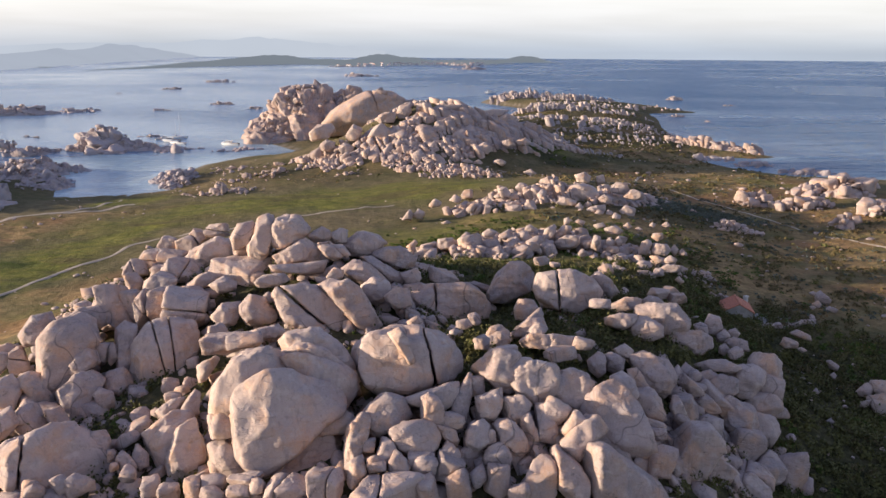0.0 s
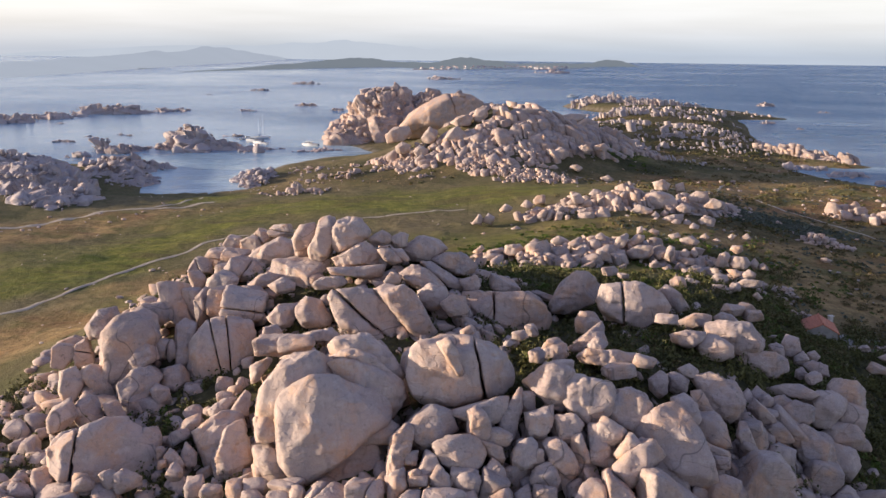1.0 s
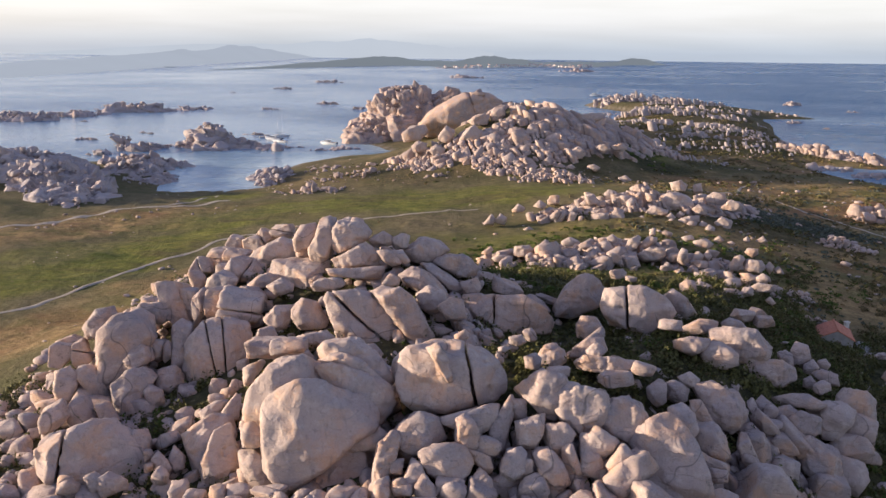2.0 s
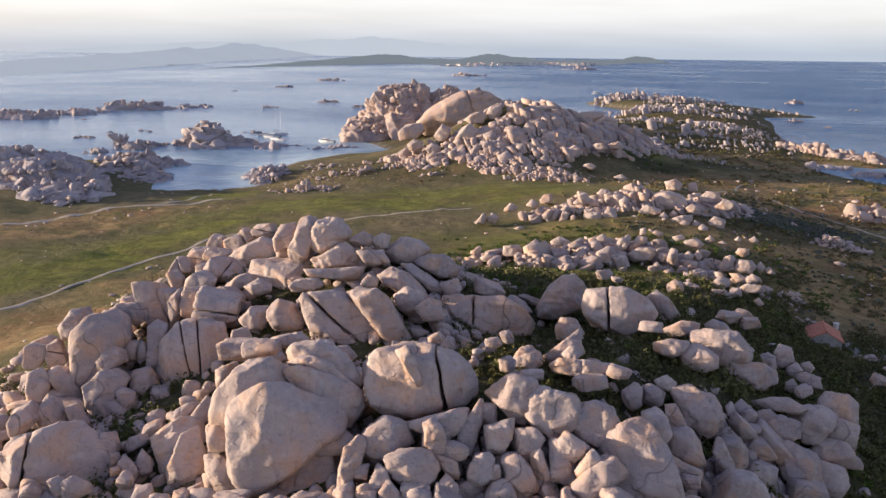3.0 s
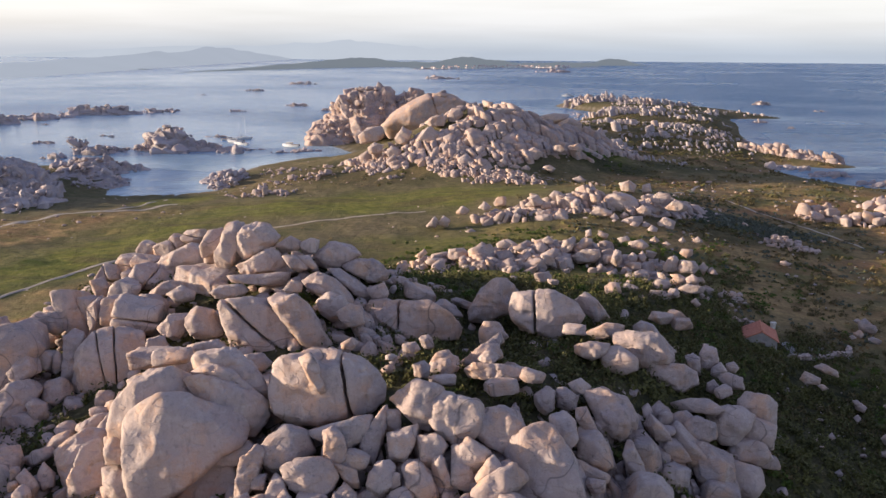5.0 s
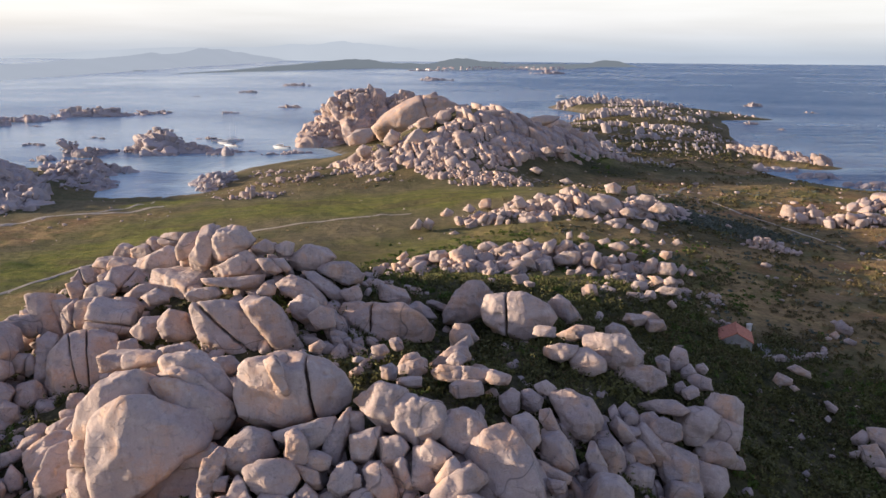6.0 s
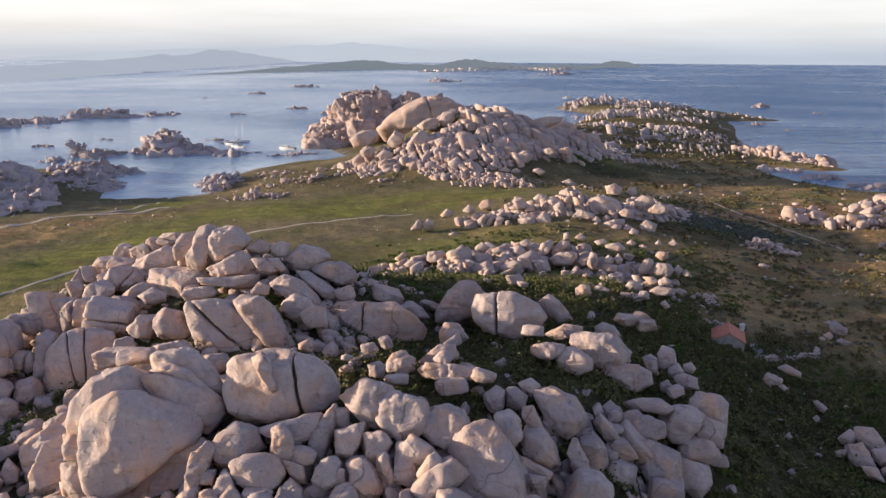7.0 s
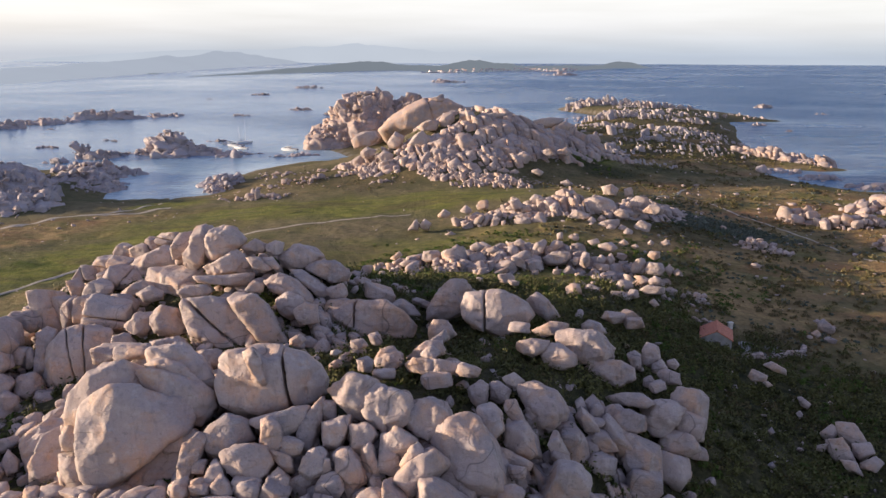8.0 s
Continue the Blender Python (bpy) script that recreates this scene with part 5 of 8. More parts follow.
hewn(39.3, 244.1, 8.1, -8, 8, 1.2, 1.8, 0.26, (-122, 0.8), (-45, 1.4), (63, 1.0), (108, 1.1), of="hill")
hewn(32.0, 244.3, 8.1, -6, 8, 1.0, 1.4, 0.26, (-132, 0.9), (-63, 0.8), (53, 0.9), (112, 0.8), of="hill")
hewn(47.8, 236.6, 5.7, -10, 9, 1.4, 1.9, 0.26, (-119, 0.9), (-45, 1.5), (56, 1.1), (113, 1.2), of="hill")
hewn(17.2, 249.2, 9.7, -3, 8, 1.7, 1.9, 0.26, (-130, 1.2), (-34, 1.3), (45, 1.4), (130, 1.2), of="hill")
hewn(46.0, 171.8, 11.2, -14, 10, 2.2, 3.4, 0.38, (-122, 2.9), (-94, 2.0), (-66, 2.6), (21, 3.6), (72, 2.2), (107, 2.1), (141, 2.9), of="heap")
hewn(39.8, 175.3, 12.2, -12, 10, 1.6, 2.1, 0.38, (-127, 2.0), (-84, 1.5), (-27, 2.0), (45, 1.9), (96, 1.6), (159, 1.9), of="heap")
hewn(32.3, 164.7, 8.9, -10, 12, 1.6, 1.9, 0.38, (-171, 1.6), (-98, 1.8), (-59, 1.8), (17, 1.4), (68, 1.8), (148, 1.4), of="heap")
hewn(41.1, 166.7, 9.6, -13, 11, 1.5, 2.1, 0.38, (-120, 1.6), (-80, 1.2), (-9, 2.3), (76, 1.3), (135, 1.6), of="heap")
hewn(28.6, 164.2, 8.6, -8, 12, 1.3, 1.7, 0.38, (-171, 1.8), (-108, 1.2), (-69, 1.1), (16, 1.8), (99, 1.1), of="heap")
hewn(28.8, 167.6, 9.5, -8, 11, 0.9, 1.5, 0.38, (-150, 1.7), (-80, 0.6), (37, 1.5), (104, 0.5), of="heap")
hewn(32.4, 175.2, 12.0, -9, 10, 1.1, 1.4, 0.38, (-153, 1.3), (-90, 1.1), (-9, 1.4), (74, 1.0), (135, 1.1), of="heap")
hewn(33.9, 172.3, 11.0, -10, 11, 1.1, 1.4, 0.38, (-117, 0.8), (-39, 1.1), (63, 0.9), (124, 0.9), of="heap")
hewn(35.6, 170.7, 10.6, -10, 11, 1.1, 1.4, 0.38, (-146, 1.0), (-67, 0.9), (43, 0.9), (112, 1.0), of="heap")
hewn(18.9, 165.5, 8.8, -5, 12, 1.3, 1.5, 0.38, (-131, 1.4), (-72, 1.0), (-23, 0.9), (71, 1.4), (137, 0.7), of="heap")
hewn(20.5, 165.1, 8.6, -6, 12, 1.0, 1.2, 0.38, (-109, 1.3), (-24, 0.5), (72, 1.3), (150, 0.5), of="heap")
hewn(22.5, 164.7, 8.7, -6, 12, 1.1, 1.3, 0.38, (-90, 1.3), (-21, 0.8), (68, 1.2), (158, 0.7), of="heap")
hewn(23.3, 168.5, 9.7, -6, 11, 0.8, 1.1, 0.38, (-129, 0.9), (-68, 0.6), (37, 0.9), (124, 0.5), of="heap")
hewn(24.4, 163.7, 8.4, -7, 12, 0.6, 0.8, 0.38, (-170, 0.5), (-82, 0.8), (9, 0.5), (104, 0.8), of="heap")
hewn(37.0, 163.3, 8.6, -11, 12, 0.9, 1.3, 0.38, (-164, 1.2), (-99, 0.9), (-49, 0.8), (59, 1.0), (117, 0.8), of="heap")
hewn(34.7, 161.8, 8.1, -11, 12, 0.9, 1.1, 0.38, (-143, 0.8), (-72, 0.7), (39, 0.7), (121, 0.7), of="heap")
hewn(32.5, 160.5, 7.7, -10, 12, 0.7, 1.2, 0.38, (-116, 0.7), (-80, 0.5), (60, 0.6), (109, 0.6), of="heap")
hewn(46.3, 162.8, 8.5, -15, 12, 1.7, 2.5, 0.38, (-108, 2.0), (-62, 1.1), (11, 2.9), (99, 1.2), (126, 1.1), of="heap")
hewn(46.7, 160.9, 8.1, -15, 12, 1.2, 1.6, 0.38, (-95, 1.1), (-27, 1.2), (81, 1.2), (132, 0.7), of="heap")
hewn(49.4, 160.9, 8.1, -16, 12, 1.1, 1.2, 0.38, (-108, 1.0), (-23, 0.8), (68, 1.0), (150, 0.7), of="heap")
hewn(50.3, 158.6, 7.7, -16, 12, 1.1, 1.2, 0.38, (-153, 1.1), (-81, 1.0), (-9, 1.0), (63, 1.1), (144, 0.9), of="heap")
hewn(54.0, 161.9, 8.6, -17, 12, 1.3, 1.6, 0.38, (-149, 1.5), (-90, 1.2), (-8, 1.7), (69, 1.2), (130, 1.2), of="heap")
hewn(55.9, 173.6, 11.8, -17, 10, 1.4, 2.0, 0.38, (-153, 2.0), (-99, 1.2), (-31, 2.0), (31, 1.9), (87, 1.3), (126, 1.5), of="heap")
hewn(50.7, 168.1, 10.2, -16, 11, 1.1, 1.4, 0.38, (-153, 1.4), (-90, 1.0), (0, 1.6), (74, 1.0), (129, 1.1), of="heap")
hewn(58.1, 169.6, 10.9, -18, 10, 1.2, 1.9, 0.38, (-135, 1.9), (-90, 1.1), (-22, 2.1), (68, 1.2), (127, 1.2), of="heap")
hewn(11.2, 168.7, 9.6, -2, 11, 0.9, 1.2, 0.38, (-148, 1.4), (-90, 0.8), (-29, 1.2), (63, 0.9), (135, 0.8), of="heap")
hewn(16.2, 170.6, 10.2, -4, 11, 1.0, 1.3, 0.38, (-104, 0.8), (-45, 1.1), (54, 0.8), (137, 0.9), of="heap")
hewn(4.8, 163.5, 8.0, -0, 12, 1.2, 1.4, 0.38, (-97, 1.1), (-18, 1.0), (37, 1.1), (142, 0.6), of="heap")
hewn(7.2, 163.8, 8.1, -1, 12, 1.2, 1.4, 0.38, (-107, 1.0), (-29, 1.1), (56, 1.0), (144, 0.9), of="heap")
hewn(12.8, 159.3, 6.9, -3, 13, 0.8, 1.1, 0.38, (-121, 0.6), (-54, 0.7), (64, 0.7), (112, 0.6), of="heap")
hewn(37.2, 174.8, 11.9, -11, 10, 0.9, 1.1, 0.38, (-158, 0.7), (-66, 0.8), (22, 0.6), (127, 0.8), of="heap")
hewn(42.2, 173.5, 11.6, -12, 10, 0.9, 1.1, 0.38, (-153, 0.9), (-63, 0.6), (27, 0.9), (117, 0.6), of="heap")
hewn(43.4, 164.4, 8.9, -13, 12, 1.2, 1.4, 0.38, (-129, 1.0), (-40, 0.8), (45, 1.1), (135, 0.8), of="heap")
hewn(45.9, 165.7, 9.4, -14, 11, 0.9, 1.0, 0.38, (-117, 0.8), (-45, 0.6), (53, 0.8), (141, 0.6), of="heap")
hewn(38.5, 167.8, 9.8, -12, 11, 0.8, 1.0, 0.38, (-127, 0.7), (-53, 0.6), (45, 0.7), (121, 0.6), of="heap")
hewn(26.4, 171.6, 10.7, -7, 11, 0.9, 1.2, 0.38, (-117, 0.9), (-63, 0.7), (45, 0.9), (130, 0.6), of="heap")
hewn(29.6, 170.9, 10.6, -8, 11, 0.8, 1.1, 0.38, (-153, 1.1), (-83, 0.7), (22, 1.1), (104, 0.6), of="heap")
hewn(53.3, 196.0, 10.8, -14, 9, 1.4, 1.9, 0.38, (-153, 1.7), (-96, 1.3), (-18, 1.9), (60, 1.4), (107, 1.3), of="heap")
hewn(58.2, 196.0, 10.2, -15, 9, 1.2, 1.4, 0.38, (-172, 1.1), (-74, 1.1), (16, 1.0), (108, 1.1), of="heap")
hewn(27.7, 127.5, 8.8, -10, 15, 1.4, 1.7, 0.45, (-162, 1.6), (-101, 1.2), (-45, 1.5), (23, 1.5), (79, 1.3), (146, 1.5), of="strew")
hewn(31.9, 129.6, 9.8, -12, 14, 1.3, 1.9, 0.45, (-138, 2.0), (-83, 1.1), (-41, 1.7), (15, 2.2), (92, 1.2), (124, 1.3), of="strew")
hewn(31.5, 132.5, 11.1, -12, 14, 1.2, 1.6, 0.45, (-99, 1.4), (-55, 0.7), (-14, 1.4), (82, 1.3), (138, 0.7), of="strew")
hewn(28.8, 132.2, 10.9, -11, 14, 1.5, 1.7, 0.45, (-135, 1.9), (-61, 1.1), (-16, 1.1), (45, 1.9), (123, 0.9), (151, 0.8), of="strew")
hewn(25.6, 133.5, 11.6, -9, 13, 0.7, 0.9, 0.45, (-146, 0.8), (-90, 0.7), (-14, 0.9), (53, 0.7), (129, 0.6), of="strew")
hewn(24.3, 131.4, 10.4, -9, 14, 0.9, 1.1, 0.45, (-121, 1.0), (-34, 0.8), (22, 0.9), (108, 0.9), (171, 0.8), of="strew")
hewn(22.7, 127.4, 8.7, -8, 15, 0.8, 1.0, 0.45, (-153, 0.9), (-90, 0.8), (-11, 1.0), (63, 0.7), (135, 0.8), of="strew")
hewn(24.7, 127.5, 8.8, -9, 15, 0.7, 0.9, 0.45, (-156, 0.7), (-84, 0.9), (-9, 0.6), (45, 0.8), (141, 0.6), of="strew")
hewn(20.7, 127.2, 8.5, -7, 15, 0.6, 0.8, 0.45, (-169, 0.6), (-90, 0.8), (-5, 0.6), (34, 0.6), (132, 0.6), of="strew")
hewn(18.8, 127.3, 8.6, -7, 15, 1.0, 1.1, 0.45, (-158, 0.9), (-90, 0.9), (-22, 0.9), (45, 0.8), (135, 0.8), of="strew")
hewn(15.5, 127.0, 8.3, -5, 16, 0.9, 1.2, 0.45, (-154, 1.1), (-90, 0.9), (-9, 1.2), (63, 0.9), (122, 0.8), of="strew")
hewn(17.3, 125.7, 7.8, -6, 16, 0.7, 1.0, 0.45, (-146, 0.9), (-90, 0.6), (-45, 0.7), (63, 0.7), (129, 0.6), of="strew")
hewn(9.9, 130.4, 9.7, -2, 15, 1.1, 1.5, 0.45, (-123, 1.4), (-79, 0.9), (-45, 1.1), (45, 1.5), (97, 1.0), (171, 1.6), of="strew")
hewn(11.1, 128.9, 9.0, -3, 15, 0.7, 0.9, 0.45, (-109, 0.6), (-17, 0.8), (85, 0.7), (151, 0.8), of="strew")
hewn(12.5, 128.0, 8.7, -4, 15, 0.8, 0.9, 0.45, (-98, 0.7), (-26, 0.7), (53, 0.8), (138, 0.4), of="strew")
hewn(14.7, 129.4, 9.3, -5, 15, 0.6, 0.8, 0.45, (-121, 0.5), (-64, 0.5), (53, 0.5), (121, 0.4), of="strew")
hewn(17.9, 132.7, 11.0, -6, 14, 0.8, 1.1, 0.45, (-164, 1.2), (-93, 0.7), (-37, 1.0), (63, 0.7), (117, 0.7), of="strew")
hewn(18.5, 129.9, 9.7, -6, 15, 0.8, 1.1, 0.45, (-108, 0.6), (-37, 0.9), (56, 0.7), (130, 0.7), of="strew")
hewn(20.7, 131.8, 10.6, -7, 14, 0.8, 1.1, 0.45, (-124, 0.7), (-56, 0.7), (45, 0.9), (117, 0.6), of="strew")
hewn(22.4, 130.6, 10.1, -8, 14, 0.7, 0.8, 0.45, (-101, 0.6), (-37, 0.6), (53, 0.6), (146, 0.5), of="strew")
hewn(35.3, 128.9, 9.5, -14, 15, 0.8, 1.0, 0.45, (-135, 0.8), (-74, 0.7), (9, 1.0), (90, 0.8), (143, 0.9), of="strew")
hewn(39.3, 127.1, 8.9, -16, 15, 0.8, 1.1, 0.45, (-136, 0.9), (-79, 0.7), (5, 1.2), (83, 0.7), (124, 0.9), of="strew")
hewn(39.6, 129.2, 9.8, -15, 14, 0.8, 0.9, 0.45, (-166, 0.8), (-94, 0.8), (-17, 0.8), (57, 0.7), (135, 0.7), of="strew")
hewn(41.2, 129.4, 9.9, -16, 14, 0.8, 1.0, 0.45, (-135, 0.6), (-28, 0.7), (36, 0.6), (141, 0.6), of="strew")
hewn(45.6, 127.5, 9.3, -18, 14, 1.2, 1.3, 0.45, (-146, 1.4), (-90, 1.3), (-24, 0.9), (37, 1.4), (117, 1.0), (157, 0.8), of="strew")
hewn(48.2, 126.6, 8.9, -19, 15, 1.1, 1.5, 0.45, (-153, 1.6), (-92, 1.0), (-37, 1.4), (31, 1.5), (90, 1.1), (162, 1.5), of="strew")
hewn(50.7, 126.4, 8.8, -20, 15, 0.8, 1.0, 0.45, (-140, 0.6), (-23, 0.6), (45, 0.7), (141, 0.7), of="strew")
hewn(48.9, 130.3, 10.4, -19, 14, 0.8, 1.0, 0.45, (-121, 0.7), (-51, 0.8), (5, 1.0), (93, 0.7), (153, 0.9), of="strew")
hewn(35.5, 134.9, 12.3, -13, 13, 0.7, 0.9, 0.45, (-111, 0.4), (-27, 0.8), (72, 0.5), (127, 0.7), of="strew")
hewn(38.9, 133.8, 11.9, -15, 13, 0.6, 0.9, 0.45, (-127, 0.7), (-74, 0.5), (40, 0.8), (108, 0.4), of="strew")
hewn(41.2, 132.3, 11.3, -16, 13, 0.9, 1.4, 0.45, (-153, 1.4), (-96, 0.7), (-45, 1.2), (54, 1.0), (109, 0.8), of="strew")
hewn(44.1, 133.3, 11.8, -17, 13, 0.6, 0.8, 0.45, (-108, 0.5), (-57, 0.5), (50, 0.6), (131, 0.5), of="strew")
hewn(6.2, 128.7, 8.8, -1, 15, 0.7, 1.3, 0.45, (-132, 1.2), (-87, 0.6), (-31, 1.4), (88, 0.6), (109, 0.7), of="strew")
hewn(3.7, 130.6, 9.6, 0, 15, 0.8, 1.0, 0.45, (-108, 0.8), (-53, 0.5), (45, 0.9), (127, 0.4), of="strew")
hewn(24.9, 124.7, 7.5, -9, 16, 1.0, 1.2, 0.45, (-133, 0.9), (-67, 0.8), (0, 1.2), (74, 0.9), (133, 0.9), of="strew")
hewn(26.5, 123.5, 7.0, -10, 16, 0.6, 0.8, 0.45, (-117, 0.5), (-45, 0.6), (72, 0.5), (127, 0.6), of="strew")
hewn(33.0, 135.2, 12.5, -12, 13, 0.6, 0.7, 0.45, (-175, 0.5), (-79, 0.6), (9, 0.5), (114, 0.6), of="strew")
hewn(46.0, 132.5, 11.4, -18, 13, 0.5, 0.7, 0.45, (-117, 0.4), (-59, 0.4), (63, 0.4), (121, 0.4), of="strew")
hewn(49.0, 133.4, 11.9, -19, 13, 0.6, 0.7, 0.45, (-131, 0.5), (-49, 0.5), (41, 0.4), (139, 0.4), of="strew")
hewn(51.5, 133.2, 11.9, -20, 13, 0.6, 0.8, 0.45, (-117, 0.6), (-68, 0.5), (45, 0.6), (129, 0.5), of="strew")
hewn(38.7, 108.0, 9.4, -18, 17, 1.1, 1.4, 0.45, (-130, 1.2), (-79, 1.0), (-19, 1.4), (65, 1.1), (96, 1.1), (172, 1.5), of="strew")
hewn(40.5, 114.2, 9.6, -18, 16, 0.9, 1.1, 0.45, (-124, 0.9), (-69, 0.8), (9, 1.2), (86, 0.8), (144, 1.0), of="strew")
hewn(44.3, 112.0, 9.6, -20, 16, 0.8, 1.3, 0.45, (-117, 1.0), (-82, 0.6), (0, 1.8), (86, 0.7), (130, 1.0), of="strew")
hewn(44.0, 116.8, 9.8, -19, 15, 0.8, 1.2, 0.45, (-131, 0.6), (-63, 0.7), (63, 0.6), (97, 0.7), of="strew")
hewn(45.7, 116.0, 9.9, -20, 15, 0.7, 0.9, 0.45, (-153, 0.9), (-90, 0.7), (-22, 0.9), (63, 0.7), (129, 0.7), of="strew")
hewn(35.3, 111.0, 9.5, -16, 17, 1.1, 1.7, 0.45, (-166, 2.0), (-99, 1.0), (-72, 1.0), (45, 1.5), (74, 0.9), (131, 1.4), of="strew")
hewn(31.9, 110.7, 9.3, -14, 17, 0.8, 0.9, 0.45, (-153, 0.9), (-74, 0.7), (-9, 0.8), (72, 0.8), (146, 0.7), of="strew")
hewn(34.0, 114.8, 9.5, -15, 16, 0.7, 0.8, 0.45, (-124, 0.5), (-22, 0.6), (53, 0.5), (135, 0.5), of="strew")
hewn(43.1, 105.7, 9.6, -20, 17, 0.6, 0.7, 0.45, (-129, 0.4), (-50, 0.6), (45, 0.4), (132, 0.5), of="strew")
hewn(31.6, 107.0, 9.2, -14, 17, 0.8, 1.0, 0.45, (-121, 0.8), (-67, 0.7), (9, 1.0), (83, 0.8), (157, 0.8), of="strew")
hewn(57.5, 80.5, 2.5, -27, 24, 0.8, 0.9, 0.4, (140, 0.5), (68, 0.9), (-6, 0.8), (-84, 0.8), (-149, 0.9), of="low")
hewn(59.7, 79.6, 2.5, -29, 24, 1.4, 1.7, 0.4, (98, 1.4), (41, 1.0), (-60, 1.4), (-114, 1.2), (-164, 1.4), of="low")
hewn(56.9, 76.3, 2.5, -28, 25, 1.3, 1.5, 0.4, (113, 1.3), (35, 0.8), (-70, 1.3), (-129, 1.1), (-158, 1.2), of="low")
hewn(59.2, 76.1, 2.5, -30, 25, 1.0, 1.2, 0.4, (109, 0.9), (32, 1.0), (-48, 0.7), (-127, 0.9), (-166, 1.0), of="low")
hewn(58.9, 73.6, 2.5, -30, 26, 0.8, 1.0, 0.4, (129, 0.5), (60, 0.8), (-29, 0.8), (-90, 0.8), (-158, 1.1), of="low")
hewn(55.1, 76.9, 2.5, -27, 25, 0.5, 0.5, 0.4, (111, 0.3), (-16, 0.4), (-79, 0.4), (-169, 0.5), of="low")
hewn(56.4, 72.8, 2.5, -29, 26, 0.7, 1.0, 0.4, (98, 0.6), (33, 0.6), (-99, 0.5), (-139, 0.6), of="low")
hewn(56.0, 93.1, 5.1, -24, 21, 0.8, 1.2, 0.6, (122, 0.9), (69, 0.5), (13, 1.3), (-99, 0.5), (-114, 0.5))
hewn(52.8, 90.4, 5.1, -22, 22, 0.7, 1.0, 0.6, (154, 0.9), (74, 0.5), (-10, 1.1), (-84, 0.7), (-124, 0.9))
hewn(53.1, 87.7, 5.1, -23, 22, 0.4, 0.5, 0.6, (114, 0.4), (56, 0.3), (-61, 0.3), (-128, 0.3))
hewn(57.8, 87.8, 2.7, -26, 23, 0.7, 0.8, 0.5, (115, 0.8), (59, 0.4), (-28, 0.7), (-108, 0.5), (-152, 0.5))
hewn(55.9, 84.6, 2.7, -26, 24, 0.3, 0.4, 0.5, (135, 0.3), (43, 0.3), (-24, 0.3), (-140, 0.3))
hewn(47.9, 72.4, 2.7, -24, 27, 0.4, 0.5, 0.5, (135, 0.3), (49, 0.3), (-29, 0.3), (-138, 0.3))
hewn(50.8, 80.1, 2.7, -24, 25, 0.3, 0.3, 0.5, (146, 0.3), (39, 0.3), (-50, 0.3), (-135, 0.3))
hewn(72.6, 114.7, 3.1, -26, 18, 1.1, 1.3, 0.6, (126, 1.2), (53, 0.7), (-24, 1.3), (-105, 0.9), (-163, 1.1))
hewn(69.5, 111.3, 3.1, -26, 18, 0.7, 0.8, 0.6, (127, 0.5), (37, 0.6), (-37, 0.6), (-127, 0.4))
hewn(70.6, 108.8, 3.1, -27, 18, 0.5, 0.7, 0.6, (119, 0.6), (73, 0.4), (-19, 0.8), (-90, 0.5), (-158, 0.8))
hewn(68.0, 110.0, 3.1, -25, 18, 0.3, 0.4, 0.6, (118, 0.3), (65, 0.3), (-56, 0.3), (-128, 0.3))
hewn(72.3, 117.3, 3.1, -26, 17, 0.5, 0.6, 0.6, (121, 0.3), (62, 0.4), (-43, 0.4), (-121, 0.3))


def hewn_planes(front, back, dome, sides, rng):
    n, h = [(0, 0, 1), (0, 0, -1)], [front, back]
    for a, d in sides:
        ca, sa = math.cos(radians(a)), math.sin(radians(a))
        for b in (-40, 0, 26, 50, 72) if dome > 0 else (-50, -15, 24, 48, 72):
            cb, sb = math.cos(radians(b)), abs(math.sin(radians(b)))
            deep, k = (back, 0.4) if b < -20 else (0.0, 0.0) if b < 0 else (front, 0.7 * abs(dome))
            n.append((cb * ca, cb * sa, math.sin(radians(b))))
            h.append((d * cb + deep * sb) * (1 - k) + math.hypot(d * cb, deep * sb) * k)
    n, h = np.array(n), np.array(h)
    wide = 2 * max(d for _, d in sides)
    size = (wide, wide, front + back)
    p, _ = shaped(2, size, np.eye(3), n, h, rng, 60.0, 0.0, 1.0)
    for _ in range(rng.randint(8, 14)):      # worn-off corners
        v = rng.normal(0, 1, 3)
        v[2] = abs(v[2]) + 0.5
        v /= np.linalg.norm(v)
        n, h = np.concatenate([n, [v]]), np.append(h, (p @ v).max() * rng.uniform(0.80, 0.96))
    return n, h * 1.04, size


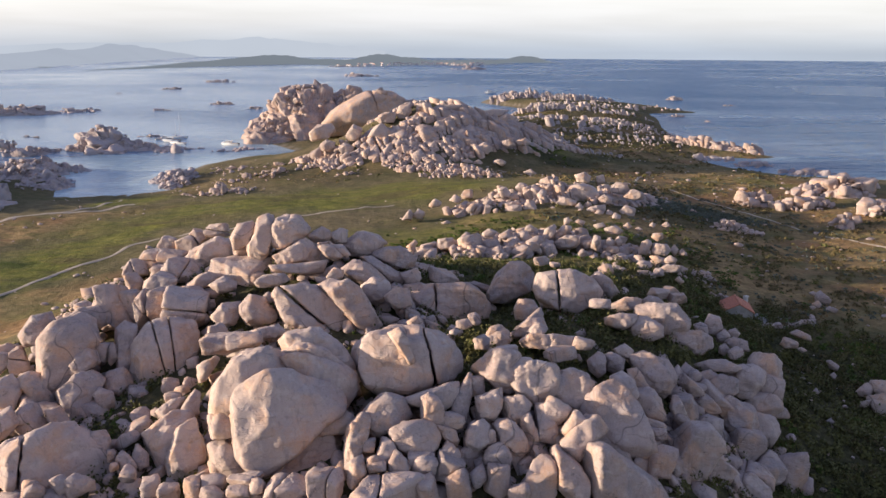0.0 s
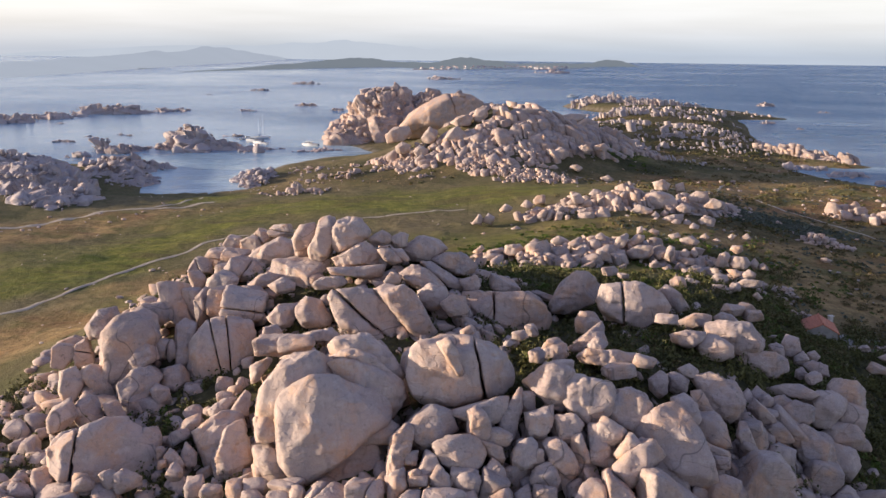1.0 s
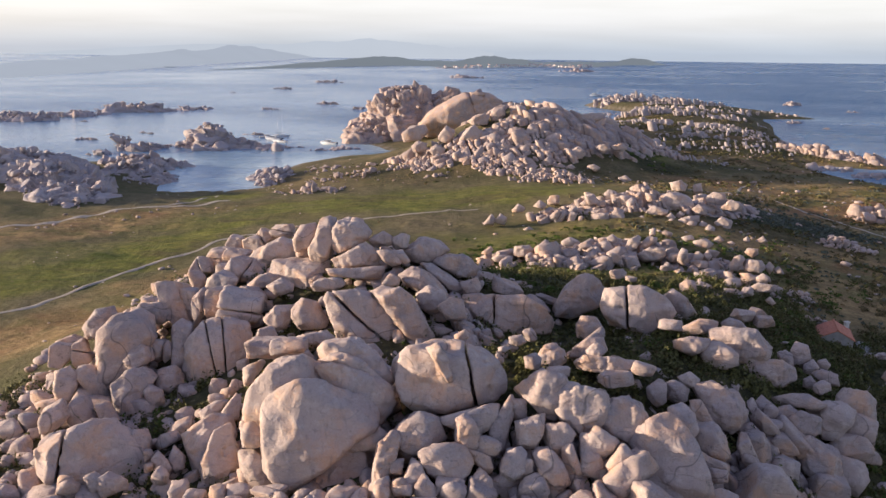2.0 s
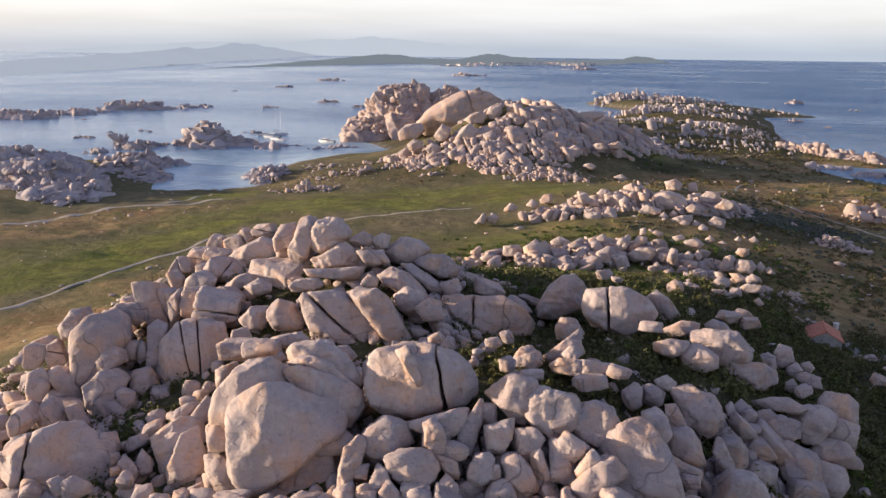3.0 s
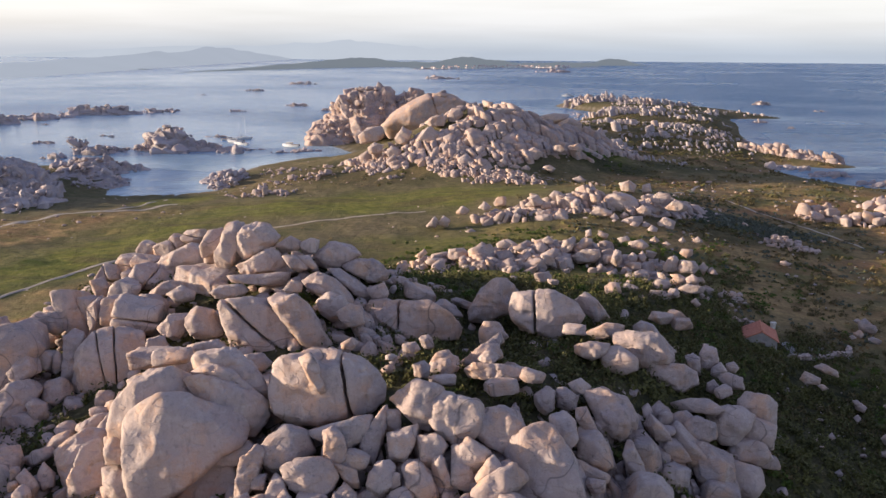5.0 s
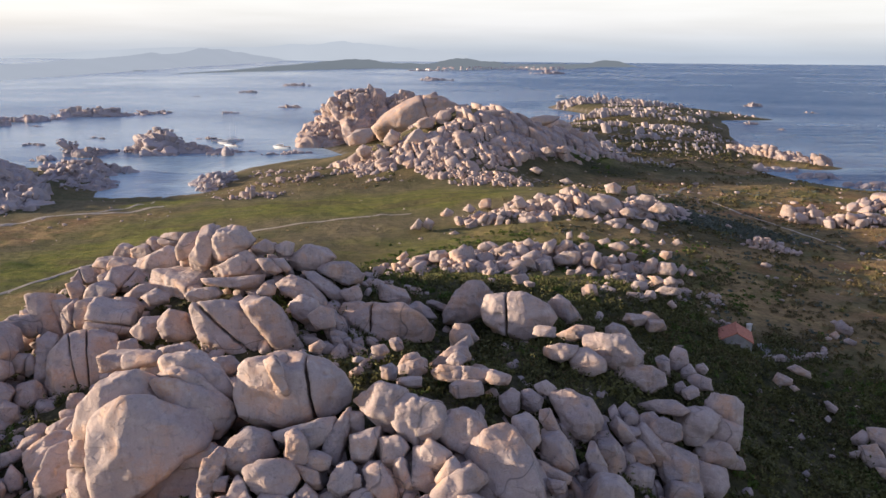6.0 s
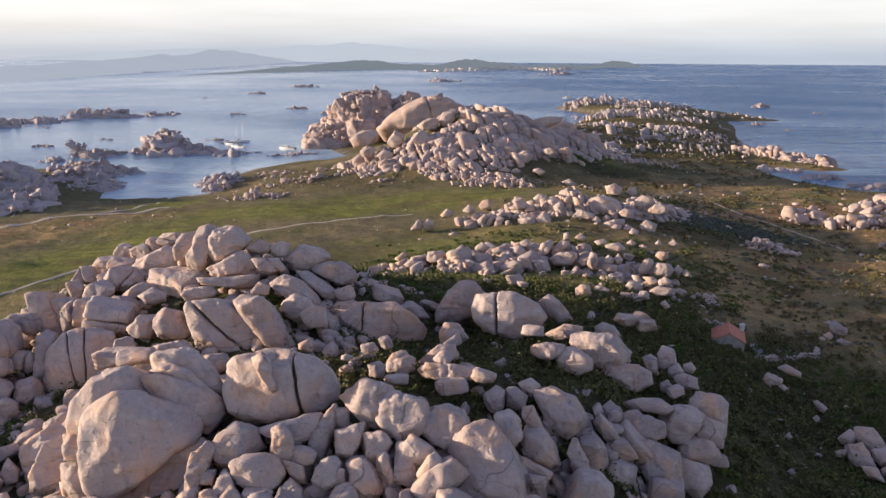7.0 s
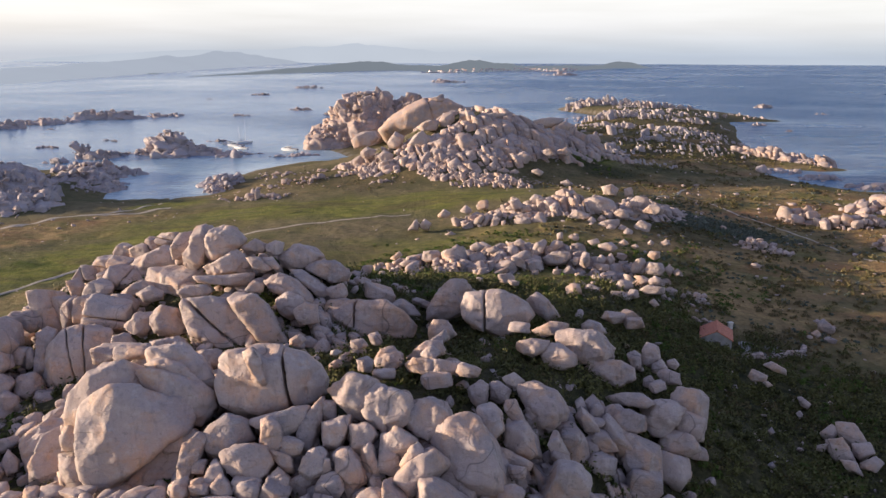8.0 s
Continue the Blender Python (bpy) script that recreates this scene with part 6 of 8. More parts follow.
def build_hewn():
    rng = np.random.RandomState(6)
    for c, heading, tip, front, back, dome, sides, of, cuts in HEWN:
        t = Vector((math.sin(radians(heading)) * math.cos(radians(tip)), -math.cos(radians(heading)) * math.cos(radians(tip)), math.sin(radians(tip))))
        r = Vector((0, 0, 1)).cross(t).normalized()
        turn = np.array([r, t.cross(r), t]).T
        n, h, size = hewn_planes(front, back, dome, sides, rng)
        big = size[0]
        joints = [((math.cos(radians(a)) * math.cos(radians(b)) * big / 2, math.sin(radians(a)) * math.cos(radians(b)) * big / 2,
                    math.sin(radians(b)) * (front + back) / 2), d) for a, d, b in ((*q, 5)[:3] for q in cuts)]
        cells = cracked(n, h, size, np.eye(3), joints, rng) if cuts else [(np.zeros(3), n, h, size)]
        for at, cn, ch, cs in cells:
            p, f = shaped((5 if big > 15 else 4 if big > 3 else 3) if c.y > 105 else 5 if big > 4 else 4, cs, np.eye(3), cn, ch, rng, 110 - 80 * max(dome, 0), 0.45 if big > 7 else 0.7, 0.4 * (big + front + back))
            ob = new("block" if of else "boulder", fast_mesh("boulder", p @ turn.T, f, GRANITE_ORANGE if of in ("dome", "flat") else GRANITE_PALE if of and of != "slabc" else GRANITE, c.y < 105))
            ob.location = c + Vector(turn @ at)
            if of:
                if of not in SETS:
                    SETS[of] = tagged(new(SET_NAMES[of][0]), SET_NAMES[of][1], *(("boulder", "boulders of the granite outcrop") if c.y < 105 else ("rock outcrop", "rock outcrops")))
                    SETS[of].location = (c.x, c.y, ground_at(c.x, c.y))
                ob.parent = SETS[of]
                ob.location -= SETS[of].location
        if not of:
            scale = "large" if big > 4.5 else "medium-sized" if big > 2.5 else "small"
            shape = "rounded domed" if dome > 0.78 else "flat-faced angular" if dome < 0.56 else "worn blocky"
            tagged(ob, f"{scale} {shape} pinkish-grey granite boulder in the outcrop", "boulder", "boulders of the granite outcrop")


def tilt_of(turn):
    return abs(float(turn[2, 0]))


DATA = build_rocks()
build_hewn()

# ---- loose stones and outcrops ----
PROTO = {lv: [rock_points(lv, (2, 2 * RNG.uniform(0.7, 1.0), 2 * RNG.uniform(0.55, 1.0)), turned(RNG.normal(0, 25), RNG, 40), RNG,
                          RNG.randint(3, 8), RNG.uniform(30, 60), amount=0.75) for _ in range(n)] for lv, n in ((1, 8), (2, 16), (3, 22))}
PROTO_ME = {far: [fast_mesh("boulder", p, f, GRANITE_FAR if far else GRANITE, True) for p, f in PROTO[3]] for far in (False, True)}
TAKEN = [(d[0].x, d[0].y, max(d[1][0], d[1][1]) / 2) for d in DATA] + [(d[0].x, d[0].y, float(np.mean([q[1] for q in d[6]]))) for d in HEWN]
TX, TY, TR = (np.array(v) for v in zip(*TAKEN))


def random_turns(n, rng, lean=0.35):
    """Turn matrices: any heading, a modest lean."""
    return [np.array(Euler((rng.normal(0, lean), rng.normal(0, lean), rng.uniform(0, 6.283))).to_matrix()) for _ in range(n)]


def joined(level, places, sizes, rng, lean=0.35, squash=(0.6, 1.0)):
    """Many stones as one set of points and faces."""
    vs, fs, base = [], [], 0
    for (x, y, z), s, t in zip(places, sizes, random_turns(len(sizes), rng, lean)):
        p, f = PROTO[level][rng.randint(len(PROTO[level]))]
        k = np.array((rng.uniform(0.8, 1.25), rng.uniform(0.8, 1.2), rng.uniform(*squash))) * s / 2
        vs.append((p * k) @ t.T + (x, y, z)), fs.append(f + base)
        base += len(p)
    return np.concatenate(vs), np.concatenate(fs)


def packed(points, sizes, fill=0.74):
    """Indices of points kept so that neighbours do not swallow each other."""
    cell, grid, kept = float(max(sizes)), {}, []
    for i, (x, y) in enumerate(points):
        cx, cy = int(x // cell), int(y // cell)
        if all((x - points[j][0]) ** 2 + (y - points[j][1]) ** 2 > (fill * 0.5 * (sizes[i] + sizes[j])) ** 2
               for a in (-1, 0, 1) for b in (-1, 0, 1) for j in grid.get((cx + a, cy + b), ())):
            grid.setdefault((cx, cy), []).append(i)
            kept.append(i)
    return kept


def jointed_blocks(pts, dims, turns, rng, far, own):
    """Points and faces of blocks about their centres, each cut back where it would run into a neighbour."""
    rad, out = dims.max(1) / 2, []
    for i in range(len(pts)):
        n, h = block_planes(dims[i], turns[i], rng, rng.randint(3, 6), True, 0.42)
        gap = np.linalg.norm(pts - pts[i], axis=1)
        for j in np.nonzero((gap < rad + rad[i]) & (gap > 1e-6))[0]:
            v = (pts[j] - pts[i]) / gap[j]
            a, b = reach(dims[i], turns[i], v), reach(dims[j], turns[j], v)
            if a + b > gap[j]:
                n, h = np.concatenate([n, [v]]), np.append(h, max(gap[j] * a / (a + b) - 0.04 - 0.02 * dims[i].mean(), 0.4 * a))
        size = float(dims[i].mean())
        level = 3 if size > (3.2 if far else 1.8) and i in own else 2
        p, f = shaped(level, dims[i], turns[i], n, h, rng, rng.uniform(100, 200), 0.25, size)
        out.append((p, f))
    return out


def massif(ox, oy, rx, ry, ot, hh, cell, seed):
    """Points and faces of a solid crag: a low dome broken into flat-faced, tightly jointed blocks of two sizes."""
    rng = np.random.RandomState(seed)
    nr, nt = (66, 170) if max(rx, ry) > 16 else (42, 100) if max(rx, ry) > 8 else (28, 64)
    r, a = np.meshgrid(np.linspace(0, 1.12, nr) ** 0.8, np.arange(nt) * 6.28319 / nt, indexing="ij")
    r, a = r.ravel(), a.ravel()
    wob = 1 + 0.16 * np.sin(3 * a + rng.uniform(0, 6)) * np.sin(2 * a + rng.uniform(0, 6)) + 0.09 * np.sin(7 * a + rng.uniform(0, 6))
    p = np.stack([rx * r * wob * np.cos(a), ry * r * wob * np.sin(a), hh * np.sign(1 - r ** 2) * np.abs(1 - r ** 2) ** 0.75], 1)
    p[:, 2] *= 0.86 + 0.26 * np.clip(waves(p[:, 0], p[:, 1], 0.4 * min(rx, ry), seed + 3), -1.3, 0.9)
    nrm = np.stack([p[:, 0] / rx ** 2, p[:, 1] / ry ** 2, np.maximum(0.5, p[:, 2]) / max(hh, 2.0) ** 2 + 0.2 / max(hh, 2.0)], 1)
    nrm /= np.linalg.norm(nrm, axis=1)[:, None]
    joint = np.array(Euler((rng.normal(0, 0.15), radians(20) + rng.normal(0, 0.1), radians(25) + rng.normal(0, 0.3))).to_matrix()) / np.array((1.7, 1.0, 0.8))
    for size, out, loose in ((2.4 * cell, 0.16, 0.25), (cell, 0.14, 0.38)):
        n = int(min(1400, max(12, 3.3 * rx * ry / size ** 2)))
        seeds = p[rng.randint(len(p), size=n)] + rng.normal(0, 0.3 * size, (n, 3))
        fit = p @ joint
        own, d1, d2 = np.zeros(len(p), int), np.zeros(len(p)), np.zeros(len(p))
        sj = seeds @ joint
        for k in range(0, len(p), 4000):
            d = ((fit[k:k + 4000, None] - sj[None]) ** 2).sum(2)
            i = np.argpartition(d, 1, axis=1)[:, :2]
            e = np.sqrt(np.take_along_axis(d, i, 1))
            sw = e[:, 0] > e[:, 1]
            own[k:k + 4000] = np.where(sw, i[:, 1], i[:, 0])
            d1[k:k + 4000], d2[k:k + 4000] = e.min(1), e.max(1)
        mean = np.zeros((n, 3))
        count = np.maximum(np.bincount(own, minlength=n), 1)[:, None]
        face = np.zeros((n, 3))
        for c in range(3):
            mean[:, c] = np.bincount(own, p[:, c], n)
            face[:, c] = np.bincount(own, nrm[:, c], n)
        mean /= count
        face = face / count + rng.normal(0, loose, (n, 3))
        face /= np.linalg.norm(face, axis=1)[:, None] + 1e-9
        push = (rng.uniform(-1, 1, n) * out * size)[own]
        fn = face[own]
        move = np.clip(((mean[own] - p) * fn).sum(1) / np.maximum((nrm * fn).sum(1), 0.45), -0.35 * size, 0.35 * size)
        split = 0.22 * size * np.exp(-((d2 - d1) / (0.10 * size)) ** 2)
        p = p + nrm * (0.9 * move + push - split)[:, None]
    p[:, 2] -= 40 * np.maximum(r - 1.0, 0)
    c, w = math.cos(radians(ot)), math.sin(radians(ot))
    q = np.stack([p[:, 0] * c - p[:, 1] * w + ox, p[:, 0] * w + p[:, 1] * c + oy, p[:, 2]], 1)
    i = np.arange((nr - 1) * nt)
    j = (i // nt) * nt + (i + 1) % nt
    return q, np.concatenate([np.stack([i, i + nt, j + nt], 1), np.stack([i, j + nt, j], 1)])


def outcrop(name, label, ovals, tries, sizes, far, seed, singles, core=False, group=""):
    """A heap of blocks over some ovals (x, y, rx, ry, turn, height of the heap)."""
    rng = np.random.RandomState(seed)
    area = np.array([o[2] * o[3] for o in ovals])
    pick = rng.choice(len(ovals), tries, p=area / area.sum())
    r, a = np.sqrt(rng.uniform(0, 1, tries)), rng.uniform(0, 6.283, tries)
    o = np.array([ovals[k] for k in pick])
    t = np.radians(o[:, 4])
    u, v = r * np.cos(a) * o[:, 2], r * np.sin(a) * o[:, 3]
    x, y = o[:, 0] + u * np.cos(t) - v * np.sin(t), o[:, 1] + u * np.sin(t) + v * np.cos(t)
    s = np.clip(np.exp(rng.normal(math.log(sizes[0]), sizes[1], tries)) * (1.25 - 0.6 * r), sizes[2], sizes[3])
    order = np.argsort(-s)
    x, y, s, r, pick = x[order], y[order], s[order], r[order], pick[order]
    keep = packed(list(zip(x, y)), s)
    x, y, s, r, pick = x[keep], y[keep], s[keep], r[keep], pick[keep]
    # heap: every oval lifts its stones towards its middle
    lift = np.zeros(len(x))
    for ox, oy, rx, ry, ot, hh in ovals:
        c, q = math.cos(radians(ot)), math.sin(radians(ot))
        e = np.hypot(((x - ox) * c + (y - oy) * q) / rx, (-(x - ox) * q + (y - oy) * c) / ry)
        lift = np.maximum(lift, 0.85 * hh * np.clip(1 - e ** 2, 0, 1) ** 0.75)
    z = np.maximum(height(x, y), -0.6) + lift + 0.12 * s
    base = tagged(new(name), label, "rock outcrop", group or "rock outcrops")
    bx, by = float(np.mean(x)), float(np.mean(y))
    base.location = (bx, by, max(ground_at(bx, by), 0))
    lean, head = rng.normal(0, 14), rng.uniform(-30, 30)
    turns = [np.array((pose(0, 0, 0, rng.normal(0, 7), lean + rng.normal(0, 9), head + rng.normal(0, 14))).to_3x3()) for _ in s]
    dims = s[:, None] * rng.uniform(0.8, 1.35, (len(s), 3)) * (1.45, 1.05, 0.98)
    pts = np.stack([x, y, z], 1)
    own = set(np.argsort(-s)[:singles].tolist())
    fit_in = jointed_blocks(pts, dims, turns, rng, far, own)
    vs, fs, count = [], [], 0
    for i, (p, f) in enumerate(fit_in):
        if i in own:
            ob = new("boulder", fast_mesh("boulder", p, f, GRANITE_FAR if far else GRANITE))
            ob.parent = base
            ob.location = Vector(pts[i]) - base.location
        else:
            vs.append(p + pts[i] - np.array(base.location[:])), fs.append(f + count)
            count += len(p)
    if vs:
        ob = new("rubble", fast_mesh("rubble", np.concatenate(vs), np.concatenate(fs), GRANITE_FAR_LOOSE if far else GRANITE_LOOSE))
        ob.parent = base
        tagged(ob, kind="stuff")
    # solid jointed crags below the blocks
    for k, (ox, oy, rx, ry, ot, hh) in enumerate(ovals):
        if hh > 2.3 or core:
            p, ff = massif(ox, oy, rx, ry, ot, hh, core or 2.0, seed * 7 + k)
            p[:, 2] += max(ground_at(ox, oy), -0.5) - 0.3
            ob = new("bedrock", fast_mesh("bedrock", p - np.array(base.location[:]), ff, GRANITE_FAR if far else GRANITE))
            ob.parent = base
    return base


def crag(name, label, ovals, grid, lean, sizes, far, seed, singles, full=0.9, stretch=1.0, rough=0.12, group=""):
    """A mass of bedrock split by two sets of upright joints into tight angular blocks.
    ovals: x, y, rx, ry, turn, height; grid: heading of the joints; lean: how far they lean per metre down;
    sizes: smallest and largest block; full: how much of the ground the blocks cover."""
    rng = np.random.RandomState(seed)
    ov = np.array(ovals, float)

    def mass(x, y):
        """Height of the mass over the ground, and how far inside it lies (1 in the middle)."""
        x, y = np.asarray(x, float), np.asarray(y, float)
        up, mid = np.zeros(x.shape), np.full(x.shape, -1.0)
        for ox, oy, rx, ry, ot, hh in ov:
            c, q = math.cos(radians(ot)), math.sin(radians(ot))
            e = np.hypot(((x - ox) * c + (y - oy) * q) / rx, (-(x - ox) * q + (y - oy) * c) / ry) + 0.16 * waves(x, y, 7.0, seed + 1)
            up = np.maximum(up, hh * np.clip(1 - e ** 2, 0, 1) ** 0.75)
            mid = np.maximum(mid, 1 - e)
        return up * (0.86 + 0.22 * waves(x, y, 6.0, seed + 2)), mid

    def top_at(x, y):
        return np.maximum(height(x, y), -0.8) + mass(x, y)[0]

    def oval_gap(w, o):
        c, q = math.cos(radians(o[4])), math.sin(radians(o[4]))
        return math.hypot(((w[0] - o[0]) * c + (w[1] - o[1]) * q) / o[2], (-(w[0] - o[0]) * q + (w[1] - o[1]) * c) / o[3])

    c, s = math.cos(radians(grid)), math.sin(radians(grid))
    ax = np.array([[c, s], [-s, c]])
    reach_of = np.maximum(ov[:, 2], ov[:, 3])[:, None]
    flat = ov[:, :2] @ ax.T
    lo, hi = (flat - reach_of).min(0), (flat + reach_of).max(0)
    todo = [(np.array([(lo[0], lo[1]), (hi[0], lo[1]), (hi[0], hi[1]), (lo[0], hi[1])]), 0.0)]
    cells = []
    while todo:
        poly, off = todo.pop()
        size = (poly.max(0) - poly.min(0)) / (stretch, 1.0)
        big, m = float(size.max()), poly.mean(0)
        w = m @ ax
        if big < 14 and not any((w[0] - o[0]) ** 2 + (w[1] - o[1]) ** 2 < (1.3 * max(o[2], o[3]) + big) ** 2 and oval_gap(w, o) < 1.4 + 0.7 * big / min(o[2], o[3]) for o in ovals):
            continue
        target = sizes[0] * (sizes[1] / sizes[0]) ** (rng.uniform() ** 1.6)
        if big < target * 1.35:
            cells.append((poly, off, w))
            continue
        k = int(np.argmax(size))
        a, b = poly[:, k].min(), poly[:, k].max()
        n = np.array((1.0, 0.0) if k == 0 else (0.0, 1.0)) + rng.normal(0, 0.13, 2)
        at = (a + (b - a) * rng.uniform(0.33, 0.67)) * n[k] + m[1 - k] * n[1 - k]
        d = poly @ n - at
        for sign in (1, -1):
            out = []
            for i in range(len(poly)):
                j = (i + 1) % len(poly)
                if d[i] * sign >= 0:
                    out.append(poly[i])
                if d[i] * d[j] < 0:
                    out.append(poly[i] + (poly[j] - poly[i]) * d[i] / (d[i] - d[j]))
            if len(out) > 2:
                todo.append((np.array(out), off + rng.normal(0, 0.10) * min(big, 9)))
    base = tagged(new(name), label, "rock outcrop", group or "rock outcrops")
    bx, by = float(ov[0, 0]), float(ov[0, 1])
    base.location = (bx, by, max(ground_at(bx, by), 0))
    blocks = []
    cx, cy = (np.array([k[2][i] for k in cells]) for i in (0, 1))
    ups, mids = mass(cx, cy)
    spans = np.array([float(np.sqrt(np.prod(np.ptp(k[0], axis=0)))) for k in cells]) * 0.5
    z_mid = top_at(cx, cy)
    slope = np.stack([(top_at(cx + spans, cy) - z_mid) / spans, (top_at(cx, cy + spans) - z_mid) / spans], 1)
    for (poly, off, w), up, mid, z0, grad in zip(cells, ups, mids, z_mid, slope):
        if mid < 0 or rng.uniform() > full * min(1.0, 0.45 + 2.2 * mid):
            continue
        if len(poly) > 3:      # broken corners
            fresh = []
            for i in range(len(poly)):
                p, a, b = poly[i], poly[i - 1], poly[(i + 1) % len(poly)]
                fresh += [p + (a - p) * rng.uniform(0.05, 0.3), p + (b - p) * rng.uniform(0.05, 0.3)] if rng.uniform() < 0.5 else [p]
            poly = np.array(fresh)
        q = poly @ ax
        m = q.mean(0)
        span = float(np.sqrt(np.prod(q.max(0) - q.min(0))))
        q = m + (q - m) * (1 - min(0.3, (0.08 + 0.05 * span) / (0.5 * span + 1e-6))) + rng.normal(0, 0.02 * span, q.shape)
        tilt = np.clip(0.85 * grad, -1.7, 1.7) + rng.normal(0, rough, 2)
        steep = float(np.hypot(*grad))
        zc = z0 + np.clip(off, -0.55 * span, 0.45 * span + 0.2) / (1 + 0.4 * steep) * (0.5 + 0.5 * min(1, 3 * mid)) + rng.normal(0, 0.06) * span + (0.06 + 0.16 * min(1.0, up / 2)) * span
        zt = zc + (q - m) @ tilt
        deep = 2.0 + 1.2 * span + up * 0.35
        cham = span * rng.uniform(0.02, 0.12, len(q))
        ln = np.array(lean) + rng.normal(0, 0.05, 2)
        mid_d = 0.45 * span
        ring = [np.c_[q + ln * deep, zt - deep], np.c_[m + (q - m) * 1.02 + ln * mid_d, zt - mid_d - cham],
                np.c_[q + ln * cham[:, None] * 0.5, zt - cham * rng.uniform(0.6, 1.3, len(q))],
                np.c_[m + (q - m) * (1 - 1.5 * cham / span)[:, None], zt + 0.02 * span]]
        n = len(q)
        v = np.concatenate(ring + [np.array([[m[0], m[1], zc + span * rng.uniform(0.02, 0.09)]])])
        i = np.arange(n)
        j = (i + 1) % n
        f = np.concatenate([np.stack([r * n + i, r * n + j, (r + 1) * n + j], 1) for r in range(3)] + [np.stack([r * n + i, (r + 1) * n + j, (r + 1) * n + i], 1) for r in range(3)] +
                           [np.stack([3 * n + i, 3 * n + j, 4 * n + 0 * i], 1)])
        blocks.append((span, np.array((m[0], m[1], zc)), v, f))
    blocks.sort(key=lambda b: -b[0])
    o = np.array(base.location[:])
    for span, at, v, f in blocks[:singles]:
        ob = new("block", fast_mesh("block", v - at, f, GRANITE_FAR if far else GRANITE))
        ob.parent = base
        ob.location = at - o
    rest = blocks[singles:]
    if rest:
        step = np.cumsum([0] + [len(b[2]) for b in rest])
        ob = new("rubble", fast_mesh("rubble", np.concatenate([b[2] for b in rest]) - o, np.concatenate([b[3] + k for b, k in zip(rest, step)]), GRANITE_FAR_LOOSE if far else GRANITE_LOOSE))
        ob.parent = base
        tagged(ob, kind="stuff")
    return base


# the split hill in the middle, and its skirts of fallen blocks
crag("rocky_hill", "pale pink jointed granite hill of stacked blocks", [(10, 264, 22, 20, 8, 0.3), (-22, 272, 16, 12, 10, 1.5), (-4, 257, 15, 9, 0, 0.9), (10, 290, 22, 12, 0, 0.2), (-16, 268, 15, 14, 20, 0.6), (28, 262, 14, 18, 0, 0.3)],
     28, (0.28, -0.10), (1.5, 4.6), False, 31, 300, 0.92, 1.3, 0.24)
crag("sloping_slabs", "long pink granite slabs dipping side by side", [(42, 276, 20, 20, 0, 1.0), (34, 292, 18, 14, 0, 1.2), (58, 290, 10, 14, 0, 0.8)],
     -34, (0.30, -0.25), (1.8, 5.0), False, 30, 260, 0.92, 2.0, 0.12)
outcrop("rocky_hill", "weathered granite headland rising from the bay", [(-36, 402, 25, 32, 10, 27), (-12, 398, 24, 28, 0, 22), (-48, 384, 16, 18, 0, 11), (8, 402, 22, 24, 0, 19), (30, 408, 18, 18, 0, 12)],
        260, (1.5, 0.4, 0.8, 3.4), False, 32, 160, core=3.0)
crag("block_field", "fallen pink granite blocks below the rocky hill", [(10, 242, 26, 7, 4, 0.3), (34, 236, 22, 8, 0, 0.5), (30, 227, 20, 6, 0, 0.3), (62, 280, 16, 8, 10, 0.4), (-18, 258, 10, 9, 0, 0.3), (40, 222, 16, 5, 0, 0.2)],
     28, (0.28, -0.10), (0.7, 2.2), False, 33, 260, 0.62, 1.2, 0.35)
crag("boulder_heap", "heap of jointed pink granite blocks on the heath", [(40, 175, 23, 9, 8, 2.6), (62, 184, 13, 8, 20, 2.2), (22, 168, 10, 5, 0, 0.8)],
     32, (0.3, -0.12), (1.1, 3.4), False, 34, 260, 0.88, 1.25, 0.22)
outcrop("boulder_strew", "pale granite boulders strewn through low scrub", [(26, 131, 24, 9, 0, 0.4), (44, 122, 12, 12, 0, 0.2), (8, 128, 10, 6, 0, 0.2)],
        130, (1.2, 0.5, 0.5, 2.4), False, 35, 90)
outcrop("shore_rocks", "grey-pink granite crags along the western shore", [(-130, 234, 15, 24, 20, 6.5), (-150, 246, 20, 26, 20, 8.0), (-121, 272, 12, 20, 14, 4.2), (-112, 214, 10, 20, 20, 2.4), (-180, 240, 30, 38, 0, 6), (-112, 285, 8, 7, 0, 3.0), (-106, 250, 9, 15, 10, 2.6)],
        650, (1.0, 0.5, 0.5, 2.8), True, 36, 260, core=2.9)
outcrop("shore_rocks", "low granite rocks at the tip of the meadow", [(-68, 262, 7, 10, 0, 2.8), (-66, 250, 5, 6, 0, 1.6)], 160, (1.0, 0.45, 0.5, 2.4), True, 37, 60, core=1.4)
outcrop("stone_strew", "scattered pale stones at the meadow's edge", [(-42, 244, 11, 7, 0, 0.5), (-46, 226, 12, 5, 0, 0.1), (-38, 252, 9, 5, 0, 0.6), (-50, 268, 8, 8, 0, 0.5)],
        130, (0.8, 0.5, 0.4, 2.4), False, 38, 40)
outcrop("islet", "grey granite islet with a tall rounded crag", [(-119, 352, 12, 11, 0, 12.5), (-127, 349, 7, 8, 0, 8.0), (-114, 349, 23, 10, 0, 5.0), (-122, 340, 22, 7, -4, 3.0), (-92, 341, 13, 5, 0, 1.4), (-143, 330, 12, 7, 30, 4.4), (-157, 345, 6, 5, 0, 6.5), (-153, 315, 9, 3.5, 12, 2.4)],
        90, (0.8, 0.45, 0.5, 2.0), True, 39, 60, core=4.2)
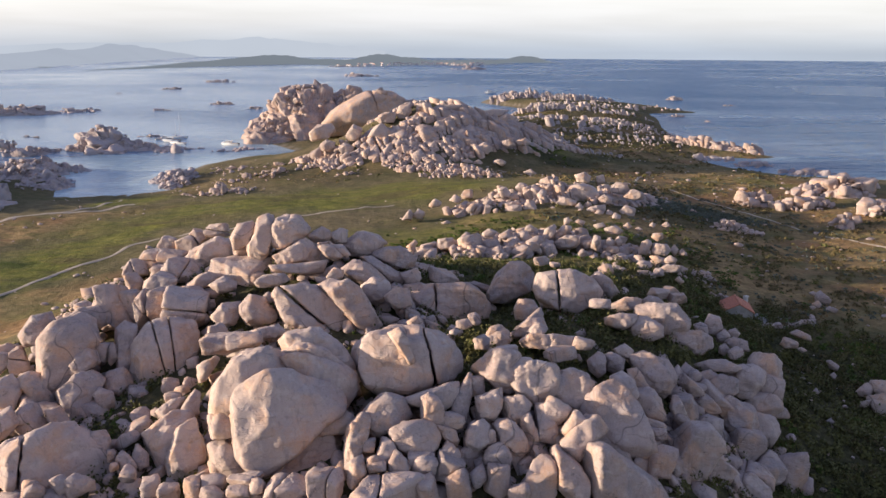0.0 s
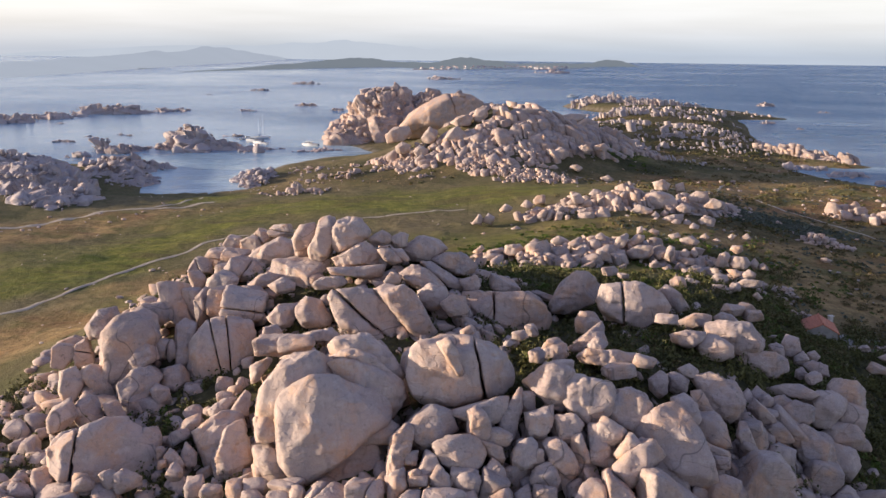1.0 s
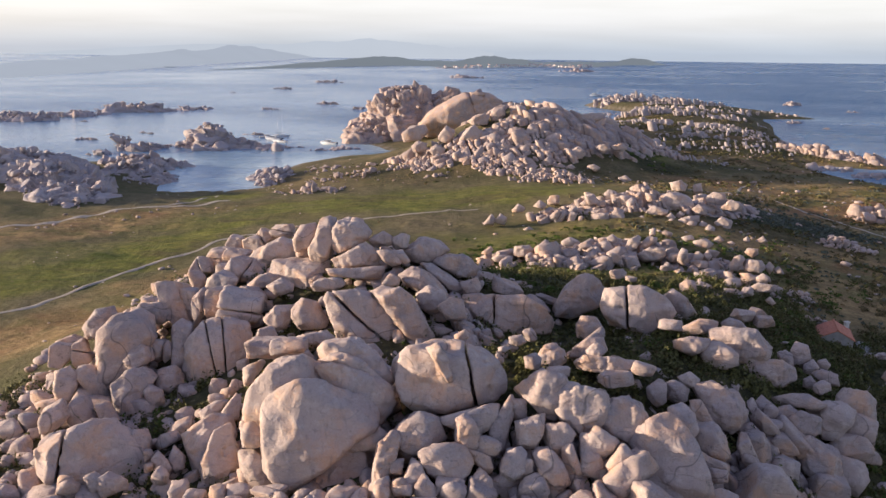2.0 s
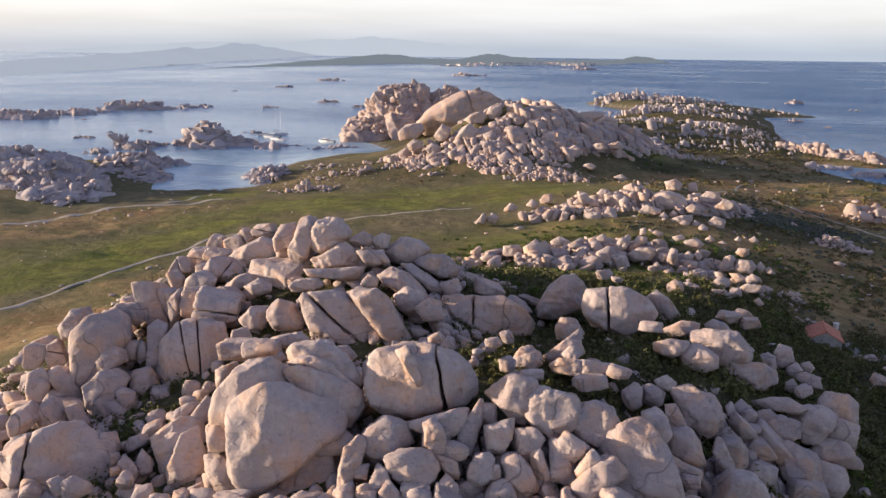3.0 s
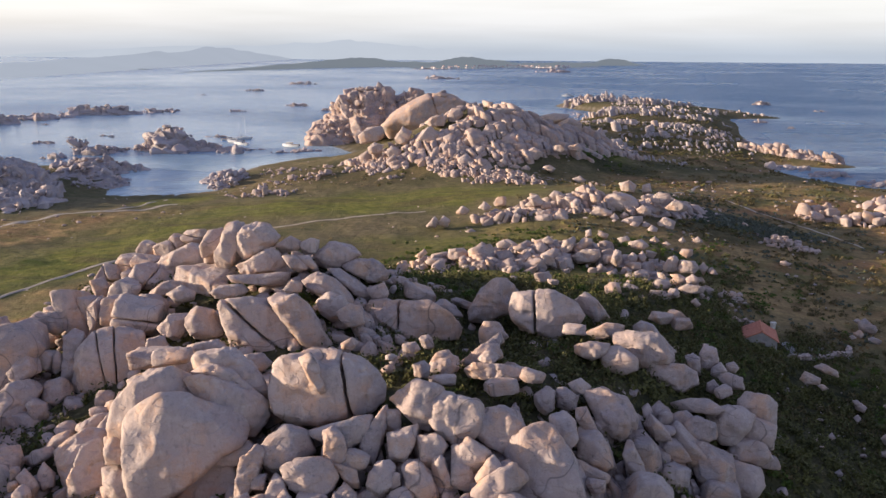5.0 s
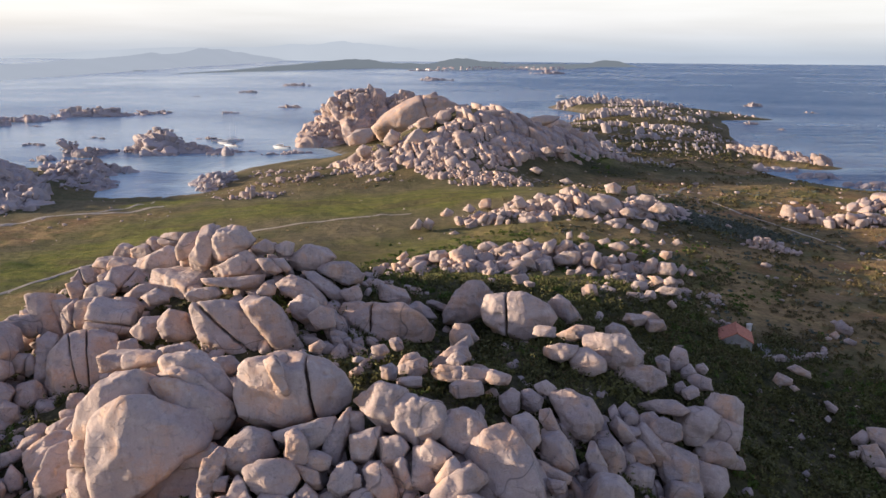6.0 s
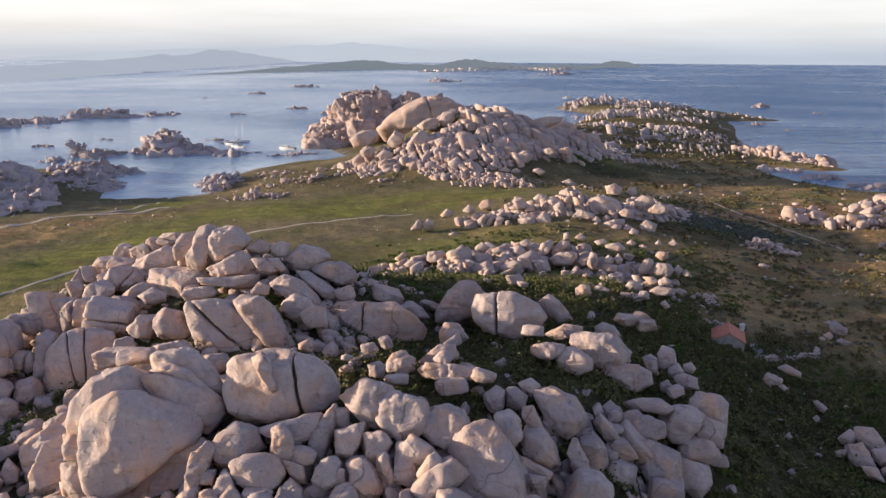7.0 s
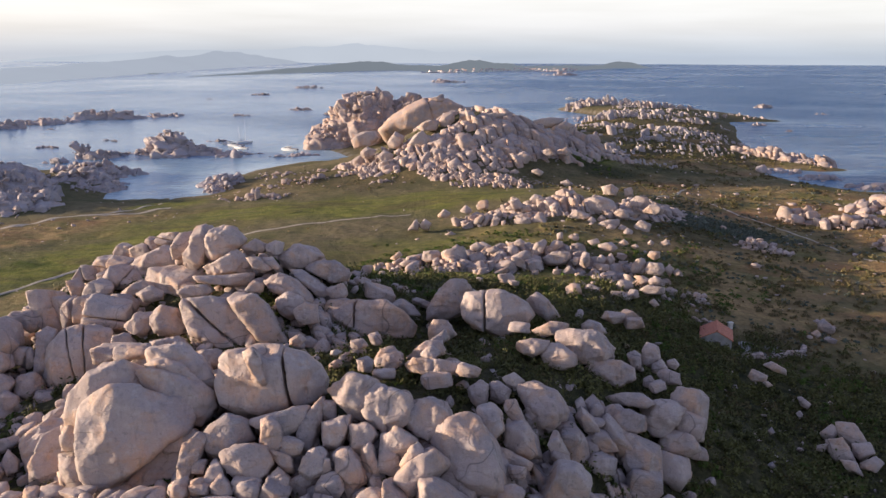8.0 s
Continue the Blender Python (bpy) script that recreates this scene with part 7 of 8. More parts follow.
outcrop("islet", "low granite islet far out in the bay", [(-238, 540, 30, 13, 10, 7.0), (-205, 560, 18, 6, 0, 2.4), (-258, 500, 18, 16, 40, 3.5), (-274, 462, 22, 14, 10, 5.0)],
        110, (1.2, 0.45, 0.7, 2.6), True, 40, 80, core=3.2)
crag("rocky_point", "rocky point of pale boulders and scrub", [(138, 660, 38, 22, -20, 5), (113, 650, 18, 16, 0, 2.6), (160, 596, 42, 12, 0, 2.4), (204, 566, 42, 10, -4, 1.4), (128, 545, 20, 16, 0, 1.6), (166, 540, 30, 8, 0, 1.2)],
     30, (0.3, 0), (1.1, 4.2), True, 41, 280, 0.27, 1.5, 0.2)
crag("rocky_ridge", "low granite ridge crossing the scrub", [(74, 330, 22, 14, 0, 1.4), (112, 420, 38, 12, -30, 0.8), (150, 480, 30, 9, -20, 1.6), (68, 296, 14, 9, 0, 1.2), (120, 505, 44, 9, 6, 2.6), (100, 380, 26, 12, -20, 0.7)],
     30, (0.3, -0.1), (0.9, 3.6), True, 42, 280, 0.2, 1.7, 0.2)
crag("stone_field", "broken granite slabs half sunk in scrub", [(110, 350, 36, 24, -20, 0.5), (140, 410, 30, 40, -10, 0.5), (92, 440, 30, 30, 0, 0.5), (110, 560, 40, 30, 0, 0.6), (84, 292, 14, 10, 0, 0.4)],
     30, (0.3, -0.1), (0.6, 2.0), True, 49, 240, 0.07, 1.4, 0.25)
crag("stone_strew", "tight heaps of small granite blocks in scrub", [(26, 131, 24, 7, 0, 0.7), (44, 121, 9, 8, 0, 0.5), (30, 138, 12, 4, 0, 0.6)],
     30, (0.3, -0.1), (0.9, 2.6), False, 50, 160, 0.72, 1.3, 0.3)
crag("rock_spit", "slanting slabs of a low granite spit", [(156, 334, 24, 7, -55, 3.2), (146, 350, 9, 8, 0, 2.4)], -30, (0.4, -0.2), (0.8, 2.4), False, 43, 120, 0.85, 2.2, 0.1)
outcrop("boulder_heap", "heap of pink boulders beside a footpath", [(104, 200, 6, 3.5, 0, 2.4), (115, 194, 8.5, 4, -8, 2.2)],
        170, (1.5, 0.45, 0.7, 3.2), False, 44, 80)
outcrop("boulder_heap", "heap of large pink boulders on the heath", [(113, 171, 4, 3, 0, 2.8), (136, 208, 6.5, 5, 0, 5.0), (130, 212, 9, 5, 0, 1.4), (128, 181, 5, 3.5, 0, 2.0), (146, 222, 10, 6, 0, 1.6)], 240, (1.7, 0.5, 0.6, 4.2), False, 45, 80)
outcrop("stone_pile", "small pile of pale field stones", [(80, 165, 3.6, 2.6, 0, 1.4), (81, 163, 6, 3, 0, 0.1)], 90, (0.8, 0.4, 0.4, 1.6), False, 46, 40)
outcrop("shore_stones", "low stones along the bay's sandy edge", [(-58, 345, 10, 4, 20, 0.4), (-66, 340, 6, 3, 0, 0.2), (-90, 350, 14, 4, 0, 0.6), (-92, 338, 3, 2, 0, 0.5)],
        200, (1.2, 0.4, 0.6, 2.6), True, 47, 50)
outcrop("shore_stones", "dark wave-washed stones off the eastern shore", [(150, 290, 10, 8, 0, 0.3), (142, 306, 10, 8, 0, 0.3), (160, 268, 12, 6, 0, 0.6)], 200, (1.3, 0.45, 0.6, 3.0), True, 48, 50)


def skerry(x, y, r, h, seed):
    outcrop("skerry", "dark low skerry awash in the sea", [(x, y, r, r * 0.45, 0, h + 0.4)], 16, (max(r * 0.12, 0.5), 0.35, 0.4, r * 0.25), True, seed, 8, core=max(r * 0.2, 0.8), group="skerries")


for k, (sx, sy, sr, sh) in enumerate([(-186, 366, 7, 1.0), (-172, 400, 3, 0.8), (-166, 396, 2.5, 1.0), (-184, 390, 3, 0.7), (-199, 574, 7, 1.4), (-119, 640, 11, 1.8),
                                      (-214, 880, 12, 1.6), (-150, 575, 8, 0.6), (-196, 1075, 18, 2.4), (-86, 590, 7, 2.0), (-84, 735, 7, 1.4), (286, 710, 9, 4.0),
                                      (302, 630, 7, 1.0), (-92, 352, 5, 0.8), (-100, 362, 4, 0.6), (-112, 400, 5, 1.2), (-34, 580, 8, 2.4), (-10, 1350, 30, 2.6),
                                      (250, 1900, 40, 3.0), (-232, 458, 4, 0.6), (212, 520, 6, 2.2), (216, 480, 3, 1.6), (-245, 790, 5, 0.8), (-50, 366, 3, 0.6)]):
    skerry(sx, sy, sr, sh, 60 + k)

outcrop("boulder_bank", "tumbled granite boulders on the western flank", [(-38, 70, 8, 14, 0, 0.4), (-34, 56, 7, 9, 0, 0.4), (-36, 86, 6, 7, 0, 0.3)],
        200, (1.2, 0.45, 0.5, 2.6), False, 51, 110)

crag("broken_bedrock", "tight broken granite between the great boulders", [(11, 55, 13, 7, 0, 0.5), (24, 62, 9, 9, 0, 0.4), (-14, 62, 12, 9, 0, 0.3), (-2, 78, 14, 8, 0, 0.4)],
     30, (0.25, -0.1), (0.8, 2.3), False, 52, 220, 0.75, 1.35, 0.3)

# rubble between the big boulders of the near outcrop
rng = np.random.RandomState(77)
nx, ny = rng.uniform(-50, 44, 9000), rng.uniform(40, 104, 9000)
rocky = cover(nx, ny)[4] * 0.45 * (1 - 0.9 * soft(nx, -4, 6) * soft(ny, 56, 62))
free = np.array([np.all(np.hypot(a - TX, b - TY) > 0.55 * TR) for a, b in zip(nx, ny)])
sel = np.nonzero((rng.uniform(0, 1, 9000) < rocky) & free)[0]
ns = np.clip(np.exp(rng.normal(0.1, 0.45, len(sel))), 0.4, 2.2)
order = np.argsort(-ns)
sel, ns = sel[order], ns[order]
keep = packed(list(zip(nx[sel], ny[sel])), ns, 0.75)
sel, ns = sel[keep], ns[keep]
nz = height(nx[sel], ny[sel]) + 0.1 * ns
rv, rf = joined(2, np.stack([nx[sel], ny[sel], nz], 1), ns, rng)
tagged(new("rubble", fast_mesh("rubble", rv, rf, GRANITE_LOOSE, True)), "granite rubble between the boulders", "rubble", kind="stuff")

# pale stones strewn down the slope below the chapel
sx, sy = rng.normal(55, 6.5, 100), rng.normal(79, 7.5, 100)
ss = np.clip(np.exp(rng.normal(-1.2, 0.45, 100)), 0.15, 0.8)
sv, sf = joined(2, np.stack([sx, sy, height(sx, sy) + 0.2 * ss + 0.05], 1), ss, rng)
tagged(new("slope_stones", fast_mesh("slope_stones", sv, sf, GRANITE_LOOSE, True)), "pale stones lying in the dark scrub below the chapel", "stones", kind="stuff")

# a lone stone standing at the meadow's edge
sp, sf = rock_points(4, (1.7, 1.4, 3.4), np.eye(3), rng)
stone = tagged(new("standing_stone", fast_mesh("standing_stone", sp, sf, GRANITE, True)), "pale upright granite stone standing in the meadow", "boulder")
stone.location = (-45.5, 223.0, ground_at(-45.5, 223.0) + 1.3)

# field stones over heath and scrub
fx, fy = rng.uniform(-110, 150, 5200), rng.uniform(60, 330, 5200)
fd, fc = shore(fx, fy), cover(fx, fy)
ok = (fd > 3) & (rng.uniform(0, 1, 5200) < 0.05 + 0.26 * fc[1] + 0.22 * fc[2] - 0.08 * fc[0] + 0.5 * (waves(fx, fy, 12.0, 90) > 0.75)) & (np.hypot(fx + 8, fy - 70) > 45)
fx, fy = fx[ok], fy[ok]
fs = np.clip(np.exp(rng.normal(-0.55, 0.5, len(fx))), 0.22, 2.0)
sv, sf = joined(1, np.stack([fx, fy, height(fx, fy) + 0.08 * fs], 1), fs, rng, 0.2, (0.4, 0.8))
tagged(new("field_stones", fast_mesh("field_stones", sv, sf, GRANITE_LOOSE, True)), "pale stones scattered over the heath", "stones", kind="stuff")


# ---- plants ----
def shrubs(name, label, x, y, size, leaves, leaf, material, seed, squash=0.6, zoff=0.0):
    """Low bushes, each a dome of many small leaves; one object."""
    rng = np.random.RandomState(seed)
    n, k = len(x), leaves
    z = height(x, y) + zoff
    u = rng.normal(0, 1, (n, k, 3))
    u[..., 2] = np.abs(u[..., 2])
    u /= np.linalg.norm(u, axis=2, keepdims=True)
    lump = 0.72 + 0.28 * np.sin(u @ rng.normal(0, 3.2, (3,)) + rng.uniform(0, 6.283, (n, 1)))
    rad = size[:, None] * 0.5 * lump * rng.uniform(0.55, 1.05, (n, k))
    c = u * rad[..., None] * (1, 1, squash * 1.6)
    c = c * rng.uniform(0.75, 1.25, (n, 1, 3)) + np.stack([x, y, z], 1)[:, None]
    a = rng.normal(0, 1, (n, k, 3))
    a /= np.linalg.norm(a, axis=2, keepdims=True)
    b = np.cross(a, u + 0.5 * rng.normal(0, 1, (n, k, 3)))
    b /= np.linalg.norm(b, axis=2, keepdims=True) + 1e-9
    w = (leaf * rng.uniform(0.6, 1.3, (n, k)))[..., None]
    v = np.stack([c - a * w, c + b * w * 0.6, c + a * w, c - b * w * 0.6], 2).reshape(-1, 3)
    f = np.arange(len(v)).reshape(-1, 4)
    return tagged(new(name, fast_mesh(name, v, f, material)), label, "shrubs", kind="stuff")


def scatter(n, x0, x1, y0, y1, chance, seed, clear=0.5):
    rng = np.random.RandomState(seed)
    x, y = rng.uniform(x0, x1, n), rng.uniform(y0, y1, n)
    keep = (rng.uniform(0, 1, n) < chance(x, y)) & (shore(x, y) > 2)
    x, y = x[keep], y[keep]
    near = np.array([np.all(np.hypot(a - TX, b - TY) > clear * TR) for a, b in zip(x, y)], bool)
    return x[near], y[near]


rng = np.random.RandomState(99)
x, y = scatter(6500, -50, 85, 44, 120, lambda x, y: cover(x, y)[2] * (1.0 - 0.7 * cover(x, y)[4] * (x < 2)), 201, 0.72)
shrubs("maquis_scrub", "dense dark green maquis scrub round the boulders", x, y, np.clip(np.exp(rng.normal(0.72, 0.45, len(x))), 0.8, 4.4), 84, 0.17, LEAF, 202, 0.58)
x, y = scatter(5200, -40, 75, 48, 150, lambda x, y: np.clip(cover(x, y)[2] * (waves(x, y, 7.0, 51) > 0.25), 0, 1) * 0.9, 203, 0.9)
shrubs("green_bushes", "fresh green bushes among the boulders", x, y, rng.uniform(0.8, 2.3, len(x)), 54, 0.16, LEAF_BRIGHT, 204)
x, y = scatter(7000, -110, 200, 118, 600, lambda x, y: np.clip(cover(x, y)[2] * 0.9 - 0.8 * cover(x, y)[0] - 0.3 * (x < -20), 0, 1), 205, 0.8)
shrubs("far_scrub", "low dark scrub on the heath", x, y, rng.uniform(0.8, 2.6, len(x)), 24, 0.30, LEAF, 206, 0.45)
x, y = scatter(2600, -46, 16, 42, 104, lambda x, y: cover(x, y)[4] * (waves(x, y, 4.0, 59) > 0.1) * 0.8, 219, 0.6)
shrubs("grass_tufts", "green grass and moss in the gaps between boulders", x, y, rng.uniform(0.4, 1.1, len(x)), 20, 0.12, LEAF_BRIGHT, 220, 0.4)
x, y = scatter(2600, -5, 70, 108, 158, lambda x, y: np.clip(blob(x, y, 32, 134, 36, 24), 0, 1) * (waves(x, y, 6.0, 53) > -0.1) * 0.8, 211, 0.9)
shrubs("green_scrub", "low green scrub between the strewn boulders", x, y, rng.uniform(0.6, 1.9, len(x)), 30, 0.16, LEAF_BRIGHT, 212, 0.42)
x, y = scatter(1500, 36, 84, 200, 345, lambda x, y: np.maximum(blob(x, y, 58, 284, 14, 22), 0.7 * blob(x, y, 62, 190, 16, 12)) * 0.9, 213, 0.8)
shrubs("green_thicket", "dense green thicket at the foot of the hill", x, y, rng.uniform(0.9, 2.6, len(x)), 30, 0.26, LEAF_BRIGHT, 214, 0.4)
x, y = scatter(9000, 14, 100, 48, 150, lambda x, y: np.clip(cover(x, y)[2] + 0.55 * cover(x, y)[1], 0, 1) * (waves(x, y, 8.0, 57) > 0.0) * 0.8, 215, 0.85)
shrubs("brown_scrub", "brownish dry scrub among the maquis", x, y, rng.uniform(0.7, 2.2, len(x)), 34, 0.16, LEAF_BROWN, 216, 0.45, 0.1)
x, y = rng.normal(51.5, 2.4, 46), rng.normal(100.6, 0.7, 46)
shrubs("chapel_bushes", "dark green bushes hiding the chapel's foot", x, y, rng.uniform(1.0, 2.2, 46), 60, 0.14, LEAF, 222, 0.55)
x, y = scatter(5200, 30, 130, 76, 240, lambda x, y: np.clip(0.6 * cover(x, y)[1] * (waves(x, y, 10.0, 65) > 0.2), 0, 1), 207)
shrubs("grey_bushes", "grey-green aromatic bushes on the heath", x, y, rng.uniform(0.6, 2.0, len(x)), 26, 0.2, LEAF_GREY, 208, 0.4)
x, y = scatter(1500, 58, 96, 168, 194, lambda x, y: 0.9 * blob(x, y, 77, 181, 15, 8, -14), 223)
shrubs("grey_thicket", "dense dark grey-green thicket beside the boulder heap", x, y, rng.uniform(1.0, 2.8, len(x)), 34, 0.24, LEAF_GREY, 224, 0.4)
x, y = scatter(15000, -70, 130, 84, 260, lambda x, y: np.clip(0.03 + 0.8 * cover(x, y)[1] * (waves(x, y, 7.0, 67) > 0.1) - 0.5 * cover(x, y)[0], 0, 1) * soft(x, -52, -20), 209)
shrubs("dry_heath", "dry brown heath tufts and grass", x, y, rng.uniform(0.35, 1.1, len(x)), 10, 0.19, LEAF_DRY, 210, 0.45)


x, y = scatter(11000, 20, 180, 150, 560, lambda x, y: np.clip(0.75 * (waves(x, y, 11.0, 61) > 0.0) * (0.35 + cover(x, y)[1]) - 0.6 * cover(x, y)[0], 0, 1), 217)
shrubs("heath_scrub", "patchy olive and brown scrub over the far heath", x, y, rng.uniform(1.0, 3.2, len(x)), 14, 0.34, LEAF_BROWN, 218, 0.35)


# ---- footpaths ----
def footpath(label, pts, width):
    fine = []
    for i in range(len(pts) - 1):
        p0, p1, p2, p3 = (np.array(pts[min(max(i + k, 0), len(pts) - 1)], float) for k in (-1, 0, 1, 2))
        for t in np.linspace(0, 1, 10, endpoint=False):
            fine.append(0.5 * (2 * p1 + (p2 - p0) * t + (2 * p0 - 5 * p1 + 4 * p2 - p3) * t ** 2 + (3 * p1 - p0 - 3 * p2 + p3) * t ** 3))
    fine = np.array(fine)
    d = np.gradient(fine, axis=0)
    d /= np.linalg.norm(d, axis=1)[:, None]
    side = np.stack([-d[:, 1], d[:, 0]], 1)
    w = width * (1 + 0.15 * waves(fine[:, 0], fine[:, 1], 5.0, 14))
    rows = []
    for k in (-0.5, -0.25, 0, 0.25, 0.5):
        q = fine + side * (w * k)[:, None]
        rows.append(np.c_[q, height(q[:, 0], q[:, 1]) + 0.10 - 0.4 * abs(k) ** 2])
    v = np.stack(rows, 1).reshape(-1, 3)
    n = len(fine)
    f = [(i * 5 + k, i * 5 + k + 1, i * 5 + k + 6, i * 5 + k + 5) for i in range(n - 1) for k in range(4)]
    tagged(new("footpath", fast_mesh("footpath", v, f, PATHSAND, True)), label, "footpath", kind="structure")


footpath("trodden pale sandy footpath across the meadow", [(-92, 92), (-80, 105), (-69.7, 113.2), (-67.8, 117.7), (-65.9, 122.8), (-64.1, 128.7), (-62.1, 135.2), (-59.9, 142.2), (-54.7, 148.9), (-50.2, 159.5), (-30, 171), (-15, 178), (4, 186)], 1.1)
footpath("pale sandy track along the western shore", [(-140, 140), (-114, 160), (-99.9, 174.8), (-97.5, 180.2), (-93.1, 185.5), (-89.6, 193.1), (-85.9, 196.6), (-77, 201), (-73.2, 206), (-68, 214)], 2.0)
footpath("narrow sandy footpath on the brown heath", [(78, 226), (84, 222), (90, 208), (94, 196), (97, 184), (100, 174), (103, 161), (110, 148), (114, 130)], 0.6)
footpath("narrow sandy footpath to the eastern cove", [(92, 248), (84, 238), (78, 226), (70, 220), (60, 214)], 1.0)
footpath("short sandy path down to the beach", [(-84, 196), (-79, 206), (-76, 214), (-74, 222)], 1.2)


# ---- chapel and walls ----
def roof_slope(length, run, drop, thick=0.12):
    """A slope of half-round tiles: ribs run from ridge to eave."""
    n = int(length / 0.12)
    ys = np.linspace(-length / 2, length / 2, n)
    top = 0.05 * np.abs(np.sin(np.arange(n) * math.pi / 4))
    rows = [(0.0, 0.0), (run * 0.33, -drop * 0.33), (run * 0.66, -drop * 0.66), (run, -drop)]
    v = [(a, y, b + t + 0.012 * k) for k, (a, b) in enumerate(rows) for y, t in zip(ys, top)]
    v += [(a, y, b - thick) for a, b in rows for y in ys]
    f, m = [], 4 * n
    for r in range(3):
        for i in range(n - 1):
            p = r * n + i
            f.append((p, p + n, p + n + 1, p + 1))
            f.append((m + p, m + p + 1, m + p + n + 1, m + p + n))
    for r in range(3):
        for i in (0, n - 1):
            p = r * n + i
            f.append((p, p + n, m + p + n, m + p))
    for i in range(n - 1):
        p = 3 * n + i
        f.append((p, p + 1, m + p + 1, m + p))
    bm = bmesh.new()
    vs = [bm.verts.new(q) for q in v]
    for q in f:
        bm.faces.new([vs[i] for i in q])
    bmesh.ops.recalc_face_normals(bm, faces=bm.faces[:])
    return bm


def chapel(x, y, turn):
    base = tagged(new("chapel"), "small pale plastered chapel with an orange tiled roof", "chapel")
    base.matrix_basis = pose(x, y, ground_at(x, y) - 0.9, 0, 0, turn)
    w, l, eave, ridge = 4.2, 4.4, 2.0, 3.15
    bm = bmesh.new()
    ring = [(-w / 2, -l / 2, 0), (w / 2, -l / 2, 0), (w / 2, -l / 2, eave), (0, -l / 2, ridge), (-w / 2, -l / 2, eave)]
    a = [bm.verts.new(p) for p in ring]
    b = [bm.verts.new((p[0], l / 2, p[2])) for p in ring]
    bm.faces.new(a), bm.faces.new(b[::-1])
    for i in range(5):
        bm.faces.new((a[i], b[i], b[(i + 1) % 5], a[(i + 1) % 5]))
    bmesh.ops.recalc_face_normals(bm, faces=bm.faces[:])
    part("wall", bm, PLASTER, base)
    for s in (-1, 1):
        bm = roof_slope(l + 0.3, w / 2 + 0.18, (ridge - eave) * (w / 2 + 0.18) / (w / 2))
        if s < 0:
            bmesh.ops.transform(bm, matrix=Matrix.Diagonal((-1, 1, 1, 1)), verts=bm.verts)
            bmesh.ops.reverse_faces(bm, faces=bm.faces[:])
        bmesh.ops.translate(bm, vec=(0, 0, ridge + 0.14), verts=bm.verts)
        part("roof", bm, TILE, base, "orange clay barrel tiles")
    bm = bmesh.new()
    bmesh.ops.create_cone(bm, cap_ends=True, segments=10, radius1=0.13, radius2=0.13, depth=l + 0.3)
    bmesh.ops.transform(bm, matrix=Matrix.Translation((0, 0, ridge + 0.17)) @ pose(0, 0, 0, 90, 0, 0), verts=bm.verts)
    part("ridge", bm, TILE, base)
    door = part("door", box(0.8, 0.08, 1.7, (0.2, -l / 2 - 0.03, 0.85), 0.01), WOOD, base, "weathered wooden door")
    part("handle", box(0.05, 0.08, 0.14, (0.48, -l / 2 - 0.09, 0.9), 0.01), METAL, door)
    part("door_frame", box(1.0, 0.05, 1.85, (0.2, -l / 2 - 0.012, 0.92), 0.01), DRYSTONE, base)
    window = part("window", box(0.06, 0.5, 0.6, (-w / 2 - 0.02, 0.3, 1.5), 0.01), DARKGLASS, base, "small dark window")
    part("sill", box(0.16, 0.66, 0.07, (-w / 2 - 0.05, 0.3, 1.17), 0.01), DRYSTONE, window)
    return base


chapel(52.0, 104.4, -17)

pillar = tagged(new("stone_pillar"), "pale upright stone pillar behind the chapel", "pillar")
pillar.location = (55.0, 107.4, ground_at(55.0, 107.4) - 0.3)
part("shaft", box(0.65, 0.5, 2.6, (0, 0, 1.25), 0.08, 12), LIMEWASH, pillar)
part("foot", box(1.1, 0.9, 0.35, (0, 0, 0.12), 0.06, 12), DRYSTONE, pillar)
part("cap", box(0.8, 0.62, 0.16, (0, 0, 2.6), 0.05, 12), LIMEWASH, pillar)


def drystone_wall(pts, tall, seed):
    rng = np.random.RandomState(seed)
    base = tagged(new("drystone_wall"), "low tumbledown drystone wall near the chapel", "stone wall")
    base.location = (*pts[0], ground_at(*pts[0]))
    for (ax, ay), (bx, by) in zip(pts, pts[1:]):
        run = math.hypot(bx - ax, by - ay)
        for i in range(int(run / 0.5)):
            t = (i + 0.5) * 0.5 / run
            x, y = ax + (bx - ax) * t, ay + (by - ay) * t
            for k in range(2 if rng.uniform() < tall else 1):
                ob = new("stone", PROTO_ME[False][rng.randint(22)])
                ob.parent = base
                s = rng.uniform(0.24, 0.38)
                ob.matrix_basis = Matrix.Translation(Vector((x, y, ground_at(x, y) + 0.15 + 0.4 * k)) - base.location) @ \
                    Matrix(random_turns(1, rng)[0].tolist()).to_4x4() @ Matrix.Diagonal((s * 1.3, s, s * 0.85, 1))


drystone_wall([(54.8, 101.4), (59.0, 101.6), (64.0, 103.0), (66.0, 107.0)], 0.8, 3)
drystone_wall([(50.0, 109.8), (52.6, 109.6), (54.4, 108.4)], 0.5, 4)


def courtyard():
    xs, ys = np.linspace(54.8, 65.8, 12), np.linspace(101.5, 107, 8)
    v, me = sheet("yard", xs, ys, lambda x, y: height(x, y) + 0.05 - 0.25 * (np.maximum(np.abs(x - 60.3) / 5.5, np.abs(y - 104.2) / 2.8) > 0.95), DRYSTONE)
    tagged(new("yard", me), "bare stony yard beside the chapel", "yard", kind="structure")


courtyard()


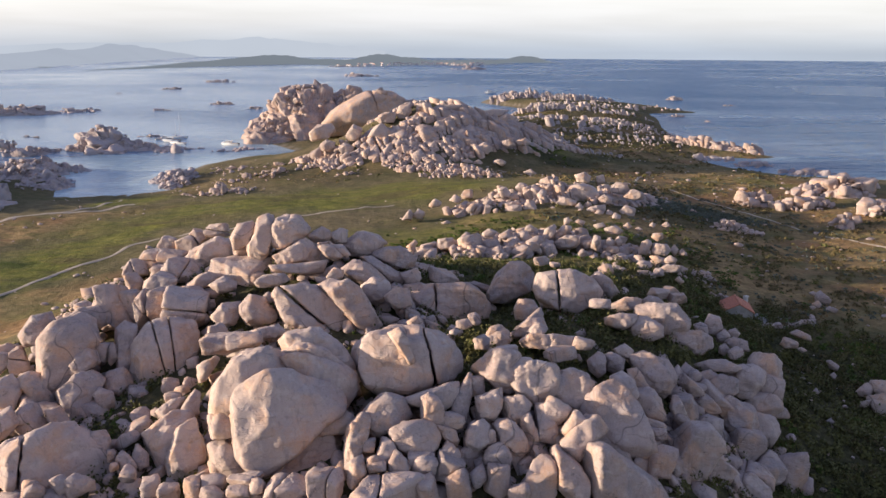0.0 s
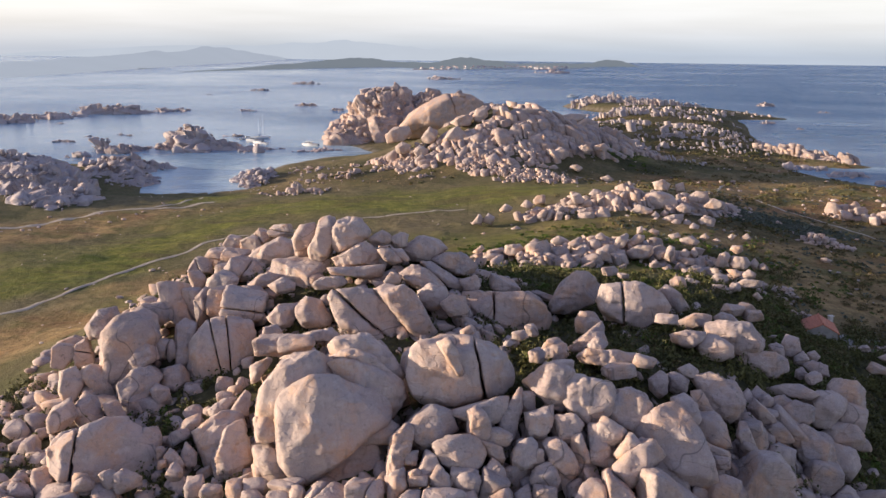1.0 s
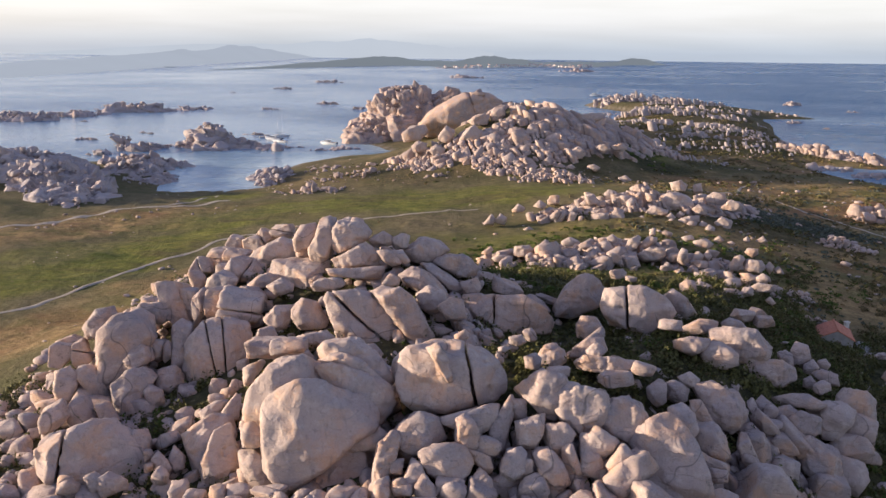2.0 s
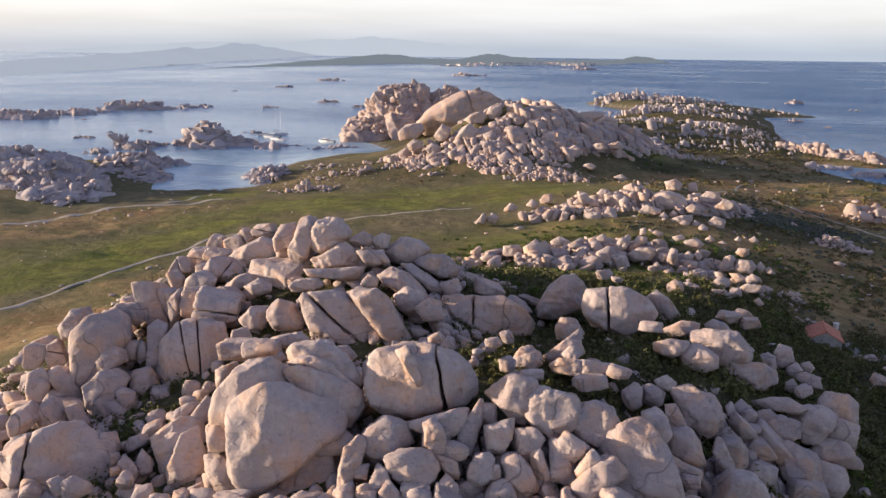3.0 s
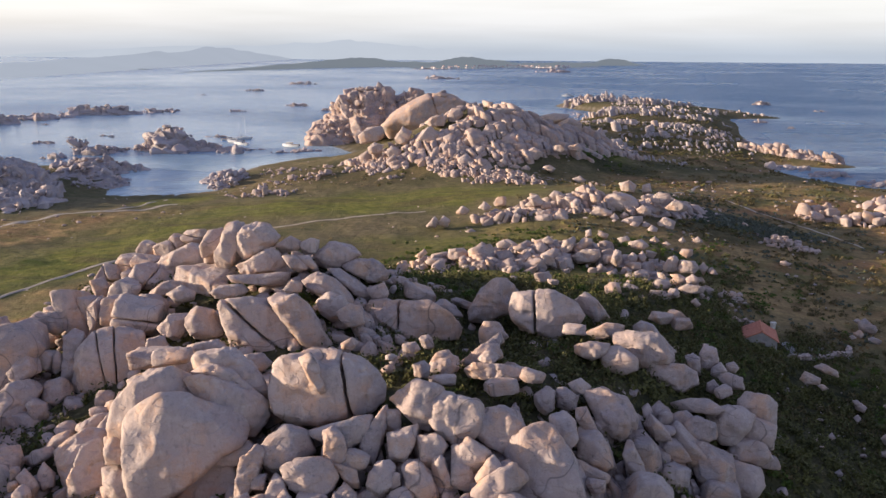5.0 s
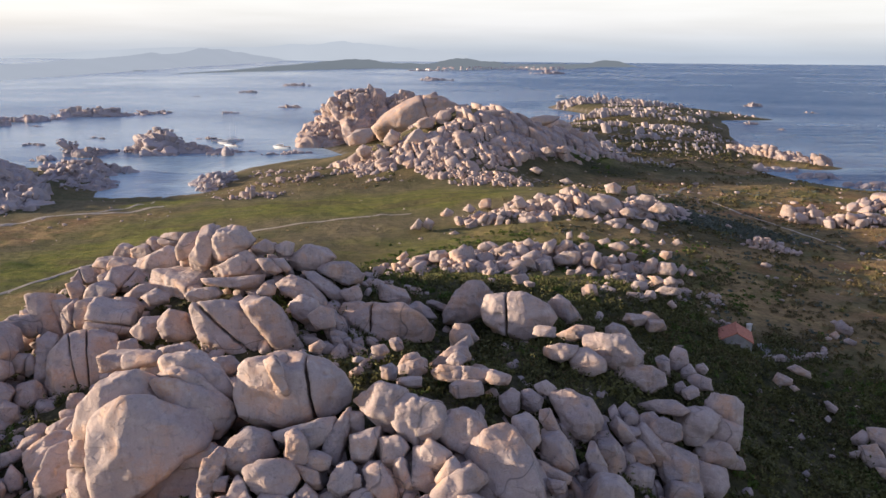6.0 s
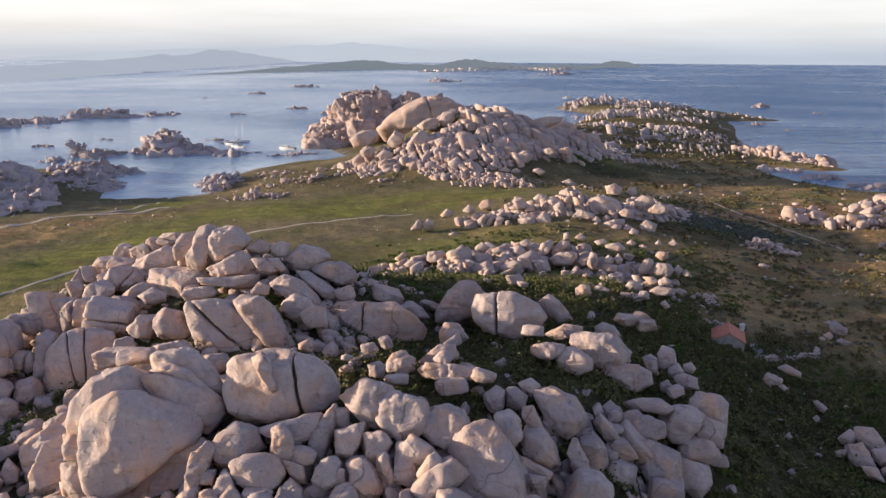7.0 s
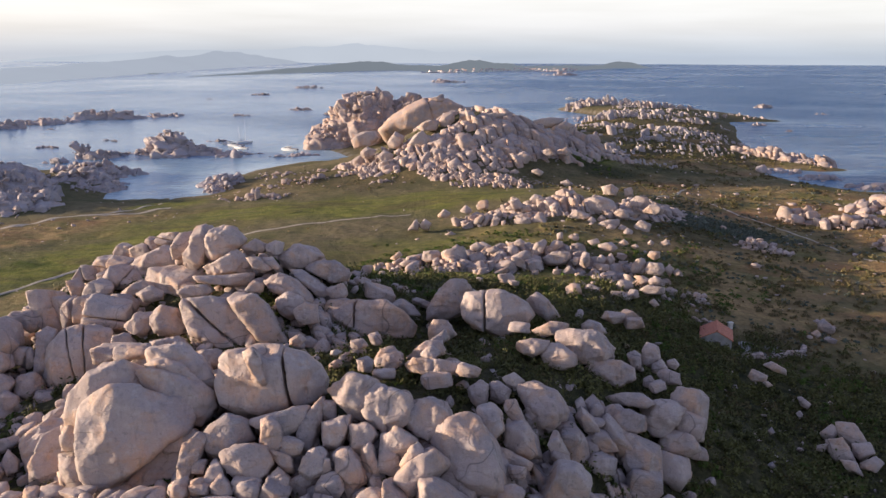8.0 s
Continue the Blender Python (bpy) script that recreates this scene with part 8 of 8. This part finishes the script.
# ---- boats ----
def hull_mesh(length, beam, freeboard, sheer=0.25):
    """An open-topped boat hull with a raked bow and flat transom, closed by its deck."""
    bm = bmesh.new()
    rings = []
    for k in range(11):
        t = k / 10
        half = beam / 2 * min(1.0, 1.15 * (1 - t ** 2.6)) * (0.88 + 0.12 * math.sin(math.pi * min(1, t * 1.4)))
        half = max(half, 0.03)
        x = -length / 2 + length * t
        top = freeboard + sheer * t * t
        rings.append([bm.verts.new(p) for p in ((x, -half, top), (x + 0.05 * t, -half * 0.93, top * 0.45), (x - 0.12 * length * t ** 3, -half * 0.6, -0.18),
                                                (x - 0.12 * length * t ** 3, half * 0.6, -0.18), (x + 0.05 * t, half * 0.93, top * 0.45), (x, half, top))])
    for a, b in zip(rings, rings[1:]):
        for i in range(5):
            bm.faces.new((a[i], b[i], b[i + 1], a[i + 1]))
        bm.faces.new((a[5], b[5], b[0], a[0]))
    bm.faces.new(rings[0]), bm.faces.new(rings[-1][::-1])
    bmesh.ops.recalc_face_normals(bm, faces=bm.faces[:])
    return bm


def motor_boat(x, y, turn, length, label):
    base = tagged(new("motor_boat"), label, "boat", "boats moored in the bay")
    base.matrix_basis = pose(x, y, 0.02, 0, 0, turn)
    k = length / 8
    beam = 2.7 * k
    part("hull", hull_mesh(length, beam, 0.95 * k), WHITE, base)
    part("deck", box(length * 0.40, beam * 0.72, 0.06, (-length * 0.27, 0, 1.0 * k), 0.02), DECK, base, "brown teak cockpit deck")
    cabin = part("cabin", box(length * 0.34, beam * 0.66, 0.95 * k, (length * 0.08, 0, 1.42 * k), 0.14 * k), WHITE, base)
    part("windshield", box(length * 0.30, beam * 0.68, 0.32 * k, (length * 0.085, 0, 1.55 * k), 0.03 * k), DARKGLASS, cabin, "tinted cabin windows")
    part("hardtop", box(length * 0.40, beam * 0.74, 0.09 * k, (length * 0.03, 0, 2.0 * k), 0.03 * k), WHITE, base)
    for sx in (-0.16, 0.2):
        for sy in (-1, 1):
            part("post", box(0.05, 0.05, 0.6 * k, (length * sx, sy * beam * 0.32, 1.7 * k)), METAL, base)
    part("outboard", box(0.45 * k, 0.4 * k, 0.8 * k, (-length / 2 - 0.15 * k, 0, 0.8 * k), 0.06), DARKGLASS, base, "dark outboard engine")
    part("bow_rail", box(length * 0.22, beam * 0.5, 0.04, (length * 0.34, 0, 1.55 * k), 0.01), METAL, base)
    return base


def sailing_boat(x, y, turn, length, label):
    base = tagged(new("sailing_boat"), label, "boat", "boats moored in the bay")
    base.matrix_basis = pose(x, y, 0.02, 0, 0, turn)
    k = length / 10
    part("hull", hull_mesh(length, 3.0 * k, 1.05 * k), WHITE, base)
    coachroof = part("coachroof", box(length * 0.36, 1.7 * k, 0.5 * k, (length * 0.06, 0, 1.25 * k), 0.12 * k), WHITE, base)
    part("cockpit", box(length * 0.24, 1.5 * k, 0.06, (-length * 0.28, 0, 1.1 * k), 0.02), DECK, base, "teak cockpit")
    for nm, r, d, m in (("mast", 0.07 * k, 12.5 * k, Matrix.Translation((length * 0.08, 0, 7.2 * k))),
                        ("boom", 0.12 * k, 4.2 * k, Matrix.Translation((-length * 0.13, 0, 2.4 * k)) @ pose(0, 0, 0, 0, 90, 0))):
        bm = bmesh.new()
        bmesh.ops.create_cone(bm, cap_ends=True, segments=8, radius1=r, radius2=r * 0.8, depth=d)
        bmesh.ops.transform(bm, matrix=m, verts=bm.verts)
        part(nm, bm, NAVY if nm == "boom" else METAL, base, "furled sail in a navy cover" if nm == "boom" else "")
    part("sprayhood", box(0.9 * k, 1.6 * k, 0.55 * k, (-length * 0.12, 0, 1.6 * k), 0.15 * k), NAVY, coachroof, "navy canvas hood")
    return base


motor_boat(-67.0, 362.0, 165, 8.5, "white motor boat with a brown deck moored in the bay")
motor_boat(-97, 377, 175, 8.5, "long white motor boat moored beyond the islet")
sailing_boat(-97, 392, 10, 9.0, "white sailing boat at anchor with furled sails")
sailing_boat(-92, 368, 160, 8.0, "small white sailing boat moored in the bay")
motor_boat(-103, 386, 20, 7.0, "white motor boat moored close to shore")
motor_boat(128, 820, 185, 12.0, "white motor boat far out beyond the point")


# ---- far land ----
def ridge_sheet(name, label, line, depth_m, material, seed, rough=0.12, back=(0.0, 1.0)):
    """A low far island: rises from the water to an uneven crest and falls behind."""
    pts = np.array(line, float)
    n = 200
    t = np.linspace(0, 1, n)
    s = np.linspace(0, 1, len(pts))
    x, y, h = (np.interp(t, s, pts[:, k]) for k in range(3))
    u = t * 100
    h = np.maximum(h * (1 + rough * waves(u, 0 * u, 9.0, seed) + 0.25 * rough * waves(u, 0 * u, 3.0, seed + 1) + 0.35 * rough * waves(u, 0 * u, 1.1, seed + 9)), 0.4)
    rows = []
    for q, k in ((0, 0.0), (0.16, 0.35), (0.36, 0.72), (0.55, 1.0), (0.8, 0.6), (1.0, 0.0)):
        jig = 0.1 * depth_m * waves(u, 0 * u + 50 * q, 4.0, seed + 2)
        rows.append(np.stack([x + back[0] * q * depth_m, y + back[1] * (q * depth_m + jig), h * k * (1 + 0.1 * waves(u, 0 * u + 90 * q, 5.0, seed + 3)) - 0.5 * (k == 0)], 1))
    v = np.stack(rows, 1).reshape(-1, 3)
    f = [(i * 6 + k, i * 6 + 6 + k, i * 6 + 7 + k, i * 6 + k + 1) for i in range(n - 1) for k in range(5)]
    ob = new(name, fast_mesh(name, v, f, material, True))
    return tagged(ob, label, "island", kind="structure")


# flat self-lit backdrops whose colours carry the haze of the strait
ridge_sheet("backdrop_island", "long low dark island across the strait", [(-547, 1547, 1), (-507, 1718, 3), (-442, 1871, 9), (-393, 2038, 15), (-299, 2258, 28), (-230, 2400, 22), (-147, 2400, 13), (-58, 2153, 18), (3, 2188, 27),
                                                                          (65, 2223, 32), (142, 2437, 25), (196, 2469, 16), (304, 2357, 17), (446, 2722, 14), (571, 3036, 16), (633, 3078, 27), (696, 3120, 25), (748, 3155, 12), (782, 3178, 1)], 220, HAZE_ISLAND, 5)
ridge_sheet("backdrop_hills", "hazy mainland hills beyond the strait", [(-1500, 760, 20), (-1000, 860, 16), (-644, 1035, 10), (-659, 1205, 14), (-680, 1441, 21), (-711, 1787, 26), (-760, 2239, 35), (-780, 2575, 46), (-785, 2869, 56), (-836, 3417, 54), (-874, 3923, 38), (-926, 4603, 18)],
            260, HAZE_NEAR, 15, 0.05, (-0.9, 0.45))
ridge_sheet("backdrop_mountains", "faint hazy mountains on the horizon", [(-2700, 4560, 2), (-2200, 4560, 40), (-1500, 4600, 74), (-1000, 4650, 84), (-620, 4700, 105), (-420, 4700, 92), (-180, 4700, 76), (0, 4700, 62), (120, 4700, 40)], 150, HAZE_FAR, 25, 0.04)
ridge_sheet("backdrop_islet", "thin hazy islet in the strait", [(-940, 1640, 1), (-860, 1700, 4), (-780, 1760, 5), (-700, 1800, 1)], 60, HAZE_ISLAND, 35)


def town_house(x, y, w, d, h, z):
    base = tagged(new("town_house"), "pale house of a far waterside village", "house", "houses of the far village")
    base.matrix_basis = pose(x, y, z, 0, 0, -45 + 30 * math.sin(x))
    part("wall", box(w, d, h, (0, 0, h / 2)), TOWNWALL, base)
    bm = box(w * 1.06, d * 1.06, 1.6, (0, 0, h + 0.8))
    for v in bm.verts:
        if v.co.z > h + 1.2:
            v.co.y *= 0.05
    part("roof", bm, FARROOF, base)


rng = np.random.RandomState(12)
for k in range(80):
    tx = -80 + 470 * rng.beta(1.6, 1.4)
    up = rng.uniform(-6, 26)
    town_house(tx, float(np.interp(tx, (-80, 3, 65, 142, 196, 304, 400), (2150, 2188, 2223, 2437, 2469, 2357, 2590))) + up, rng.uniform(4, 9), rng.uniform(4, 7), rng.uniform(2.5, 5.0), max(0.0, 0.18 * up))
for k, (tx, ty, r) in enumerate([(-50, 2140, 60), (290, 2340, 60)]):
    outcrop("rocky_shore", "pale rocky shore of the far island", [(tx, ty, r, 10, 30, 1.0)], 120, (2.6, 0.4, 1.5, 5), True, 120 + k, 20)
